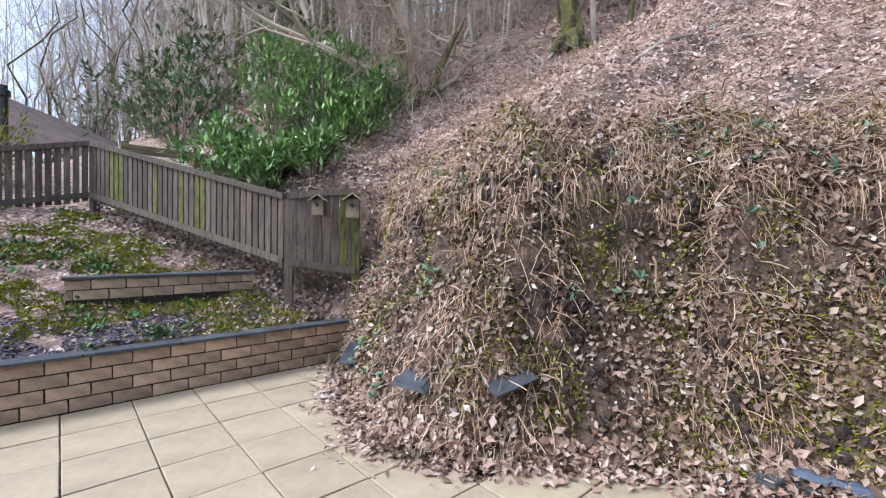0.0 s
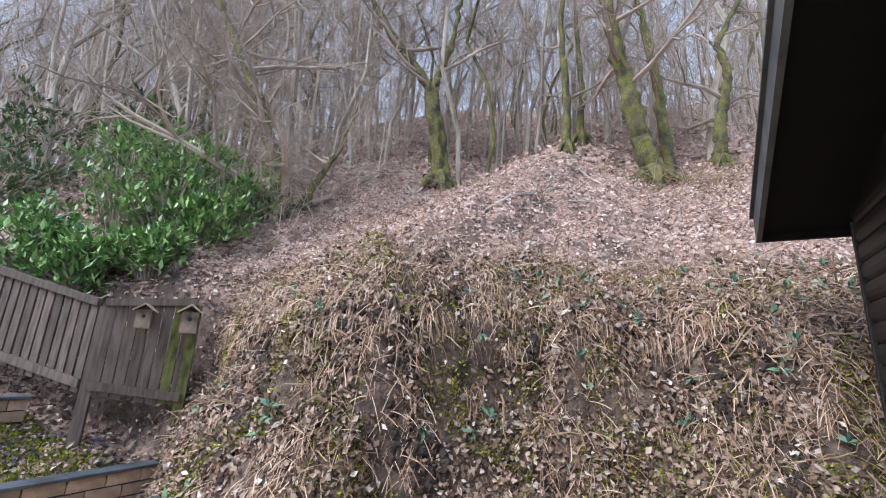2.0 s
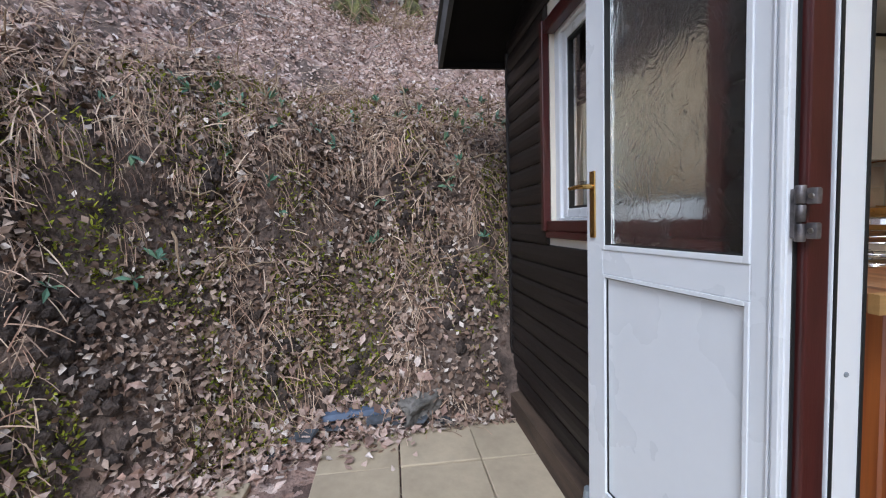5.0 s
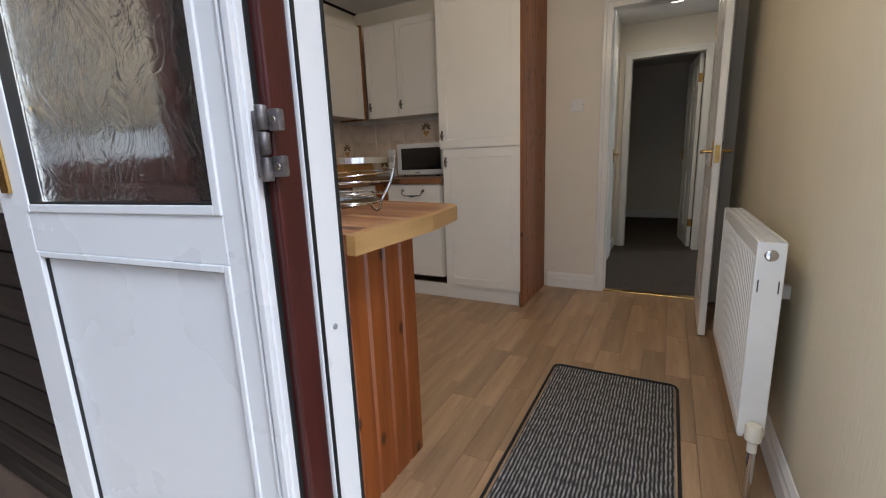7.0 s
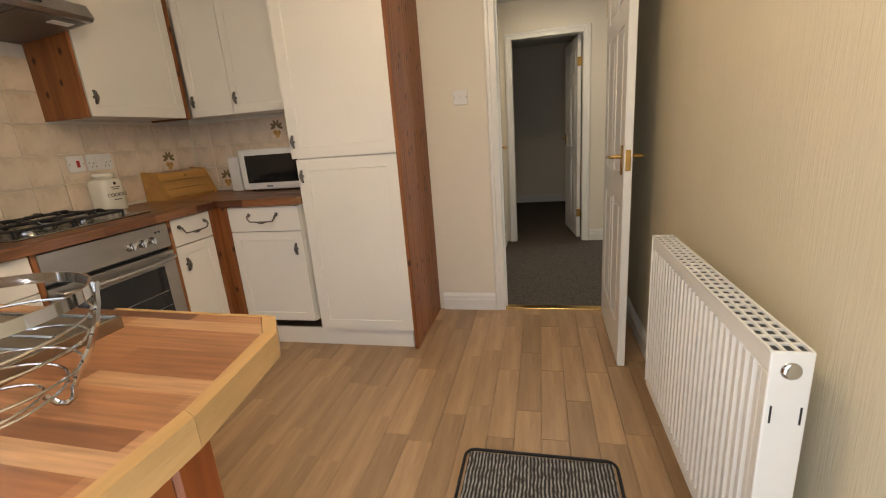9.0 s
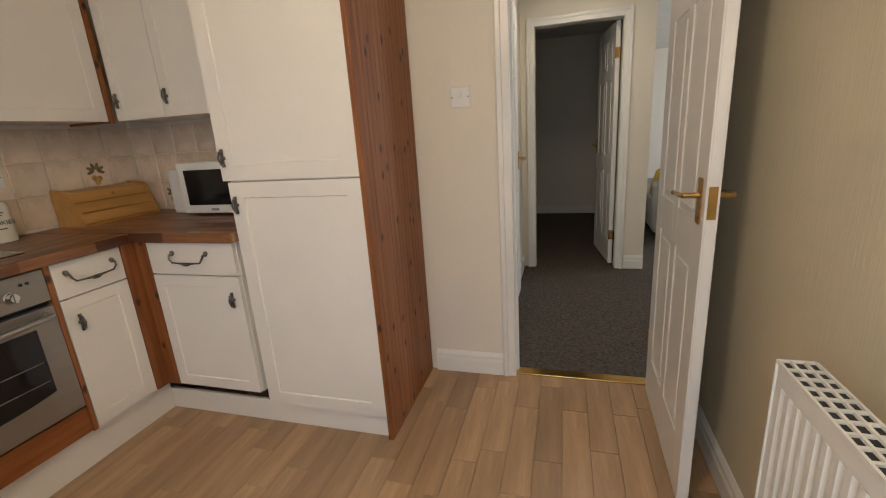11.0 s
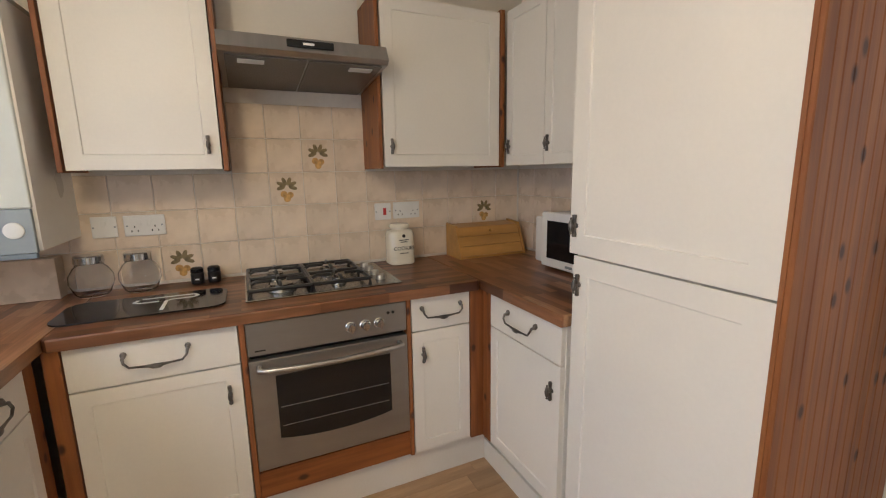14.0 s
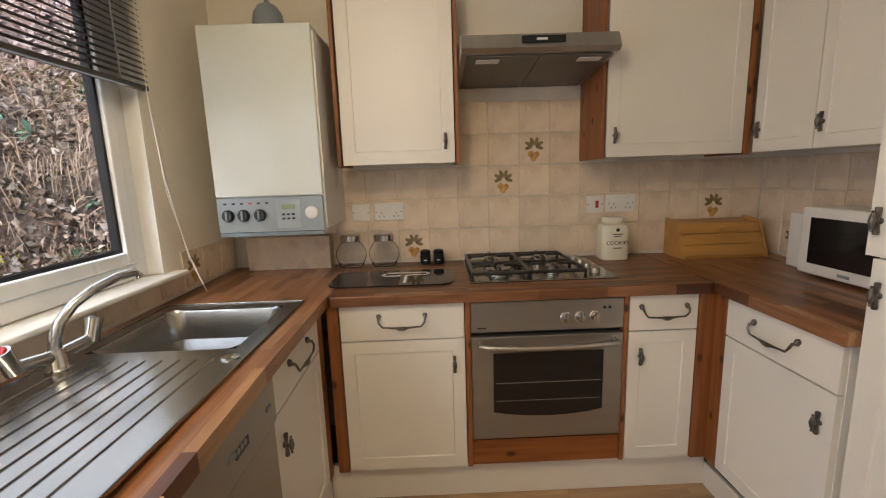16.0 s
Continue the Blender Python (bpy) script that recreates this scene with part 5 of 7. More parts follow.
def motif(parent, m):
    """A printed sprig of leaves over hanging fruit."""
    bm = bmesh.new()
    for k in range(6):
        a = radians(-20 + k * 44)
        c = Vector((0.0068, 0.078 + 0.028 * math.cos(a), 0.100 + 0.023 * math.sin(a)))
        pts = []
        for j in range(8):
            b = 2 * math.pi * j / 8
            u, v = 0.021 * math.cos(b), 0.0095 * math.sin(b)
            pts.append(bm.verts.new(c + Vector((0, u * math.cos(a) - v * math.sin(a), u * math.sin(a) + v * math.cos(a)))))
        bm.faces.new(pts)
    piece("motif_leaf", mesh_of("motif_leaf", bm, LEAF_INK), parent, m)
    bm = bmesh.new()
    for dy, dz, r in ((-0.015, -0.036, 0.016), (0.013, -0.040, 0.015), (-0.002, -0.058, 0.016)):
        bm.faces.new([bm.verts.new((0.0066, 0.078 + dy + r * math.cos(2 * math.pi * j / 10), 0.098 + dz + r * math.sin(2 * math.pi * j / 10))) for j in range(10)])
    piece("motif_fruit", mesh_of("motif_fruit", bm, FRUIT_INK), parent, m)


tw = solo("tiling_1", boxes((0.0006, 0.0035, 0.004, 2.675, 0.901, 1.386), (0.0006, 0.0035, 1.137, 1.74, 1.386, 1.735)), GROUT, "beige glazed tile splashback behind the hob", "tiling", "structure")
deco = {(0, 2): 1, (1, 3): 1, (7, 1): 1, (-3, 0): 1}
for k in range(-9, 9):
    for r in range(6):
        y, z = 1.290 + k * P, 0.913 + r * P - 0.0
        if y < -0.02 or y + P > 2.69 or (r > 2 and not (-1 <= k <= 2)) or r > 5:
            continue
        if y + 0.004 < 0 or (r > 4 and not -1 <= k <= 2):
            continue
        z0 = z if r else 0.913
        if z0 + P > 1.735 and r == 5:
            continue
        piece("tile", tile_full, tw, Matrix.Translation((0.0025, y + 0.0015, z0)))
        if (k, r) in deco:
            motif(tw, Matrix.Translation((0.0025, y - 0.002, z0 - 0.012)))
th = solo("tiling_2", boxes((0.006, 1.125, WY - 0.0035, WY - 0.0006, 0.901, 1.386)), GROUT, "beige glazed tiles behind the microwave", "tiling", "structure")
for k in range(8):
    for r in range(3):
        m = Matrix.Translation((0.008 + k * P, WY - 0.0025, 0.913 + r * P)) @ pose(0, 0, 0, 0, 0, -90)
        if k < 7:
            piece("tile", tile_full, th, m @ Matrix.Translation((0, 0, 0)))
        if (k, r) in ((1, 0), (4, 2)):
            motif(th, m @ Matrix.Translation((0, -0.002, -0.012)))
ts = solo("tiling_3", boxes((0.01, 0.47, 0.0006, 0.0035, 0.901, 1.066), (0.47, 1.94, 0.0006, 0.0035, 0.901, 0.984)), GROUT, "beige glazed tile upstand behind the sink", "tiling", "structure")
for k in range(12):
    x = 0.012 + k * P
    m = Matrix.Translation((x + P - 0.003, 0.0025, 0.913)) @ pose(0, 0, 0, 0, 0, 90)
    piece("tile", tile_full if k < 3 else tile_low, ts, m)
    if k == 2:
        motif(ts, m @ Matrix.Translation((0, -0.002, -0.012)))

plank_mesh = mesh_of("plank", boxes((0.0006, 0.1044, 0.0006, 0.4994, -0.005, 0.0), bevel=0.0012), PLANK)
prng = random.Random(5)
for i in range(28):
    y = -prng.random() * 0.5
    while y < 2.73:
        a, b = max(y, 0.002), min(y + 0.5, 2.738)
        if b - a > 0.03:
            piece("plank", plank_mesh, floor, Matrix.Translation((-0.002 + i * 0.105, a, 0)) @ Matrix.Diagonal((1, (b - a) / 0.5, 1, 1)))
        y += 0.5

# ---- lodge cladding, door and patio ----
def clad_mesh(length):
    bm = bmesh.new()
    prism(bm, [(-0.142, 0), (-0.152, 0.0), (-0.163, 0.018), (-0.168, 0.05), (-0.164, 0.085), (-0.154, 0.108), (-0.142, 0.114)], "x", 0, length)
    return mesh_of("board", bm, BOARD)


clad = thing("cladding", (0, 0, 0), "dark-stained log-lap board cladding on the lodge front", "cladding", "", "structure")
m_corner, m_full, m_mid, m_right = clad_mesh(0.70), clad_mesh(2.105), clad_mesh(0.143), clad_mesh(5.0)
for i in range(21):
    z = -0.125 + i * 0.1155
    if z > 2.2:
        continue
    if z + 0.114 < 0.95 or z > 2.10:
        piece("board", m_full, clad, Matrix.Translation((-0.15, 0, z)))
    else:
        piece("board", m_corner, clad, Matrix.Translation((-0.15, 0, z)))
        piece("board", m_mid, clad, Matrix.Translation((1.81, 0, z)))
    piece("board", m_right, clad, Matrix.Translation((2.95, 0, z)))
solo("corner_trim", boxes((-0.178, -0.148, -0.175, -0.12, -0.125, 2.2), bevel=0.004), BOARD, "dark stained corner trim of the lodge", "trim", "structure")
solo("wall_side_outer", boxes((-0.165, -0.141, -0.12, 9.2, -0.3, TOP)), BOARD, "dark boarded lodge side wall", "wall", "structure")
bm = bmesh.new()
prism(bm, [(-0.13, -0.3), (-0.245, -0.3), (-0.225, -0.135), (-0.145, -0.125), (-0.13, -0.125)], "x", -0.17, 1.98)
prism(bm, [(-0.13, -0.3), (-0.245, -0.3), (-0.225, -0.135), (-0.145, -0.125), (-0.13, -0.125)], "x", 2.90, 8.0)
solo("plinth_board", bm, material("weathered_brown_board", (0.085, 0.055, 0.035), 0.8, var=0.25, scale=3, bump=0.4, fine=50, stretch=(1, 8, 8)), "weathered brown plinth board at the lodge foot", "plinth", "structure")
solo("base_wall", boxes((-0.13, 8.0, -0.13, 0.0, -0.4, -0.082), (-0.14, 0.0, 0.0, 9.0, -0.4, -0.082)), BOARD, "dark base under the lodge", "wall", "structure")

fr = thing("door_frame_3", (2.45, -0.08, 0), "garden door frame, white inside and mahogany outside", "door frame", "", "structure")
part("outer_jamb", boxes((1.958, 2.038, -0.182, -0.127, -0.06, 2.09), bevel=0.005), MAHOGANY, fr, "mahogany outer jamb")
part("outer_jamb", boxes((2.868, 2.93, -0.182, -0.127, -0.06, 2.09), bevel=0.005), MAHOGANY, fr, "mahogany outer jamb")
part("outer_head", boxes((2.038, 2.868, -0.182, -0.127, 2.03, 2.09), bevel=0.005), MAHOGANY, fr, "mahogany outer head")
part("inner_jamb", boxes((1.959, 2.043, -0.126, -0.048, -0.02, 2.06), bevel=0.003), UPVC, fr)
part("inner_jamb", boxes((2.864, 2.904, -0.126, -0.048, -0.02, 2.06), bevel=0.003), UPVC, fr)
part("inner_head", boxes((2.043, 2.864, -0.126, -0.048, 2.015, 2.06), bevel=0.003), UPVC, fr)
part("seal", boxes((2.0432, 2.046, -0.124, -0.117, -0.02, 2.01), (2.0432, 2.046, -0.056, -0.049, -0.02, 2.01), (2.8605, 2.8638, -0.124, -0.114, -0.02, 2.01)), RUBBER, fr, "black weather seal")
part("threshold", boxes((1.97, 2.92, -0.20, 0.0015, -0.075, -0.021), bevel=0.006), UPVC, fr)
for z in (0.30, 0.72, 1.55):
    part("screw_cap", lathe(bmesh.new(), [(0.006, 0), (0.005, 0.002), (0, 0.002)], pose(2.0432, -0.088, z, 0, 90), 10), GREYPLASTIC, fr)

gd = thing("garden_door", (0, 0, 0), "white half-glazed door folded open against the lodge front", "door")
W, T = 0.75, 0.045
part("frame", boxes((0, 0.080, -T, 0, 0, 2.01), (W - 0.10, W, -T, 0, 0, 2.01), (0.080, W - 0.10, -T, 0, 0, 0.095), (0.080, W - 0.10, -T, 0, 0.905, 0.99), (0.080, W - 0.10, -T, 0, 1.90, 2.01), bevel=0.003), UPVC, gd)
part("bead", boxes((0.080, 0.097, -0.04, 0.004, 0.99, 1.90), (W - 0.117, W - 0.10, -0.04, 0.004, 0.99, 1.90), (0.097, W - 0.117, -0.04, 0.004, 0.99, 1.007), (0.097, W - 0.117, -0.04, 0.004, 1.883, 1.90),
     (0.080, 0.093, -0.04, 0.003, 0.095, 0.905), (W - 0.113, W - 0.10, -0.04, 0.003, 0.095, 0.905), (0.093, W - 0.113, -0.04, 0.003, 0.095, 0.108), (0.093, W - 0.113, -0.04, 0.003, 0.892, 0.905), bevel=0.002), UPVC, gd)
part("edge_rebate", boxes((0.003, 0.018, 0.0, 0.010, 0.0, 2.01), (0.028, 0.034, 0.0, 0.005, 0.0, 2.01), bevel=0.002), UPVC, gd)
part("edge_seal", boxes((-0.003, -0.0002, -T, -0.014, 0.0, 2.01)), RUBBER, gd, "black edge seal")
part("lower_panel", boxes((0.093, W - 0.113, -0.035, -0.012, 0.108, 0.892)), UPVC, gd)
part("panel_gasket", boxes((0.093, 0.096, -0.012, -0.006, 0.108, 0.892), (W - 0.116, W - 0.113, -0.012, -0.006, 0.108, 0.892), (0.096, W - 0.116, -0.012, -0.006, 0.108, 0.111), (0.096, W - 0.116, -0.012, -0.006, 0.889, 0.892),
     (0.097, 0.101, -0.02, 0.001, 1.007, 1.883), (W - 0.12100, W - 0.117, -0.02, 0.001, 1.007, 1.883), (0.101, W - 0.12100, -0.02, 0.001, 1.007, 1.011)), RUBBER, gd, "black glazing gasket")
dg = part("pane", boxes((0.1015, W - 0.121005, -0.030, -0.022, 1.0115, 1.879)), FROST, gd, "leaf-patterned obscure glass")
dg.visible_shadow = False
for s, y in ((1, 0.0), (-1, -T)):
    lo, hi = sorted((y, y + s * 0.008))
    p = part("handle_plate", boxes((W - 0.062, W - 0.030, lo, hi, 1.03, 1.27), bevel=0.003), BRASS, gd, "brass handle plate")
    part("lever", tube(bmesh.new(), [(W - 0.046, y, 1.215), (W - 0.046, y + s * 0.045, 1.215), (W - 0.03, y + s * 0.05, 1.216), (W + 0.035, y + s * 0.05, 1.213)], [0.010, 0.009, 0.008, 0.007], 10), BRASS, p, "", True)
ZINC = material("worn_zinc", (0.24, 0.22, 0.22), 0.5, 0.7, 0.3, 30)
for z in (0.24, 1.05, 1.76):
    hb = boxes((-0.052, -0.030, -0.020, -0.006, z, z + 0.032), (-0.052, -0.030, -0.020, -0.006, z + 0.068, z + 0.10), (-0.014, 0.008, -0.020, -0.006, z + 0.0, z + 0.10), bevel=0.003)
    for z0, z1 in ((-0.006, 0.030), (0.033, 0.067), (0.070, 0.106)):
        lathe(hb, [(0.008, z0), (0.0095, z0 + 0.002), (0.0095, z1 - 0.002), (0.008, z1)], pose(-0.022, -0.004, z), 12)
    hinge = part("hinge", hb, ZINC, gd, "worn grey butt hinge", True)
    for dz in (0.016, 0.084):
        part("screw", lathe(bmesh.new(), [(0.006, 0), (0.005, 0.002), (0, 0.002)], pose(-0.041, -0.006, z + dz, -90), 10), STEEL, hinge)
gd.matrix_basis = pose(2.018, -0.205, -0.047, 0, 0, 185.4)
solo("downpipe_stub", tube(bmesh.new(), [(1.24, -0.255, -0.02), (1.235, -0.27, -0.14), (1.225, -0.29, -0.235)], 0.024, 10), GREYPLASTIC, "short grey plastic pipe at the wall foot", "pipe")

SLAB = material("buff_riven_slab", (0.49, 0.405, 0.28), 0.8, var=0.12, scale=3.0, bump=0.35, fine=22, second=(0.38, 0.31, 0.215), rnd=0.07, depth=0.006)
slab_mesh = mesh_of("slab", boxes((0.004, 0.441, 0.004, 0.446, -0.04, 0.0), bevel=0.006), SLAB)
pav = thing("patio", (0, 0, 0), "buff riven concrete patio slabs", "paving", "", "structure")
srng = random.Random(11)
for i in range(-2, 15):
    for y in (-5.36, -4.91, -4.46, -4.01, -3.56, -3.11, -2.66, -2.21, -1.45, -1.0):
        x = 0.56 + 0.445 * i
        if x + 0.3 < foot(y + 0.2) - 0.1:
            continue
        piece("slab", slab_mesh, pav, Matrix.Translation((x, y, -0.25 + srng.uniform(-0.002, 0.002))) @ pose(0, 0, 0, srng.uniform(-0.3, 0.3), srng.uniform(-0.3, 0.3), srng.uniform(-0.4, 0.4)))
cut_mesh = mesh_of("cut_slab", boxes((0.004, 0.441, 0.004, 0.325, -0.04, 0.0), bevel=0.006), SLAB)
for i in range(-1, 15):
    piece("cut_slab", cut_mesh, pav, Matrix.Translation((0.56 + 0.445 * i, -0.555, -0.25)))
    if i > 0:
        piece("cut_slab", cut_mesh, pav, Matrix.Translation((0.56 + 0.445 * i, -1.765, -0.25)))

# ---- garden walls ----
STONE = material("tan_walling_stone", (0.45, 0.33, 0.235), 0.9, var=0.22, scale=7, bump=0.7, fine=45, second=(0.25, 0.18, 0.13), rnd=0.25, depth=0.008)
SLATE = material("blue_grey_slate", (0.085, 0.095, 0.11), 0.6, var=0.25, scale=6, bump=0.5, fine=40, rnd=0.2)
MORTAR = material("dark_mortar", (0.045, 0.035, 0.028), 0.95, var=0.2)


def stone_wall(name, x0, x1, y, z0, courses, length, height, label, slope=0.0):
    core = solo(name, boxes((x0 + 0.01, x1 - 0.01, y - 0.11, y - 0.014, z0 - 0.1, z0 + courses * height)), MORTAR, label, "wall", "structure")
    rng = random.Random(len(label))
    meshes = []
    for k in range(4):
        bm = boxes((0.006, length - 0.006, -0.11, -0.001, 0.006, height - 0.006))
        bmesh.ops.subdivide_edges(bm, edges=bm.edges[:], cuts=1, use_grid_fill=True)
        for v in bm.verts:
            v.co += Vector((rng.uniform(-0.003, 0.003), rng.uniform(-0.006, 0.004), rng.uniform(-0.003, 0.003)))
        meshes.append(mesh_of("stone", bm, STONE))
    for c in range(courses):
        x = x0 - (length / 2 if c % 2 else 0)
        while x < x1 - 0.03:
            a, b = max(x, x0), min(x + length, x1)
            if b - a > 0.03:
                piece("stone", rng.choice(meshes), core, Matrix.Translation((a, y + rng.uniform(-0.004, 0.004), z0 + c * height)) @ Matrix.Diagonal(((b - a) / length, 1, 1, 1)))
            x += length
    x = x0
    top = z0 + courses * height
    while x < x1:
        w = rng.uniform(0.45, 0.7) if courses > 2 else rng.uniform(0.3, 0.5)
        b = min(x + w, x1 + 0.02)
        bm = boxes((x + 0.003, b - 0.003, y - 0.15, y + 0.03, top, top + 0.026), bevel=0.004)
        part("coping", bm, SLATE, core, "blue-grey slate coping")
        x += w
    return core


stone_wall("garden_wall_1", 0.75, 6.4, -5.36, -0.25, 4, 0.27, 0.1045, "tan stone-faced garden retaining wall with slate coping")
stone_wall("garden_wall_2", 1.52, 3.20, -6.25, 0.50, 2, 0.27, 0.1, "low mossy stone terrace wall with slate coping")

# ---- fence ----
FENCE = material("weathered_dark_fence", (0.135, 0.105, 0.085), 0.85, var=0.3, scale=4, bump=0.4, fine=40, stretch=(8, 8, 1), second=(0.06, 0.047, 0.038), rnd=0.3)
MOSSY = material("green_algae_wood", (0.15, 0.155, 0.045), 0.9, var=0.3, scale=8, bump=0.5, fine=40, stretch=(3, 3, 1), second=(0.06, 0.06, 0.02))
frng = random.Random(3)


def fence(p0, p1, pickets, label, posts=(1, 1), gap=0.25):
    """Pickets between two ends (x, y, bottom, top), with rails and posts."""
    t = thing("fence", (p0[0], p0[1], p0[2]), label, "fence", "garden fence")
    a, b = Vector((p0[0], p0[1], 0)), Vector((p1[0], p1[1], 0))
    d = (b - a).normalized()
    n = Vector((-d.y, d.x, 0))
    if n.y < 0:
        n = -n

    def bar(s0, s1, off0, off1, lo0, hi0, lo1, hi1):
        bm = bmesh.new()
        vs_ = []
        for s, lo, hi in ((s0, lo0, hi0), (s1, lo1, hi1)):
            q = a + (b - a) * s
            for o, z in ((off0, lo), (off1, lo), (off1, hi), (off0, hi)):
                vs_.append(bm.verts.new((q.x + n.x * o, q.y + n.y * o, z)))
        for f in ((0, 1, 2, 3), (7, 6, 5, 4), (0, 4, 5, 1), (1, 5, 6, 2), (2, 6, 7, 3), (3, 7, 4, 0)):
            bm.faces.new([vs_[i] for i in f])
        bmesh.ops.recalc_face_normals(bm, faces=bm.faces)
        return bm

    def lo(s):
        return p0[2] + (p1[2] - p0[2]) * s

    def hi(s):
        return p0[3] + (p1[3] - p0[3]) * s
    for k in range(pickets):
        s0, s1 = (k + gap / 2) / pickets, (k + 1 - gap / 2) / pickets
        j = frng.uniform(-0.02, 0.01)
        part("picket", bar(s0, s1, 0.0, 0.016 + frng.uniform(0, 0.004), lo(s0) + j, hi(s0) - 0.05, lo(s1) + j, hi(s1) - 0.05), FENCE if frng.random() > 0.12 else MOSSY, t)
    part("top_rail", bar(0, 1, -0.02, 0.05, hi(0) - 0.07, hi(0), hi(1) - 0.07, hi(1)), FENCE, t)
    part("bottom_rail", bar(0, 1, 0.021, 0.05, lo(0) + 0.04, lo(0) + 0.12, lo(1) + 0.04, lo(1) + 0.12), FENCE, t)
    L = (b - a).length
    for on, s in zip(posts, (0.0, 1.0)):
        if on:
            w = 0.045 / L
            zb = ground_z(*(a + (b - a) * s).to_2d()) - 0.1
            part("post", bar(s - w, s + w, -0.06, 0.022, min(zb, lo(s)), hi(s) - 0.071, min(zb, lo(s)), hi(s) - 0.071), FENCE if s else MOSSY, t)
    return t


fence((0.60, -5.50, 0.66, 1.72), (1.235, -5.93, 0.76, 1.64), 8, "short dark picket fence panel leaning beside the bank", (1, 1), 0.12)
fence((1.26, -5.98, 0.77, 1.635), (2.86, -8.98, 1.60, 2.45), 36, "weathered dark picket fence stepping up the garden", (0, 1))
fence((2.90, -9.02, 1.60, 2.45), (5.6, -9.12, 1.05, 1.80), 28, "weathered dark picket fence along the garden top", (0, 1))


def nest_box(x, y, z, turn, s, label):
    t = thing("nest_box", (0, 0, 0), label, "nest box", "nest boxes")
    part("box", boxes((-0.06 * s, 0.06 * s, -0.06 * s, 0.06 * s, 0, 0.17 * s), bevel=0.003), material("weathered_box_wood", (0.27, 0.21, 0.155), 0.9, var=0.3, scale=9, bump=0.4), t)
    bm = bmesh.new()
    prism(bm, [(-0.09 * s, 0.15 * s), (0, 0.215 * s), (0.09 * s, 0.15 * s), (0.09 * s, 0.163 * s), (0, 0.23 * s), (-0.09 * s, 0.163 * s)], "y", -0.075 * s, 0.095 * s)
    part("roof", bm, material("pale_weathered_wood", (0.45, 0.36, 0.27), 0.9, var=0.25, scale=8, bump=0.4), t, "pale weathered pitched roof")
    part("entrance", lathe(bmesh.new(), [(0.017 * s, 0), (0.017 * s, 0.0012), (0, 0.0012)], pose(0, 0.06 * s, 0.11 * s, -90), 14), BLACK, t, "round entrance hole")
    t.matrix_basis = pose(x, y, z, 0, 0, turn)


nest_box(0.70, -5.40, 1.36, -35, 1.25, "small wooden nest box on the fence post")
nest_box(1.02, -5.62, 1.38, -35, 1.05, "small dark wooden nest box on the fence panel")
sleeper = material("pale_timber_rail", (0.24, 0.19, 0.10), 0.85, var=0.25, scale=4, bump=0.4, fine=30, stretch=(1, 8, 8))
rail = thing("timber_rail_fence", (1.6, -8.9, 2.0), "pale green-tinged timber rails among the laurels", "fence")
for z in (2.02, 2.33):
    part("rail", boxes((0.55, 2.55, -8.93, -8.87, z, z + 0.13), bevel=0.008), sleeper, rail)
for x in (0.6, 1.5, 2.45):
    part("post", boxes((x, x + 0.09, -9.02, -8.93, ground_z(x, -8.97) - 0.15, 2.5)), sleeper, rail)
nr = thing("neighbour_roof", (4.6, -18, 2.3), "brown felted roof of the next lodge with black flue", "house")
bm = bmesh.new()
low = [bm.verts.new(v) for v in ((0.9, -25.0, 3.9), (13.0, -25.0, 5.6), (13.0, -31.0, 10.2), (0.9, -31.0, 6.0))]
high = [bm.verts.new(v.co + Vector((0, 0, 0.18))) for v in low]
bm.faces.new(low[::-1]), bm.faces.new(high)
for k in range(4):
    bm.faces.new((low[k], low[(k + 1) % 4], high[(k + 1) % 4], high[k]))
part("roof", bm, material("brown_roof_felt", (0.17, 0.125, 0.115), 0.95, var=0.2, scale=2, bump=0.5), nr)
part("wall", boxes((1.3, 12.6, -30.5, -25.4, 1.5, 4.0)), BOARD, nr)
bm = lathe(bmesh.new(), [(0.11, 0), (0.11, 1.25), (0.16, 1.27), (0.16, 1.42), (0.10, 1.46), (0.10, 1.55)], pose(4.3, -17.0, 3.35), 16)
part("flue", bm, BLACK, nr, "black metal flue")

# ---- growth, litter and woods ----
def islands(name, cols, rough=0.8, spec=0.25):
    """Many small pieces in one mesh, each with its own colour out of a range."""
    m = bpy.data.materials.new(name)
    m.use_nodes = True
    n, l = m.node_tree.nodes, m.node_tree.links
    geo, ramp, co, no, hsv = n.new("ShaderNodeNewGeometry"), n.new("ShaderNodeValToRGB"), n.new("ShaderNodeTexCoord"), n.new("ShaderNodeTexNoise"), n.new("ShaderNodeHueSaturation")
    e = ramp.color_ramp.elements
    e[0].color, e[1].color = (*cols[0], 1), (*cols[-1], 1)
    for i, c in enumerate(cols[1:-1]):
        e.new((i + 1) / (len(cols) - 1)).color = (*c, 1)
    no.inputs["Scale"].default_value, no.inputs["Detail"].default_value = 90, 3
    mr = n.new("ShaderNodeMapRange")
    mr.inputs["To Min"].default_value, mr.inputs["To Max"].default_value = 0.7, 1.3
    l.new(co.outputs["Object"], no.inputs["Vector"]), l.new(no.outputs["Fac"], mr.inputs[0]), l.new(mr.outputs[0], hsv.inputs["Value"])
    l.new(geo.outputs["Random Per Island"], ramp.inputs[0]), l.new(ramp.outputs[0], hsv.inputs["Color"])
    b = n["Principled BSDF"]
    l.new(hsv.outputs[0], b.inputs["Base Color"])
    b.inputs["Roughness"].default_value, b.inputs["Specular IOR Level"].default_value = rough, spec
    return m


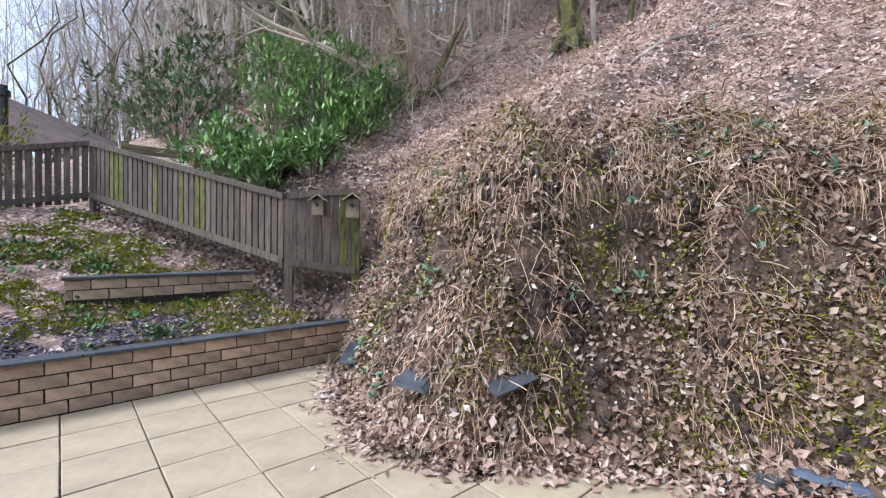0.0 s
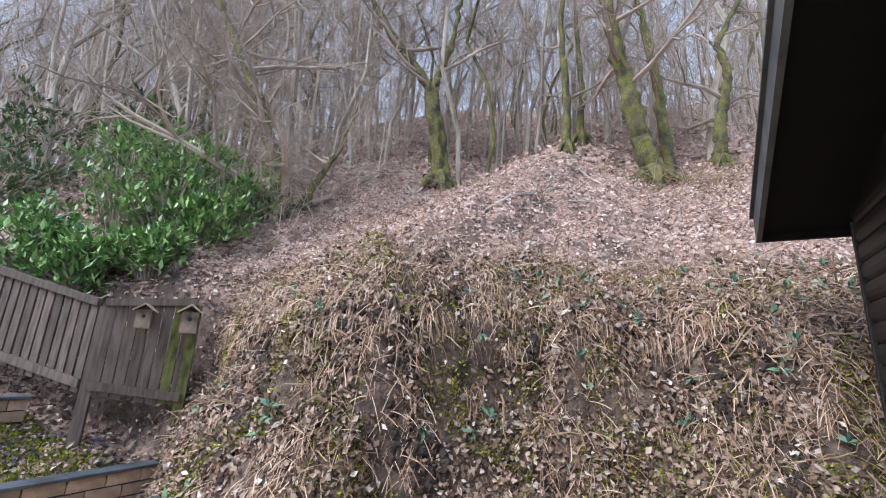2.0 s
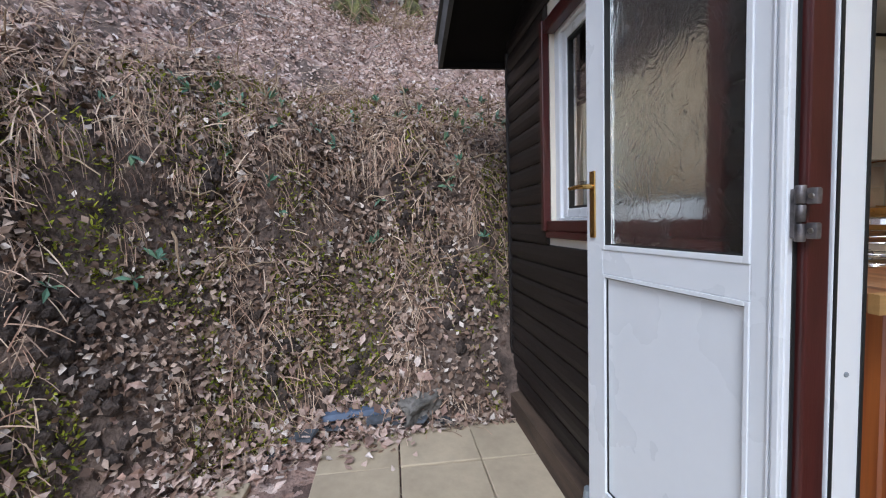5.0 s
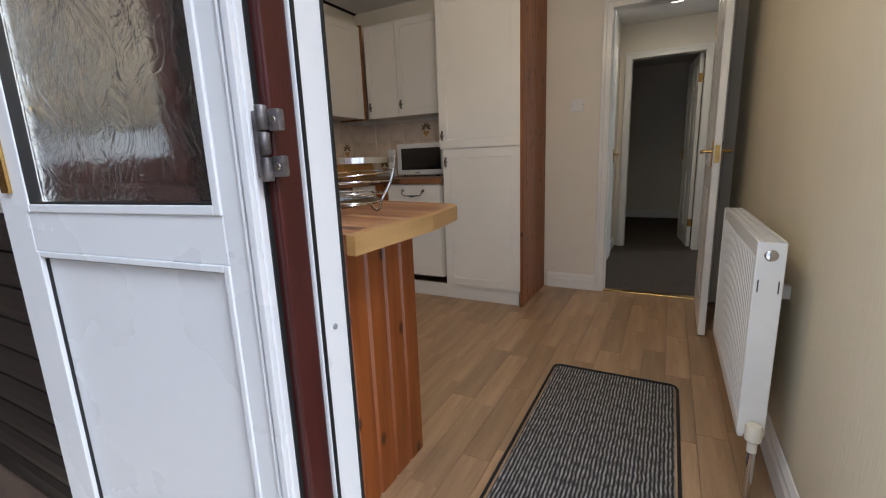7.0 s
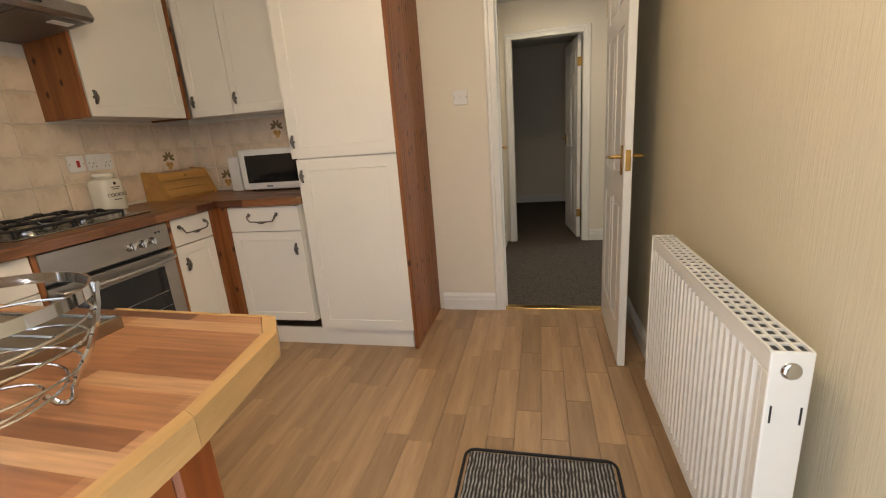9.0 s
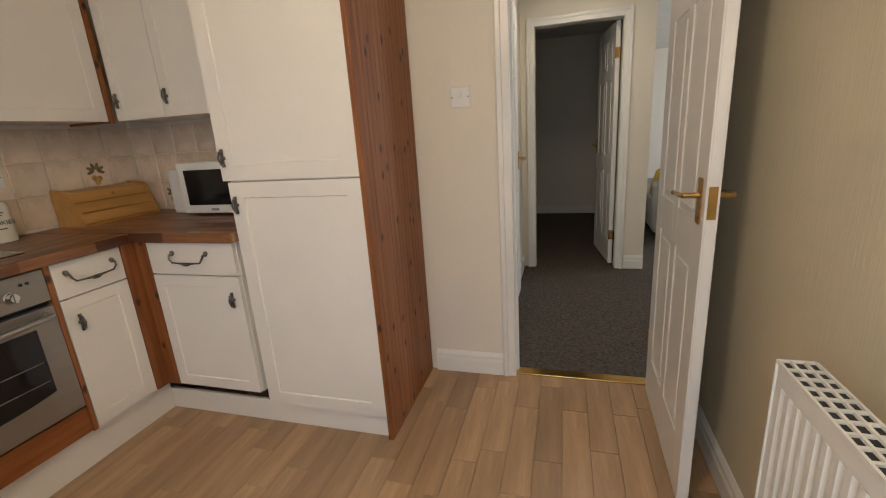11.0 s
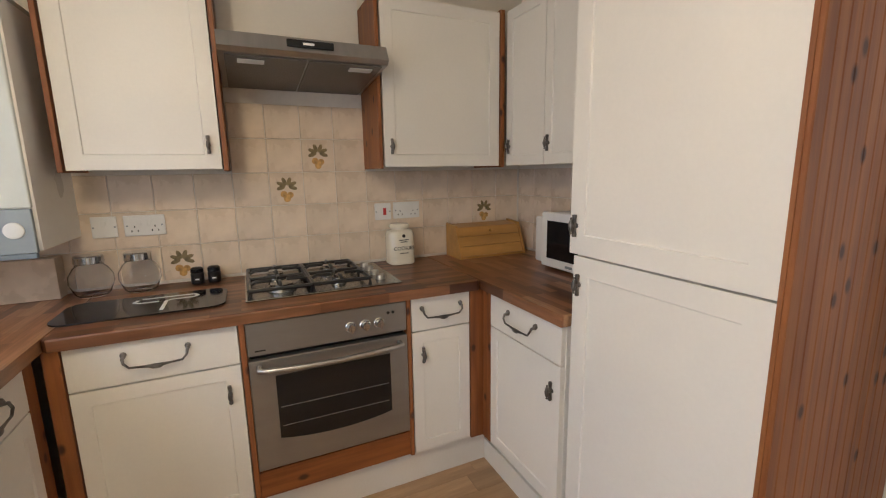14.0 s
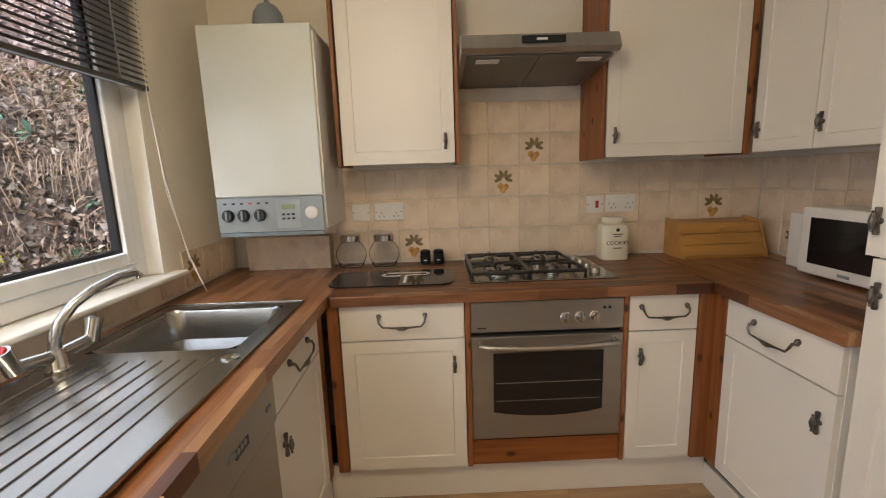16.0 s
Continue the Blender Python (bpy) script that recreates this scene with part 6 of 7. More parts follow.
LITTER = islands("dry_beech_leaves", [(0.16, 0.105, 0.085), (0.33, 0.22, 0.175), (0.46, 0.335, 0.275), (0.56, 0.44, 0.38), (0.38, 0.245, 0.185), (0.70, 0.62, 0.56)], 0.75)
# wider range than LITTER, with more very dark tones
FACE_LITTER = islands("mixed_brown_leaves", [(0.035, 0.024, 0.018), (0.12, 0.077, 0.056), (0.30, 0.21, 0.155), (0.18, 0.115, 0.08), (0.50, 0.385, 0.305), (0.09, 0.06, 0.043), (0.72, 0.63, 0.55)], 0.75)
STRAW = islands("dead_bracken_straw", [(0.20, 0.125, 0.085), (0.46, 0.32, 0.22), (0.68, 0.54, 0.39), (0.36, 0.21, 0.14), (0.54, 0.40, 0.29), (0.12, 0.075, 0.055)], 0.8)
MOSS = islands("green_moss", [(0.09, 0.12, 0.012), (0.21, 0.23, 0.022), (0.33, 0.34, 0.035), (0.15, 0.15, 0.02)], 0.95)
EVERGREEN = islands("glossy_laurel_leaves", [(0.05, 0.12, 0.035), (0.14, 0.26, 0.07), (0.23, 0.39, 0.11), (0.36, 0.50, 0.19), (0.09, 0.19, 0.09)], 0.35, 0.5)
DULLGREEN = islands("dull_evergreen_leaves", [(0.06, 0.10, 0.05), (0.11, 0.17, 0.08), (0.17, 0.24, 0.13)], 0.6, 0.3)
BLUEGREEN = islands("rhododendron_leaves", [(0.06, 0.14, 0.08), (0.13, 0.24, 0.16), (0.20, 0.32, 0.17)], 0.4, 0.5)
WEED = islands("weed_leaves", [(0.05, 0.11, 0.03), (0.10, 0.19, 0.06), (0.14, 0.22, 0.09)], 0.6)
ROOT = islands("pale_roots", [(0.34, 0.25, 0.16), (0.24, 0.16, 0.10), (0.42, 0.33, 0.22)], 0.85)
CHIPS = islands("plum_slate_chips", [(0.06, 0.05, 0.065), (0.13, 0.11, 0.14), (0.20, 0.18, 0.21)], 0.7)
BARK = material("mossy_bark", (0.16, 0.155, 0.045), 0.95, var=0.6, scale=7, bump=1.0, fine=34, stretch=(1, 1, 0.6), second=(0.05, 0.043, 0.034), depth=0.03)
GREYBARK = material("grey_bark", (0.44, 0.40, 0.34), 0.95, var=0.3, scale=3.0, bump=0.8, fine=26, stretch=(1, 1, 0.3), second=(0.17, 0.145, 0.11), depth=0.02, rnd=0.3)
TWIG = material("bare_twigs", (0.43, 0.355, 0.29), 0.95, var=0.25, scale=2, bump=0, rnd=0.3)
ROCK = material("grey_bank_rock", (0.20, 0.185, 0.165), 0.9, var=0.4, scale=9, bump=0.8, fine=30, second=(0.07, 0.065, 0.055), depth=0.02)
rg = np.random.default_rng(4)


def normal_at(x, y, e=0.04):
    z = ground_z(x, y)
    v = Vector((z - ground_z(x + e, y), z - ground_z(x, y + e), e))
    return z, v.normalized()


def stuff(name, vs_, fs_, mat, label, category):
    me = bpy.data.meshes.new(name)
    me.from_pydata(vs_, [], fs_)
    me.materials.append(mat)
    return tagged(new(name, me), label, category, "", "stuff")


def blade(vs_, fs_, p, along, up, length, width, curl):
    """A small pointed leaf, folded along its middle and curled."""
    side = along.cross(up)
    if side.length < 1e-6:
        return
    side.normalize()
    i = len(vs_)
    q1, q2 = p + along * length * 0.5 + up * curl * 0.6, p + along * length + up * curl * 0.2
    vs_ += [p, q1 + side * width * 0.5 + up * curl * 0.5, q2, q1 - side * width * 0.5 + up * curl * 0.5, q1]
    fs_ += [(i, i + 4, i + 1), (i + 1, i + 4, i + 2), (i + 2, i + 4, i + 3), (i + 3, i + 4, i)]


arc_d = np.linspace(-0.12, 1.3, 90)
arc_s = np.concatenate([[0], np.cumsum(np.hypot(np.diff(arc_d), np.diff([bank(max(0, q)) for q in arc_d])))])


def face_spot(y0=-5.5, y1=0.9):
    y = rg.uniform(y0, y1)
    d = float(np.interp(rg.uniform(0, arc_s[-1]), arc_s, arc_d))
    return foot(y) - d, y, d


def bare_rock(x, y):
    """The outcrop beside the lodge corner, which the litter leaves clear."""
    return -0.80 < y < 0.05 and 0.08 < foot(y) - x < 0.36


def leaves(count, spot, size, mat, name, label, flat=0.5, lift=0.006):
    vs_, fs_ = [], []
    for _ in range(count):
        x, y = spot()[:2]
        if (x > -0.2 and y > -0.26) or (bare_rock(x, y) and rg.random() < 0.6):
            continue
        z, nrm = normal_at(x, y)
        if y > -5.35 and foot(y) - x < 0.05:
            z, nrm = max(z, -0.249), Vector((0, 0, 1))
        up = (nrm + Vector(rg.normal(0, flat, 3))).normalized()
        along = Vector(rg.normal(0, 1, 3))
        along = (along - up * along.dot(up)).normalized()
        s = rg.uniform(*size)
        blade(vs_, fs_, Vector((x, y, z)) + nrm * (lift + rg.uniform(0, 0.02)), along, up, s, s * rg.uniform(0.45, 0.75), s * rg.uniform(-0.25, 0.35))
    return stuff(name, vs_, fs_, mat, label, "leaves")


def slope_spot():
    y = rg.uniform(-9.5, 1.5)
    return foot(y) - rg.uniform(0.9, 6.0), y


def far_spot():
    y = rg.uniform(-24, 6)
    return foot(y) - rg.uniform(5, 22), y


def garden_spot():
    y = rg.uniform(-8.9, -5.5)
    return rg.uniform(foot(y) + 0.1, 4.6), y


def edge_spot():
    y = rg.uniform(-5.2, -0.9)
    return foot(y) + abs(rg.normal(0, 0.16)) - 0.1, y


def patchy_spot():
    while True:
        x, y, d = face_spot()
        if noise.noise(Vector((x * 2.1, y * 2.1, d * 3.0 + 5))) > -0.12 or rg.random() < 0.25:
            return x, y


def foot_spot():
    y = rg.uniform(-5.0, -0.5)
    return foot(y) - abs(rg.normal(0, 0.22)) + 0.1, y


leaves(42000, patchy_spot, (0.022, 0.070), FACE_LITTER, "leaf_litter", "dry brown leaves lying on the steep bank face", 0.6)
leaves(62000, slope_spot, (0.024, 0.066), LITTER, "leaf_litter", "carpet of dry pinkish leaves on the woodland slope", 0.4)


def wood_edge_spot():
    y = rg.uniform(-17, -9.0)
    return foot(y) - rg.uniform(2.2, 8.0), y


leaves(20000, wood_edge_spot, (0.05, 0.13), LITTER, "leaf_litter", "dry leaves under the trees at the wood edge", 0.4)
leaves(26000, far_spot, (0.09, 0.19), LITTER, "leaf_litter", "dry leaves on the far woodland slope", 0.35)
leaves(4200, garden_spot, (0.03, 0.07), LITTER, "leaf_litter", "scattered dry leaves in the garden beds", 0.5)
leaves(620, foot_spot, (0.05, 0.095), LITTER, "leaf_litter", "large pale curled leaves at the foot of the bank", 0.6, 0.012)
leaves(3200, edge_spot, (0.03, 0.085), LITTER, "leaf_litter", "dry leaves drifted along the patio edge", 0.35)



def fence_foot_spot():
    y = rg.uniform(-9.0, -5.3)
    return foot(y) - rg.uniform(-0.3, 1.1), y


leaves(5500, fence_foot_spot, (0.03, 0.08), FACE_LITTER, "leaf_litter", "dark and pale brown leaves drifted round the fence foot", 0.5)

# dead bracken and grass hanging down the face
vs_, fs_ = [], []
for _ in range(25000):
    x, y, d = face_spot()
    if rg.random() < 0.35:
        d = rg.uniform(0.75, 1.5)
        x = foot(y) - d
    if bare_rock(x, y) or noise.noise(Vector((x * 1.1, y * 1.6, 3.3))) < -0.24 or (x > -0.25 and y > -0.3):
        continue
    z, nrm = normal_at(x, y)
    down = Vector((0, 0, -1)) - nrm * -nrm.z
    down = (down.normalized() if down.length > 0.05 else Vector((1, 0, 0))) + Vector(rg.normal(0, 0.85, 3))
    down.normalize()
    L, w = rg.uniform(0.05, 0.21), rg.uniform(0.0010, 0.0032)
    side = down.cross(nrm).normalized() * w
    i = len(vs_)
    p = Vector((x, y, z)) + nrm * 0.01
    for k, bow in enumerate((0.0, 0.022, 0.026, 0.010)):
        q = p + down * L * k / 3 + nrm * bow * (L / 0.25) * rg.uniform(0.5, 1.2) + Vector((0, 0, -0.03 * (k / 3) ** 2))
        vs_ += [q - side, q + side]
    fs_ += [(i, i + 1, i + 3, i + 2), (i + 2, i + 3, i + 5, i + 4), (i + 4, i + 5, i + 7, i + 6)]



def tuft(c, nrm, count, reach, spread):
    """Strands that spring out of one root and hang down in a skirt."""
    out = Vector((nrm.x, nrm.y, 0.25)).normalized()
    for _ in range(count):
        p = c + Vector((rg.normal(0, spread * 0.3), rg.normal(0, spread), rg.normal(0, 0.02)))
        d = (out * rg.uniform(0.3, 1.0) + Vector((0, rg.normal(0, 0.8), rg.uniform(-0.7, 0.5)))).normalized()
        L, w = reach * rg.uniform(0.45, 1.15), rg.uniform(0.0009, 0.0026)
        side = d.cross(Vector((0, 0, 1))).normalized() * w
        i = len(vs_)
        for k in range(5):
            q = p + d * L * (k / 4) * (1 - 0.45 * k / 4) + Vector((0, 0, -0.75 * L * (k / 4) ** 2))
            vs_.append(q - side)
            vs_.append(q + side)
        fs_.extend((i + 2 * k, i + 2 * k + 1, i + 2 * k + 3, i + 2 * k + 2) for k in range(4))


for _ in range(95):
    y = rg.uniform(-5.3, -0.75)
    x = foot(y) - rg.uniform(0.60, 1.0)
    z, nrm = normal_at(x, y)
    tuft(Vector((x, y, z + 0.01)), nrm, int(rg.integers(8, 40)), rg.uniform(0.10, 0.27), 0.08)
for _ in range(60):
    x, y, d = face_spot(-5.2, -0.6)
    if d < 0.1:
        continue
    z, nrm = normal_at(x, y)
    tuft(Vector((x, y, z + 0.01)), nrm, int(rg.integers(8, 26)), rg.uniform(0.08, 0.2), 0.045)
stuff("dead_bracken", vs_, fs_, STRAW, "tangled straw-coloured dead bracken hanging on the bank", "bracken")

# loose stalks on the slope
vs_, fs_ = [], []
for _ in range(11000):
    x, y = slope_spot()
    if foot(y) - x > 4:
        continue
    z, nrm = normal_at(x, y)
    a = Vector((rg.normal(), rg.normal(), 0.15)).normalized()
    side = a.cross(nrm).normalized() * rg.uniform(0.001, 0.003)
    L = rg.uniform(0.08, 0.4)
    i = len(vs_)
    p = Vector((x, y, z)) + nrm * 0.015
    for k in range(3):
        q = p + a * L * k / 2 + nrm * (0.02 if k == 1 else 0)
        vs_ += [q - side, q + side]
    fs_ += [(i, i + 1, i + 3, i + 2), (i + 2, i + 3, i + 5, i + 4)]
stuff("dead_stalks", vs_, fs_, STRAW, "loose dead stalks lying over the leaves", "stalks")

# moss
vs_, fs_ = [], []
for _ in range(60000):
    x, y, d = face_spot()
    if noise.noise(Vector((x * 2.3 + 7, y * 2.3, d * 2.0))) < 0.03 or (x > -0.25 and y > -0.3) or (bare_rock(x, y) and rg.random() < 0.8):
        continue
    z, nrm = normal_at(x, y)
    up = (nrm + Vector(rg.normal(0, 0.6, 3))).normalized()
    blade(vs_, fs_, Vector((x, y, z)) + nrm * 0.004, up, Vector(rg.normal(0, 1, 3)).normalized(), rg.uniform(0.02, 0.055), rg.uniform(0.008, 0.018), 0.003)
for _ in range(80000):
    x, y = garden_spot()
    if noise.noise(Vector((x * 1.3, y * 1.7, 1.0))) < -0.05:
        continue
    z, nrm = normal_at(x, y)
    up = (nrm + Vector(rg.normal(0, 0.7, 3))).normalized()
    blade(vs_, fs_, Vector((x, y, z)), up, Vector(rg.normal(0, 1, 3)).normalized(), rg.uniform(0.015, 0.05), rg.uniform(0.008, 0.02), 0.004)
stuff("moss", vs_, fs_, MOSS, "bright yellow-green moss on the bank and beds", "moss")

# slate chips in the lower bed
vs_, fs_ = [], []
for _ in range(3600):
    y = -5.52 - abs(rg.normal(0, 0.33))
    x = rg.uniform(1.0, 4.4)
    if y < -6.2 or noise.noise(Vector((x * 1.3, y * 1.7, 1.0))) > 0.15:
        continue
    z = ground_z(x, y)
    c, s, t = rg.uniform(0.008, 0.024), rg.uniform(0.006, 0.016), rg.uniform(0, 6.28)
    q = pose(x, y, z + 0.006, rg.uniform(-30, 30), rg.uniform(-30, 30), math.degrees(t))
    i = len(vs_)
    vs_ += [q @ Vector(v) for v in ((-c, -s, 0), (c, -s, 0), (c, s, 0), (-c, s, 0), (-c * 0.8, -s * 0.8, 0.008), (c * 0.8, -s * 0.8, 0.008), (c * 0.8, s * 0.8, 0.008), (-c * 0.8, s * 0.8, 0.008))]
    fs_ += [tuple(i + k for k in f) for f in ((4, 5, 6, 7), (0, 1, 5, 4), (1, 2, 6, 5), (2, 3, 7, 6), (3, 0, 4, 7))]
stuff("slate_chips", vs_, fs_, CHIPS, "plum and grey slate chippings in the garden bed", "gravel")

# weeds and small plants
vs_, fs_ = [], []
for _ in range(230):
    x, y = garden_spot()
    if noise.noise(Vector((x * 0.9 + 4, y * 0.9, 6.0))) < -0.05:
        continue
    z = ground_z(x, y)
    for k in range(rg.integers(10, 22)):
        a = rg.uniform(0, 6.28)
        out = Vector((math.cos(a), math.sin(a), rg.uniform(0.2, 1.3))).normalized()
        blade(vs_, fs_, Vector((x + rg.normal(0, 0.06), y + rg.normal(0, 0.06), z + rg.uniform(0, 0.05))), out, Vector((0, 0, 1)), rg.uniform(0.04, 0.085), rg.uniform(0.025, 0.045), 0.01)
stuff("weeds", vs_, fs_, WEED, "low green weeds growing in the garden beds", "weeds")
vs_, fs_ = [], []
for n_ in range(64):
    y = rg.uniform(-2.6, 0.0) if n_ < 44 else rg.uniform(-5, -2)
    d = rg.uniform(0.55, 1.35) if n_ < 44 else rg.uniform(0.1, 1.0)
    x = foot(y) - d
    if x > -0.3 and y > -0.35:
        continue
    z, nrm = normal_at(x, y)
    c = Vector((x, y, z)) + nrm * rg.uniform(0.03, 0.08)
    for k in range(rg.integers(4, 9)):
        a = (Vector(rg.normal(0, 1, 3)) + nrm * 0.9).normalized()
        L = rg.uniform(0.045, 0.10)
        blade(vs_, fs_, c, a, (nrm + Vector((0, 0, 0.5))).normalized(), L, L * 0.36, 0.008)
blade(vs_, fs_, Vector((-0.66, -1.70, 1.90)), Vector((0.2, 0, -1)).normalized(), Vector((1, -0.3, 0.3)).normalized(), 0.15, 0.06, 0.01)
stuff("bank_seedlings", vs_, fs_, BLUEGREEN, "small blue-green rhododendron shoots rooted in the bank", "plants")

# dark earth clods showing through under the rim
CLOD = material("dark_earth", (0.075, 0.055, 0.044), 1.0, var=0.4, scale=9, bump=1.0, fine=70, second=(0.03, 0.022, 0.018), depth=0.015)
bm = bmesh.new()
for _ in range(1900):
    y = rg.uniform(-4.9, -0.5)
    d = rg.uniform(0.42, 0.70) if rg.random() < 0.6 else rg.uniform(0.1, 0.6)
    x = foot(y) - d
    if noise.noise(Vector((x * 1.9, y * 1.9, 9.0))) < 0.02:
        continue
    z, nrm = normal_at(x, y)
    made = bmesh.ops.create_icosphere(bm, subdivisions=1, radius=rg.uniform(0.012, 0.05))["verts"]
    c = Vector((x, y, z)) + nrm * 0.005
    for v in made:
        v.co = c + v.co * (1 + 0.5 * noise.noise(v.co * 14 + c * 5)) * (1 + 0.25 * noise.noise(v.co * 40 + c))
me = mesh_of("earth_clods", bm, CLOD)
tagged(new("earth_clods", me), "dark crumbling earth clods showing under the bank rim", "earth", "", "stuff")

# exposed roots
bm = bmesh.new()
for _ in range(340):
    y = rg.uniform(-2.3, 0.2) if rg.random() < 0.75 else rg.uniform(-4.5, -1.5)
    d = rg.uniform(0.5, 1.5)
    x = foot(y) - d
    if x > -0.35 and y > -0.4:
        continue
    z, nrm = normal_at(x, y)
    p = Vector((x, y, z)) + nrm * 0.02
    dirn = (Vector((0.25, rg.normal(0, 0.9), rg.uniform(-1.0, 0.3)))).normalized()
    pts, r = [p], rg.uniform(0.0035, 0.0105)
    for k in range(6):
        dirn = (dirn + Vector(rg.normal(0, 0.42, 3))).normalized()
        p = p + dirn * rg.uniform(0.035, 0.085)
        g = ground_z(p.x, p.y)
        if p.z < g:
            p = Vector((p.x, p.y, g + 0.012))
        pts.append(p)
    tube(bm, pts, [r * (1 - 0.11 * k) for k in range(7)], 5)
me = mesh_of("exposed_roots", bm, ROOT)
tagged(new("exposed_roots", me), "tangle of pale exposed roots on the bank", "roots", "", "stuff")

# rocks and slates at the foot of the bank
rock_rng = random.Random(8)


def rock(name, x, y, z, sx, sy, sz, rot, mat, label, cat):
    bm = bmesh.new()
    bmesh.ops.create_icosphere(bm, subdivisions=4, radius=1.0)
    for v in bm.verts:
        q = v.co + Vector((x * 9, y * 7, z))
        k = 1 + 0.30 * noise.noise(q * 1.7) + 0.16 * noise.noise(q * 4.5) + 0.07 * noise.noise(q * 11.0)
        v.co = Vector((max(-0.72, min(0.72, v.co.x)) * k * sx * 1.3, max(-0.72, min(0.72, v.co.y)) * k * sy * 1.3, max(-0.6, min(0.6, v.co.z)) * k * sz * 1.4))
    bmesh.ops.transform(bm, matrix=pose(x, y, z, *rot), verts=bm.verts)
    return solo(name, bm, mat, label, cat)


rock("rock", -0.245, -0.50, 0.10, 0.12, 0.27, 0.27, (8, -22, 10), ROCK, "grey bedrock face showing in the bank foot", "rock")
rock("rock", -0.29, -0.20, 0.04, 0.12, 0.22, 0.24, (4, -25, -8), ROCK, "grey bedrock slab beside the lodge corner", "rock")
rock("rock", 0.02, -0.85, -0.16, 0.10, 0.16, 0.10, (10, 8, 30), ROCK, "small mossy stone at the bank foot", "rock")
for x, y, r in ((1.38, -3.32, 20), (1.10, -2.78, -15), (1.18, -4.45, 40)):
    z = max(ground_z(x, y), -0.25)
    bm = boxes((-0.15, 0.15, -0.11, 0.11, 0, 0.02))
    for v in bm.verts:
        v.co.x += rock_rng.uniform(-0.05, 0.05)
        v.co.y += rock_rng.uniform(-0.04, 0.04)
    bmesh.ops.transform(bm, matrix=pose(x, y, z + 0.05, -12, 16, r), verts=bm.verts)
    solo("slate_slab", bm, SLATE, "broken grey slate lying on the bank foot", "slate", "", "broken slates")
for k in range(7):
    y = -0.75 - k * 0.17
    x = foot(y) + 0.03
    bm = boxes((-0.05, 0.05, -0.10, 0.10, 0, 0.015))
    for v in bm.verts:
        v.co += Vector((rock_rng.uniform(-0.02, 0.02), rock_rng.uniform(-0.03, 0.03), 0))
    bmesh.ops.transform(bm, matrix=pose(x - 0.05, y, -0.235 + 0.02 * (k % 3), 6 * (k % 2), 8, rock_rng.uniform(-25, 25)), verts=bm.verts)
    solo("slate_slab", bm, SLATE, "thin grey slate stacked along the patio edge", "slate", "", "edging slates")
bm = bmesh.new()
prism(bm, [(-0.035, 0), (0.035, 0), (0.035, 0.006), (0.02, 0.035), (-0.03, 0.04)], "y", -0.22, 0.22)
bmesh.ops.transform(bm, matrix=pose(0.06, -1.27, -0.17, 0, 6, 8), verts=bm.verts)
solo("edging_strip", bm, material("blue_grey_plastic", (0.11, 0.15, 0.23), 0.5, 0, 0.15, 8, 0.2), "blue-grey plastic strip lying at the bank foot", "edging")


# laurels
def bush(x, y, rx, ry, h, seed, mat, label, rosettes=130, leaf=(0.11, 0.2)):
    r_ = np.random.default_rng(seed)
    z = ground_z(x, y)
    t = thing("laurel_bush", (x, y, z), label, "shrub", "evergreen shrubs")
    bm = bmesh.new()
    vs2, fs2 = [], []
    for k in range(rosettes):
        a, u = r_.uniform(0, 6.28), r_.uniform(0.15, 1) ** 0.6
        hh = r_.uniform(0.10, 1.0) * (r_.uniform(1.0, 1.35) if k % 9 == 0 else 1.0)
        w = math.sqrt(max(0.05, 1 - (hh - 0.35) ** 2 * 1.9)) * u * r_.uniform(0.6, 1.25)
        w *= 1 + 0.9 * noise.noise(Vector((math.cos(a) * 1.6 + seed, math.sin(a) * 1.6, hh * 2.6)))
        c = Vector((x + rx * w * math.cos(a), y + ry * w * math.sin(a), z + h * hh * r_.uniform(0.85, 1.1)))
        out = Vector((math.cos(a), math.sin(a), 0.7)).normalized()
        if k % 3 == 0:
            base = Vector((x + 0.12 * math.cos(a), y + 0.12 * math.sin(a), z - 0.05))
            tube(bm, [base, base.lerp(c, 0.5) + Vector((0, 0, 0.1)), c], [0.014, 0.009, 0.004], 5)
        for j in range(9):
            d = (out * 0.8 + Vector(r_.normal(0, 0.75, 3))).normalized()
            L = r_.uniform(*leaf)
            blade(vs2, fs2, c + Vector(r_.normal(0, 0.03, 3)), d, (Vector((0, 0, 1)) + out * 0.3).normalized(), L, L * 0.3, -0.012)
    part("stem", bm, TWIG, t)
    me = bpy.data.meshes.new("foliage")
    me.from_pydata(vs2, [], fs2)
    me.materials.append(mat)
    ob = new("foliage", me)
    ob.parent = t
    ob.matrix_parent_inverse = Matrix.Translation(t.location).inverted()
    return t


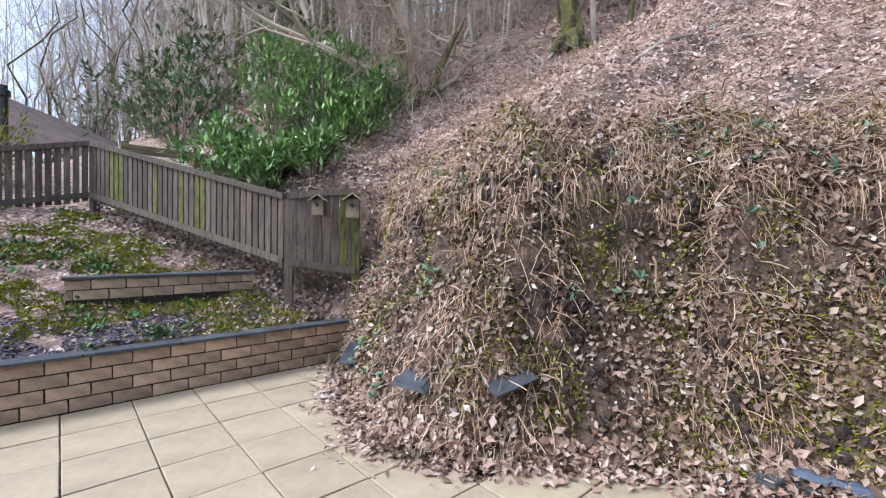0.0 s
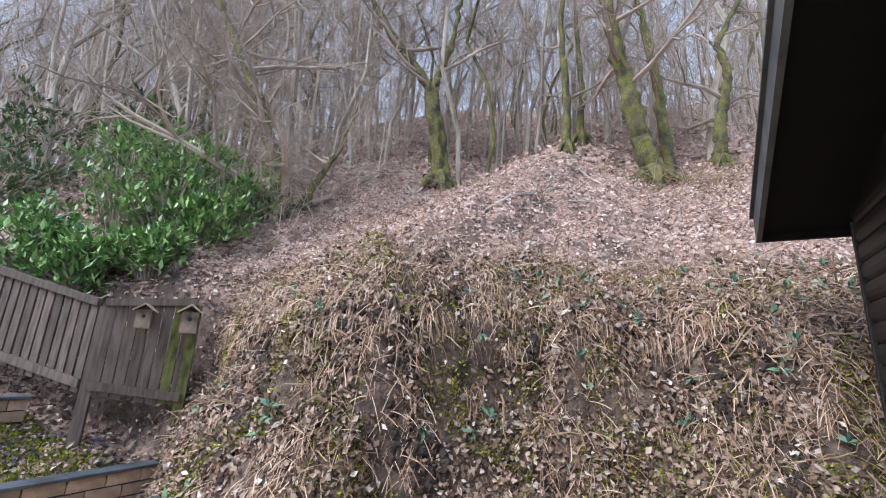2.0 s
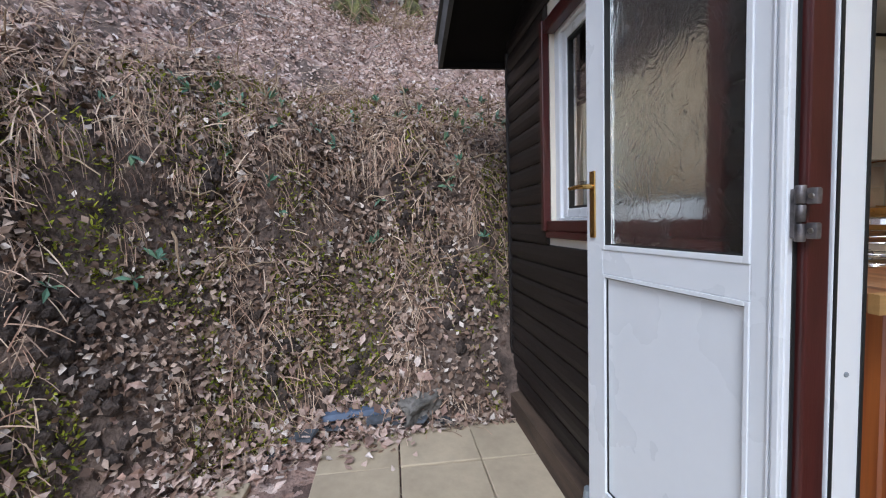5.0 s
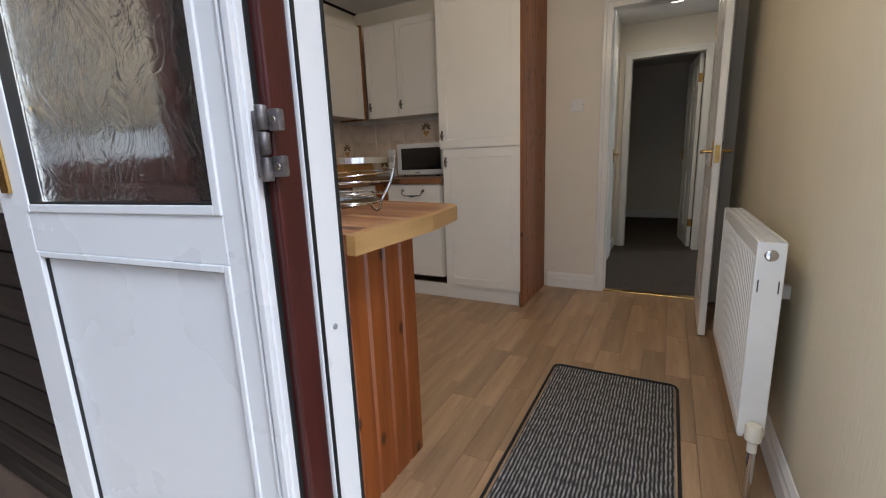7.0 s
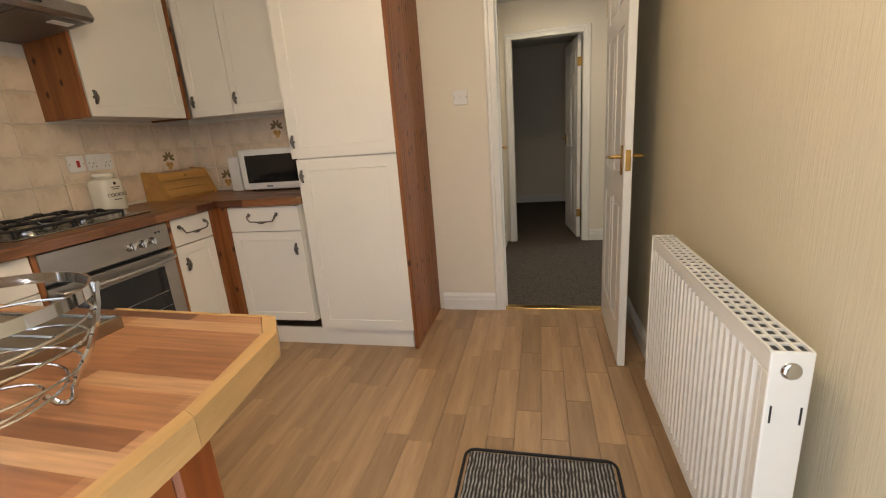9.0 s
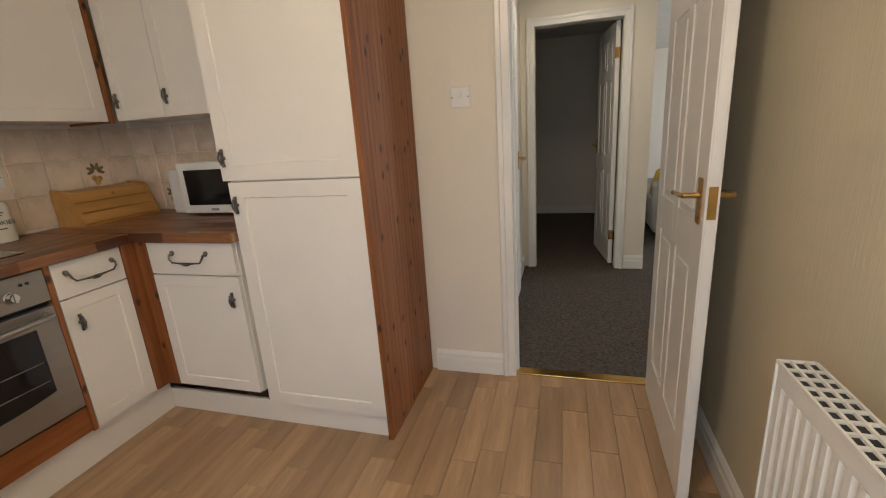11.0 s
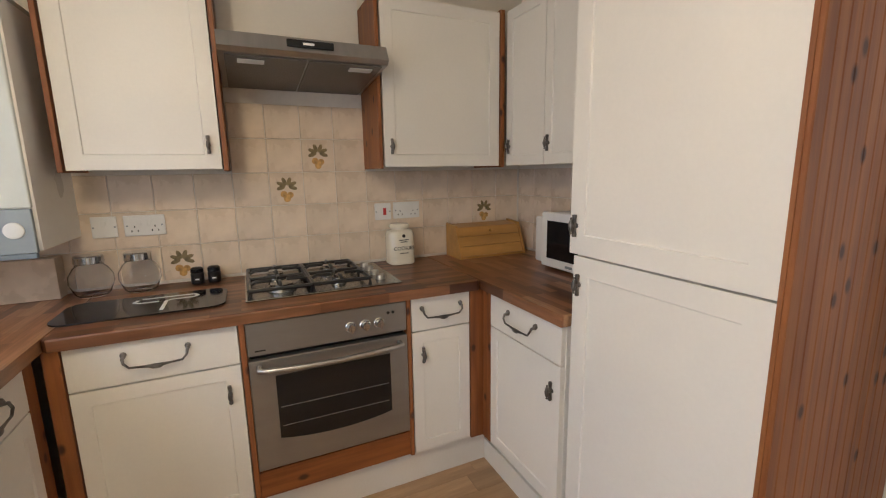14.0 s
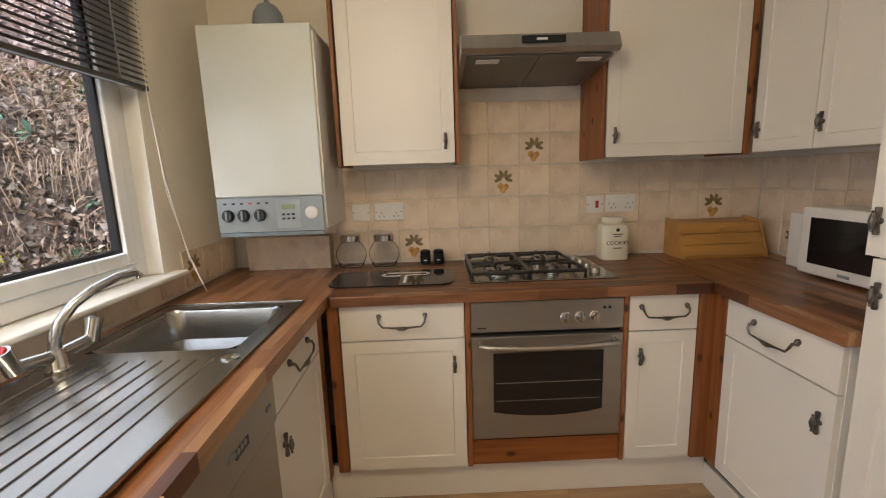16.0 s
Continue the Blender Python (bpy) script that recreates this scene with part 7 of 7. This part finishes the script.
for k, (x, y, r, h) in enumerate(((0.40, -8.3, 0.8, 1.75), (-0.35, -7.75, 0.75, 1.35), (0.15, -7.45, 0.7, 1.1), (-0.1, -6.9, 0.55, 0.75), (-0.8, -8.5, 0.7, 1.2), (-0.4, -9.6, 0.9, 1.5), (1.05, -7.3, 0.6, 0.75), (0.55, -6.75, 0.5, 0.6), (1.35, -8.0, 0.5, 0.8), (-0.75, -7.1, 0.45, 0.7))):
    bush(x, y, r, r, h, 20 + k, EVERGREEN, "glossy green laurel bush behind the fence", 190, (0.09, 0.18))
for k, (x, y, r, h) in enumerate(((1.2, -12.2, 1.5, 1.5), (0.2, -13.5, 1.6, 2.0), (0.9, -15.5, 1.9, 2.0), (-1.5, -12.5, 1.6, 2.2), (2.0, -34.0, 3.0, 3.0), (5.5, -36.0, 3.5, 3.0))):
    bush(x, y, r, r, h, 50 + k, DULLGREEN, "dark green rhododendron at the wood edge", 170, (0.14, 0.24))
bush(4.25, -10.6, 0.9, 0.6, 1.15, 77, MOSS, "clipped brown-green conifer top behind the fence", 260, (0.05, 0.10))


# trees
def limb(bm, p, d, length, r, depth, rr, droop=0.0, sides=6):
    """A bending limb that forks into thinner ones."""
    n_ = 5 if depth > 1 else 4
    pts, rad = [p.copy()], [r]
    for k in range(n_):
        d = (d + Vector(rr.normal(0, 0.16, 3)) + Vector((0, 0, 0.05 - droop))).normalized()
        p = p + d * length / n_
        pts.append(p.copy())
        rad.append(max(0.0016, r * (1 - 0.82 * (k + 1) / n_)))
    tube(bm, pts, rad, sides if r > 0.03 else (4 if r > 0.008 else 3))
    if depth > 0:
        for k in range(2, n_ + 1):
            for _ in range(2 if depth > 1 else 2):
                e = (d + Vector(rr.normal(0, 0.75, 3))).normalized()
                limb(bm, pts[k], e, length * rr.uniform(0.4, 0.65), max(0.002, rad[k] * rr.uniform(0.5, 0.75)), depth - 1, rr, droop, sides)


def big_tree(base, path, r0, seed, label, limbs=9, reach=2.2, low=0.25, droop=0.0, bark=None, ivy=False):
    """A mossy tree: trunk along a given bend, forking limbs and fine bare twigs."""
    rr = np.random.default_rng(seed)
    x, y = base
    z = ground_z(x, y)
    t = thing("tree", (x, y, z), label, "tree", "bank trees")
    pts = [Vector((x, y, z - 0.15)), Vector((x, y, z + 0.25))] + [Vector((x + a, y + b, z + c)) for a, b, c in path]
    fine_pts, rad = [], []
    for i, (a, b) in enumerate(zip(pts, pts[1:])):
        for k in range(8):
            fine_pts.append(a.lerp(b, k / 8) + Vector(rr.normal(0, 0.014, 3)))
    fine_pts.append(pts[-1])
    m = len(fine_pts)
    for i in range(m):
        u = i / (m - 1)
        rad.append(r0 * (1 - 0.8 * u) * (1 + 0.7 * math.exp(-i * 0.45)) * rr.uniform(0.93, 1.08))
    bm = tube(bmesh.new(), fine_pts, rad, 12)
    for a in np.linspace(0, 6.28, 6)[:-1]:
        e = Vector((math.cos(a + seed), math.sin(a + seed), 0))
        q = Vector((x, y, 0)) + e * r0 * 2.4
        tube(bm, [Vector((x, y, z + 0.18)) + e * r0 * 0.7, Vector((x, y, z + 0.06)) + e * r0 * 1.5, Vector((q.x, q.y, ground_z(q.x, q.y) - 0.04))], [r0 * 0.5, r0 * 0.35, r0 * 0.15], 7)
    for v in bm.verts:
        v.co += Vector((noise.noise(v.co * 5.0), noise.noise(v.co * 5.0 + Vector((7, 0, 0))), 0)) * r0 * 0.32
    part("trunk", bm, bark or BARK, t, "", True)
    bm = bmesh.new()
    for k in range(limbs):
        i = int(m * rr.uniform(low, 0.97))
        a = rr.uniform(0, 6.28)
        d = Vector((math.cos(a), math.sin(a), rr.uniform(0.0, 0.9))).normalized()
        limb(bm, fine_pts[min(i, m - 1)], d, reach * rr.uniform(0.6, 1.2), rad[min(i, m - 1)] * rr.uniform(0.35, 0.6), 3, rr, droop)
    part("branching", bm, TWIG, t, "thin bare limbs and twigs")
    return t


LEFT = Vector((0.568, -0.823, 0))


def lean(*rows):
    return [(LEFT.x * s, LEFT.y * s, h) for s, h in rows]


big_tree((-1.46, -7.14), lean((0.25, 1.0), (0.8, 2.3), (1.25, 3.2), (1.9, 4.4), (2.3, 6.2)), 0.17, 1, "leaning mossy tree with sprawling bare branches", 13, 2.6, 0.10, 0.05)
big_tree((-1.75, -6.9), lean((-0.15, 0.6), (-0.5, 1.3), (-0.7, 2.2)), 0.09, 14, "short mossy side stem with bare branches", 7, 1.7, 0.3, 0.05)
big_tree((-4.48, -5.83), lean((0.15, 1.2), (0.42, 2.5), (1.3, 3.7), (2.2, 5.2), (2.8, 7.5)), 0.21, 2, "mossy forked tree on the leafy slope", 9, 2.6, 0.45)
big_tree((-4.55, -5.75), lean((0.15, 1.2), (0.40, 2.5), (0.05, 3.6), (-0.2, 5.5), (-0.1, 8.0)), 0.15, 3, "upright mossy stem beside the forked tree", 7, 2.2, 0.5)
big_tree((-4.62, -1.52), lean((0.2, 1.0), (0.45, 2.2), (0.7, 3.6), (0.9, 6.0), (1.0, 8.5)), 0.23, 4, "thick moss-covered tree above the bank", 8, 2.4, 0.4)
big_tree((-5.3, -1.25), lean((0.1, 1.2), (0.2, 2.5), (0.45, 4.0), (0.5, 8.0)), 0.15, 5, "moss-covered stem behind the thick tree", 6, 2.0, 0.4)
big_tree((-5.53, -0.46), lean((-0.1, 0.9), (-0.35, 1.9), (-0.2, 2.7), (-0.9, 4.0), (-1.4, 6.0)), 0.13, 6, "crooked mossy stem near the lodge corner", 8, 2.0, 0.3)
big_tree((-5.0, -3.1), lean((0.0, 1.2), (0.1, 3.0), (0.0, 6.0), (0.2, 9.0)), 0.11, 7, "slim mossy tree on the slope", 7, 1.8, 0.4)
big_tree((-6.3, -3.1), lean((-0.05, 1.5), (0.1, 3.5), (0.2, 9.0)), 0.12, 8, "slim straight tree on the slope", 6, 1.6, 0.5)
big_tree((-4.62, -8.89), lean((0.0, 1.5), (0.15, 4.0), (0.1, 9.0)), 0.10, 9, "pale straight stem behind the leaning tree", 6, 1.6, 0.5, 0.0, GREYBARK)
big_tree((-3.4, -9.3), lean((0.1, 1.5), (0.6, 3.5), (1.0, 8.0)), 0.12, 10, "grey bare tree behind the laurels", 9, 2.4, 0.2, 0.0, GREYBARK)
big_tree((-1.8, -11.0), lean((0.4, 1.5), (1.2, 3.5), (2.6, 6.5)), 0.13, 11, "grey bare tree leaning over the laurels", 11, 3.0, 0.2, 0.02, GREYBARK)


# shrubby stump with hazel shoots round the thick tree
bm = bmesh.new()
for _ in range(150):
    a, r = rg.uniform(0, 6.28), abs(rg.normal(0, 0.55))
    x, y = -4.35 + r * math.cos(a), -1.15 + r * math.sin(a) * 1.2
    p = Vector((x, y, ground_z(x, y)))
    d = Vector((rg.normal(0, 0.8), rg.normal(0, 0.8), rg.uniform(0.1, 0.9))).normalized()
    pts = [p]
    for k in range(4):
        d = (d + Vector(rg.normal(0, 0.25, 3)) - Vector((0, 0, 0.16))).normalized()
        p = p + d * rg.uniform(0.1, 0.22)
        pts.append(Vector((p.x, p.y, max(p.z, ground_z(p.x, p.y)))))
    tube(bm, pts, [0.008, 0.007, 0.006, 0.004, 0.002], 4)
tagged(new("brushwood", mesh_of("brushwood", bm, ROOT)), "tangled pale brushwood round the tree foot", "brushwood", "", "stuff")
bm = bmesh.new()
for _ in range(230):
    u = rg.uniform(0, 1)
    x, y = -1.5 + 1.9 * u + rg.normal(0, 0.45), -7.0 - 1.0 * u + rg.normal(0, 0.6)
    p = Vector((x, y, ground_z(x, y)))
    d = Vector((rg.normal(0, 0.5), rg.normal(0, 0.5), rg.uniform(0.8, 1.6))).normalized()
    pts, s = [p], rg.uniform(0.12, 0.36)
    for k in range(6):
        d = (d + Vector(rg.normal(0, 0.24, 3)) - Vector((0, 0, 0.13))).normalized()
        p = p + d * s
        pts.append(Vector((p.x, p.y, max(p.z, ground_z(p.x, p.y)))))
    r = rg.uniform(0.003, 0.007)
    tube(bm, pts, [r * (1 - 0.12 * k) for k in range(7)], 4)
    for k in (2, 3, 4, 5):
        e = (d + Vector(rg.normal(0, 0.9, 3))).normalized()
        tube(bm, [pts[k], pts[k] + e * s * 0.8 + Vector((0, 0, 0.03)), pts[k] + e * s * 1.5], [r * 0.55, r * 0.4, r * 0.25], 3)
tagged(new("brambles", mesh_of("brambles", bm, TWIG)), "tangled bare stems growing through the laurels", "brambles", "", "stuff")
bm = bmesh.new()
for _ in range(60):
    y = rg.uniform(-9, 1)
    x = foot(y) - rg.uniform(2.2, 12)
    a = rg.uniform(0, 6.28)
    L = rg.uniform(0.5, 2.2)
    if foot(y + math.sin(a) * L) - (x + math.cos(a) * L) < 1.8:
        continue
    pts = []
    for k in range(4):
        px, py = x + math.cos(a) * L * k / 3 + rg.normal(0, 0.05), y + math.sin(a) * L * k / 3
        pts.append(Vector((px, py, ground_z(px, py) + 0.03)))
    tube(bm, pts, [0.03, 0.025, 0.018, 0.008] if L > 1.3 else [0.012, 0.01, 0.008, 0.004], 5)
tagged(new("fallen_branches", mesh_of("fallen_branches", bm, GREYBARK)), "fallen branches lying on the leafy slope", "branches", "", "stuff")

# the wood: six kinds of slim bare tree, set out over the hillside
kinds = []
for k in range(6):
    rr = np.random.default_rng(100 + k)
    t = thing("woodland_tree", (0, 0, 0), "slim bare grey woodland tree on the hillside", "tree", "woodland trees")
    h, r0 = rr.uniform(9, 13), rr.uniform(0.045, 0.09)
    pts = [Vector((rr.normal(0, 0.10) * i, rr.normal(0, 0.10) * i, h * i / 8 - 0.3)) for i in range(9)]
    part("trunk", tube(bmesh.new(), pts, [r0 * (1 - 0.09 * i) for i in range(9)], 7), GREYBARK if k % 3 else BARK, t, "", True)
    bm = bmesh.new()
    for j in range(18):
        i = min(8, int(rr.uniform(1.2, 9)))
        a = rr.uniform(0, 6.28)
        limb(bm, pts[i], Vector((math.cos(a), math.sin(a), rr.uniform(0.4, 1.6))).normalized(), rr.uniform(1.0, 2.6), r0 * 0.21, 2, rr)
    part("crown", bm, TWIG, t, "fine bare twigs")
    kinds.append(t)
trng = random.Random(21)
placed = 0
while placed < 300:
    a, r = radians(trng.uniform(168, 282)), trng.uniform(9, 52) if placed > 60 else trng.uniform(9, 20)
    if placed > 210:
        a, r = radians(trng.uniform(240, 272)), trng.uniform(14, 42)
    x, y = 3.0 + r * math.cos(a), -1.0 + r * math.sin(a)
    if (x > 0.0 and y > -32) or foot(y) - x < 5.2 and y > -11:
        continue
    if placed < len(kinds):
        kinds[placed].matrix_basis = pose(x, y, ground_z(x, y), 0, 0, trng.uniform(0, 360))
    else:
        copy_thing(trng.choice(kinds), pose(x, y, ground_z(x, y), trng.uniform(-5, 5), trng.uniform(-5, 5), trng.uniform(0, 360)))
    placed += 1

# thin pale stems and brush that fill the wood between the trees
wrng = np.random.default_rng(77)
vs_, fs_ = [], []


def stem(pts, radii):
    """A three-sided bent stem added to the joined lists."""
    i = len(vs_)
    for p, r in zip(pts, radii):
        for k in range(3):
            a = 2.094 * k
            vs_.append((p.x + r * math.cos(a), p.y + r * math.sin(a), p.z))
    for j in range(len(pts) - 1):
        for k in range(3):
            fs_.append((i + 3 * j + k, i + 3 * j + (k + 1) % 3, i + 3 * j + 3 + (k + 1) % 3, i + 3 * j + 3 + k))


def sapling(x, y, h, r):
    p, d = Vector((x, y, ground_z(x, y) - 0.1)), Vector((wrng.normal(0, 0.09), wrng.normal(0, 0.09), 1)).normalized()
    pts = [p]
    for k in range(5):
        d = (d + Vector((wrng.normal(0, 0.06), wrng.normal(0, 0.06), 0.04))).normalized()
        pts.append(pts[-1] + d * h / 5)
    stem(pts, [r * (1 - 0.15 * k) for k in range(6)])
    for _ in range(int(wrng.integers(12, 22))):
        k = int(wrng.integers(1, 6))
        q = pts[k].lerp(pts[k - 1], wrng.random())
        a = wrng.uniform(0, 6.28)
        e = Vector((math.cos(a), math.sin(a), wrng.uniform(0.3, 1.5))).normalized()
        L = h * wrng.uniform(0.08, 0.22)
        m1 = q + e * L * 0.5 + Vector((0, 0, 0.04 * L))
        tip = q + e * L + Vector((wrng.normal(0, 0.08), wrng.normal(0, 0.08), 0.2)) * L
        stem([q, m1, tip], [r * 0.3, r * 0.2, r * 0.08])
        for _ in range(3):
            f = (e + Vector(wrng.normal(0, 0.7, 3))).normalized()
            stem([m1, m1.lerp(tip, 0.3) + f * L * 0.5], [r * 0.14, r * 0.05])


made = 0
while made < 520:
    a, r = radians(wrng.uniform(170, 280)), wrng.uniform(10, 40)
    x, y = 3.0 + r * math.cos(a), -1.0 + r * math.sin(a)
    if (x > 0.0 and y > -32) or foot(y) - x < 6.5 and y > -12:
        continue
    sapling(x, y, wrng.uniform(4, 11), wrng.uniform(0.018, 0.05))
    made += 1
for _ in range(170):
    sapling(wrng.uniform(-9, 13), wrng.uniform(-50, -32), wrng.uniform(8, 15), wrng.uniform(0.05, 0.10))
stuff("far_wood", vs_, fs_, islands("pale_sapling_bark", [(0.24, 0.20, 0.16), (0.46, 0.41, 0.34), (0.66, 0.61, 0.53), (0.34, 0.28, 0.22)], 0.9), "thin pale bare saplings filling the wood", "trees")
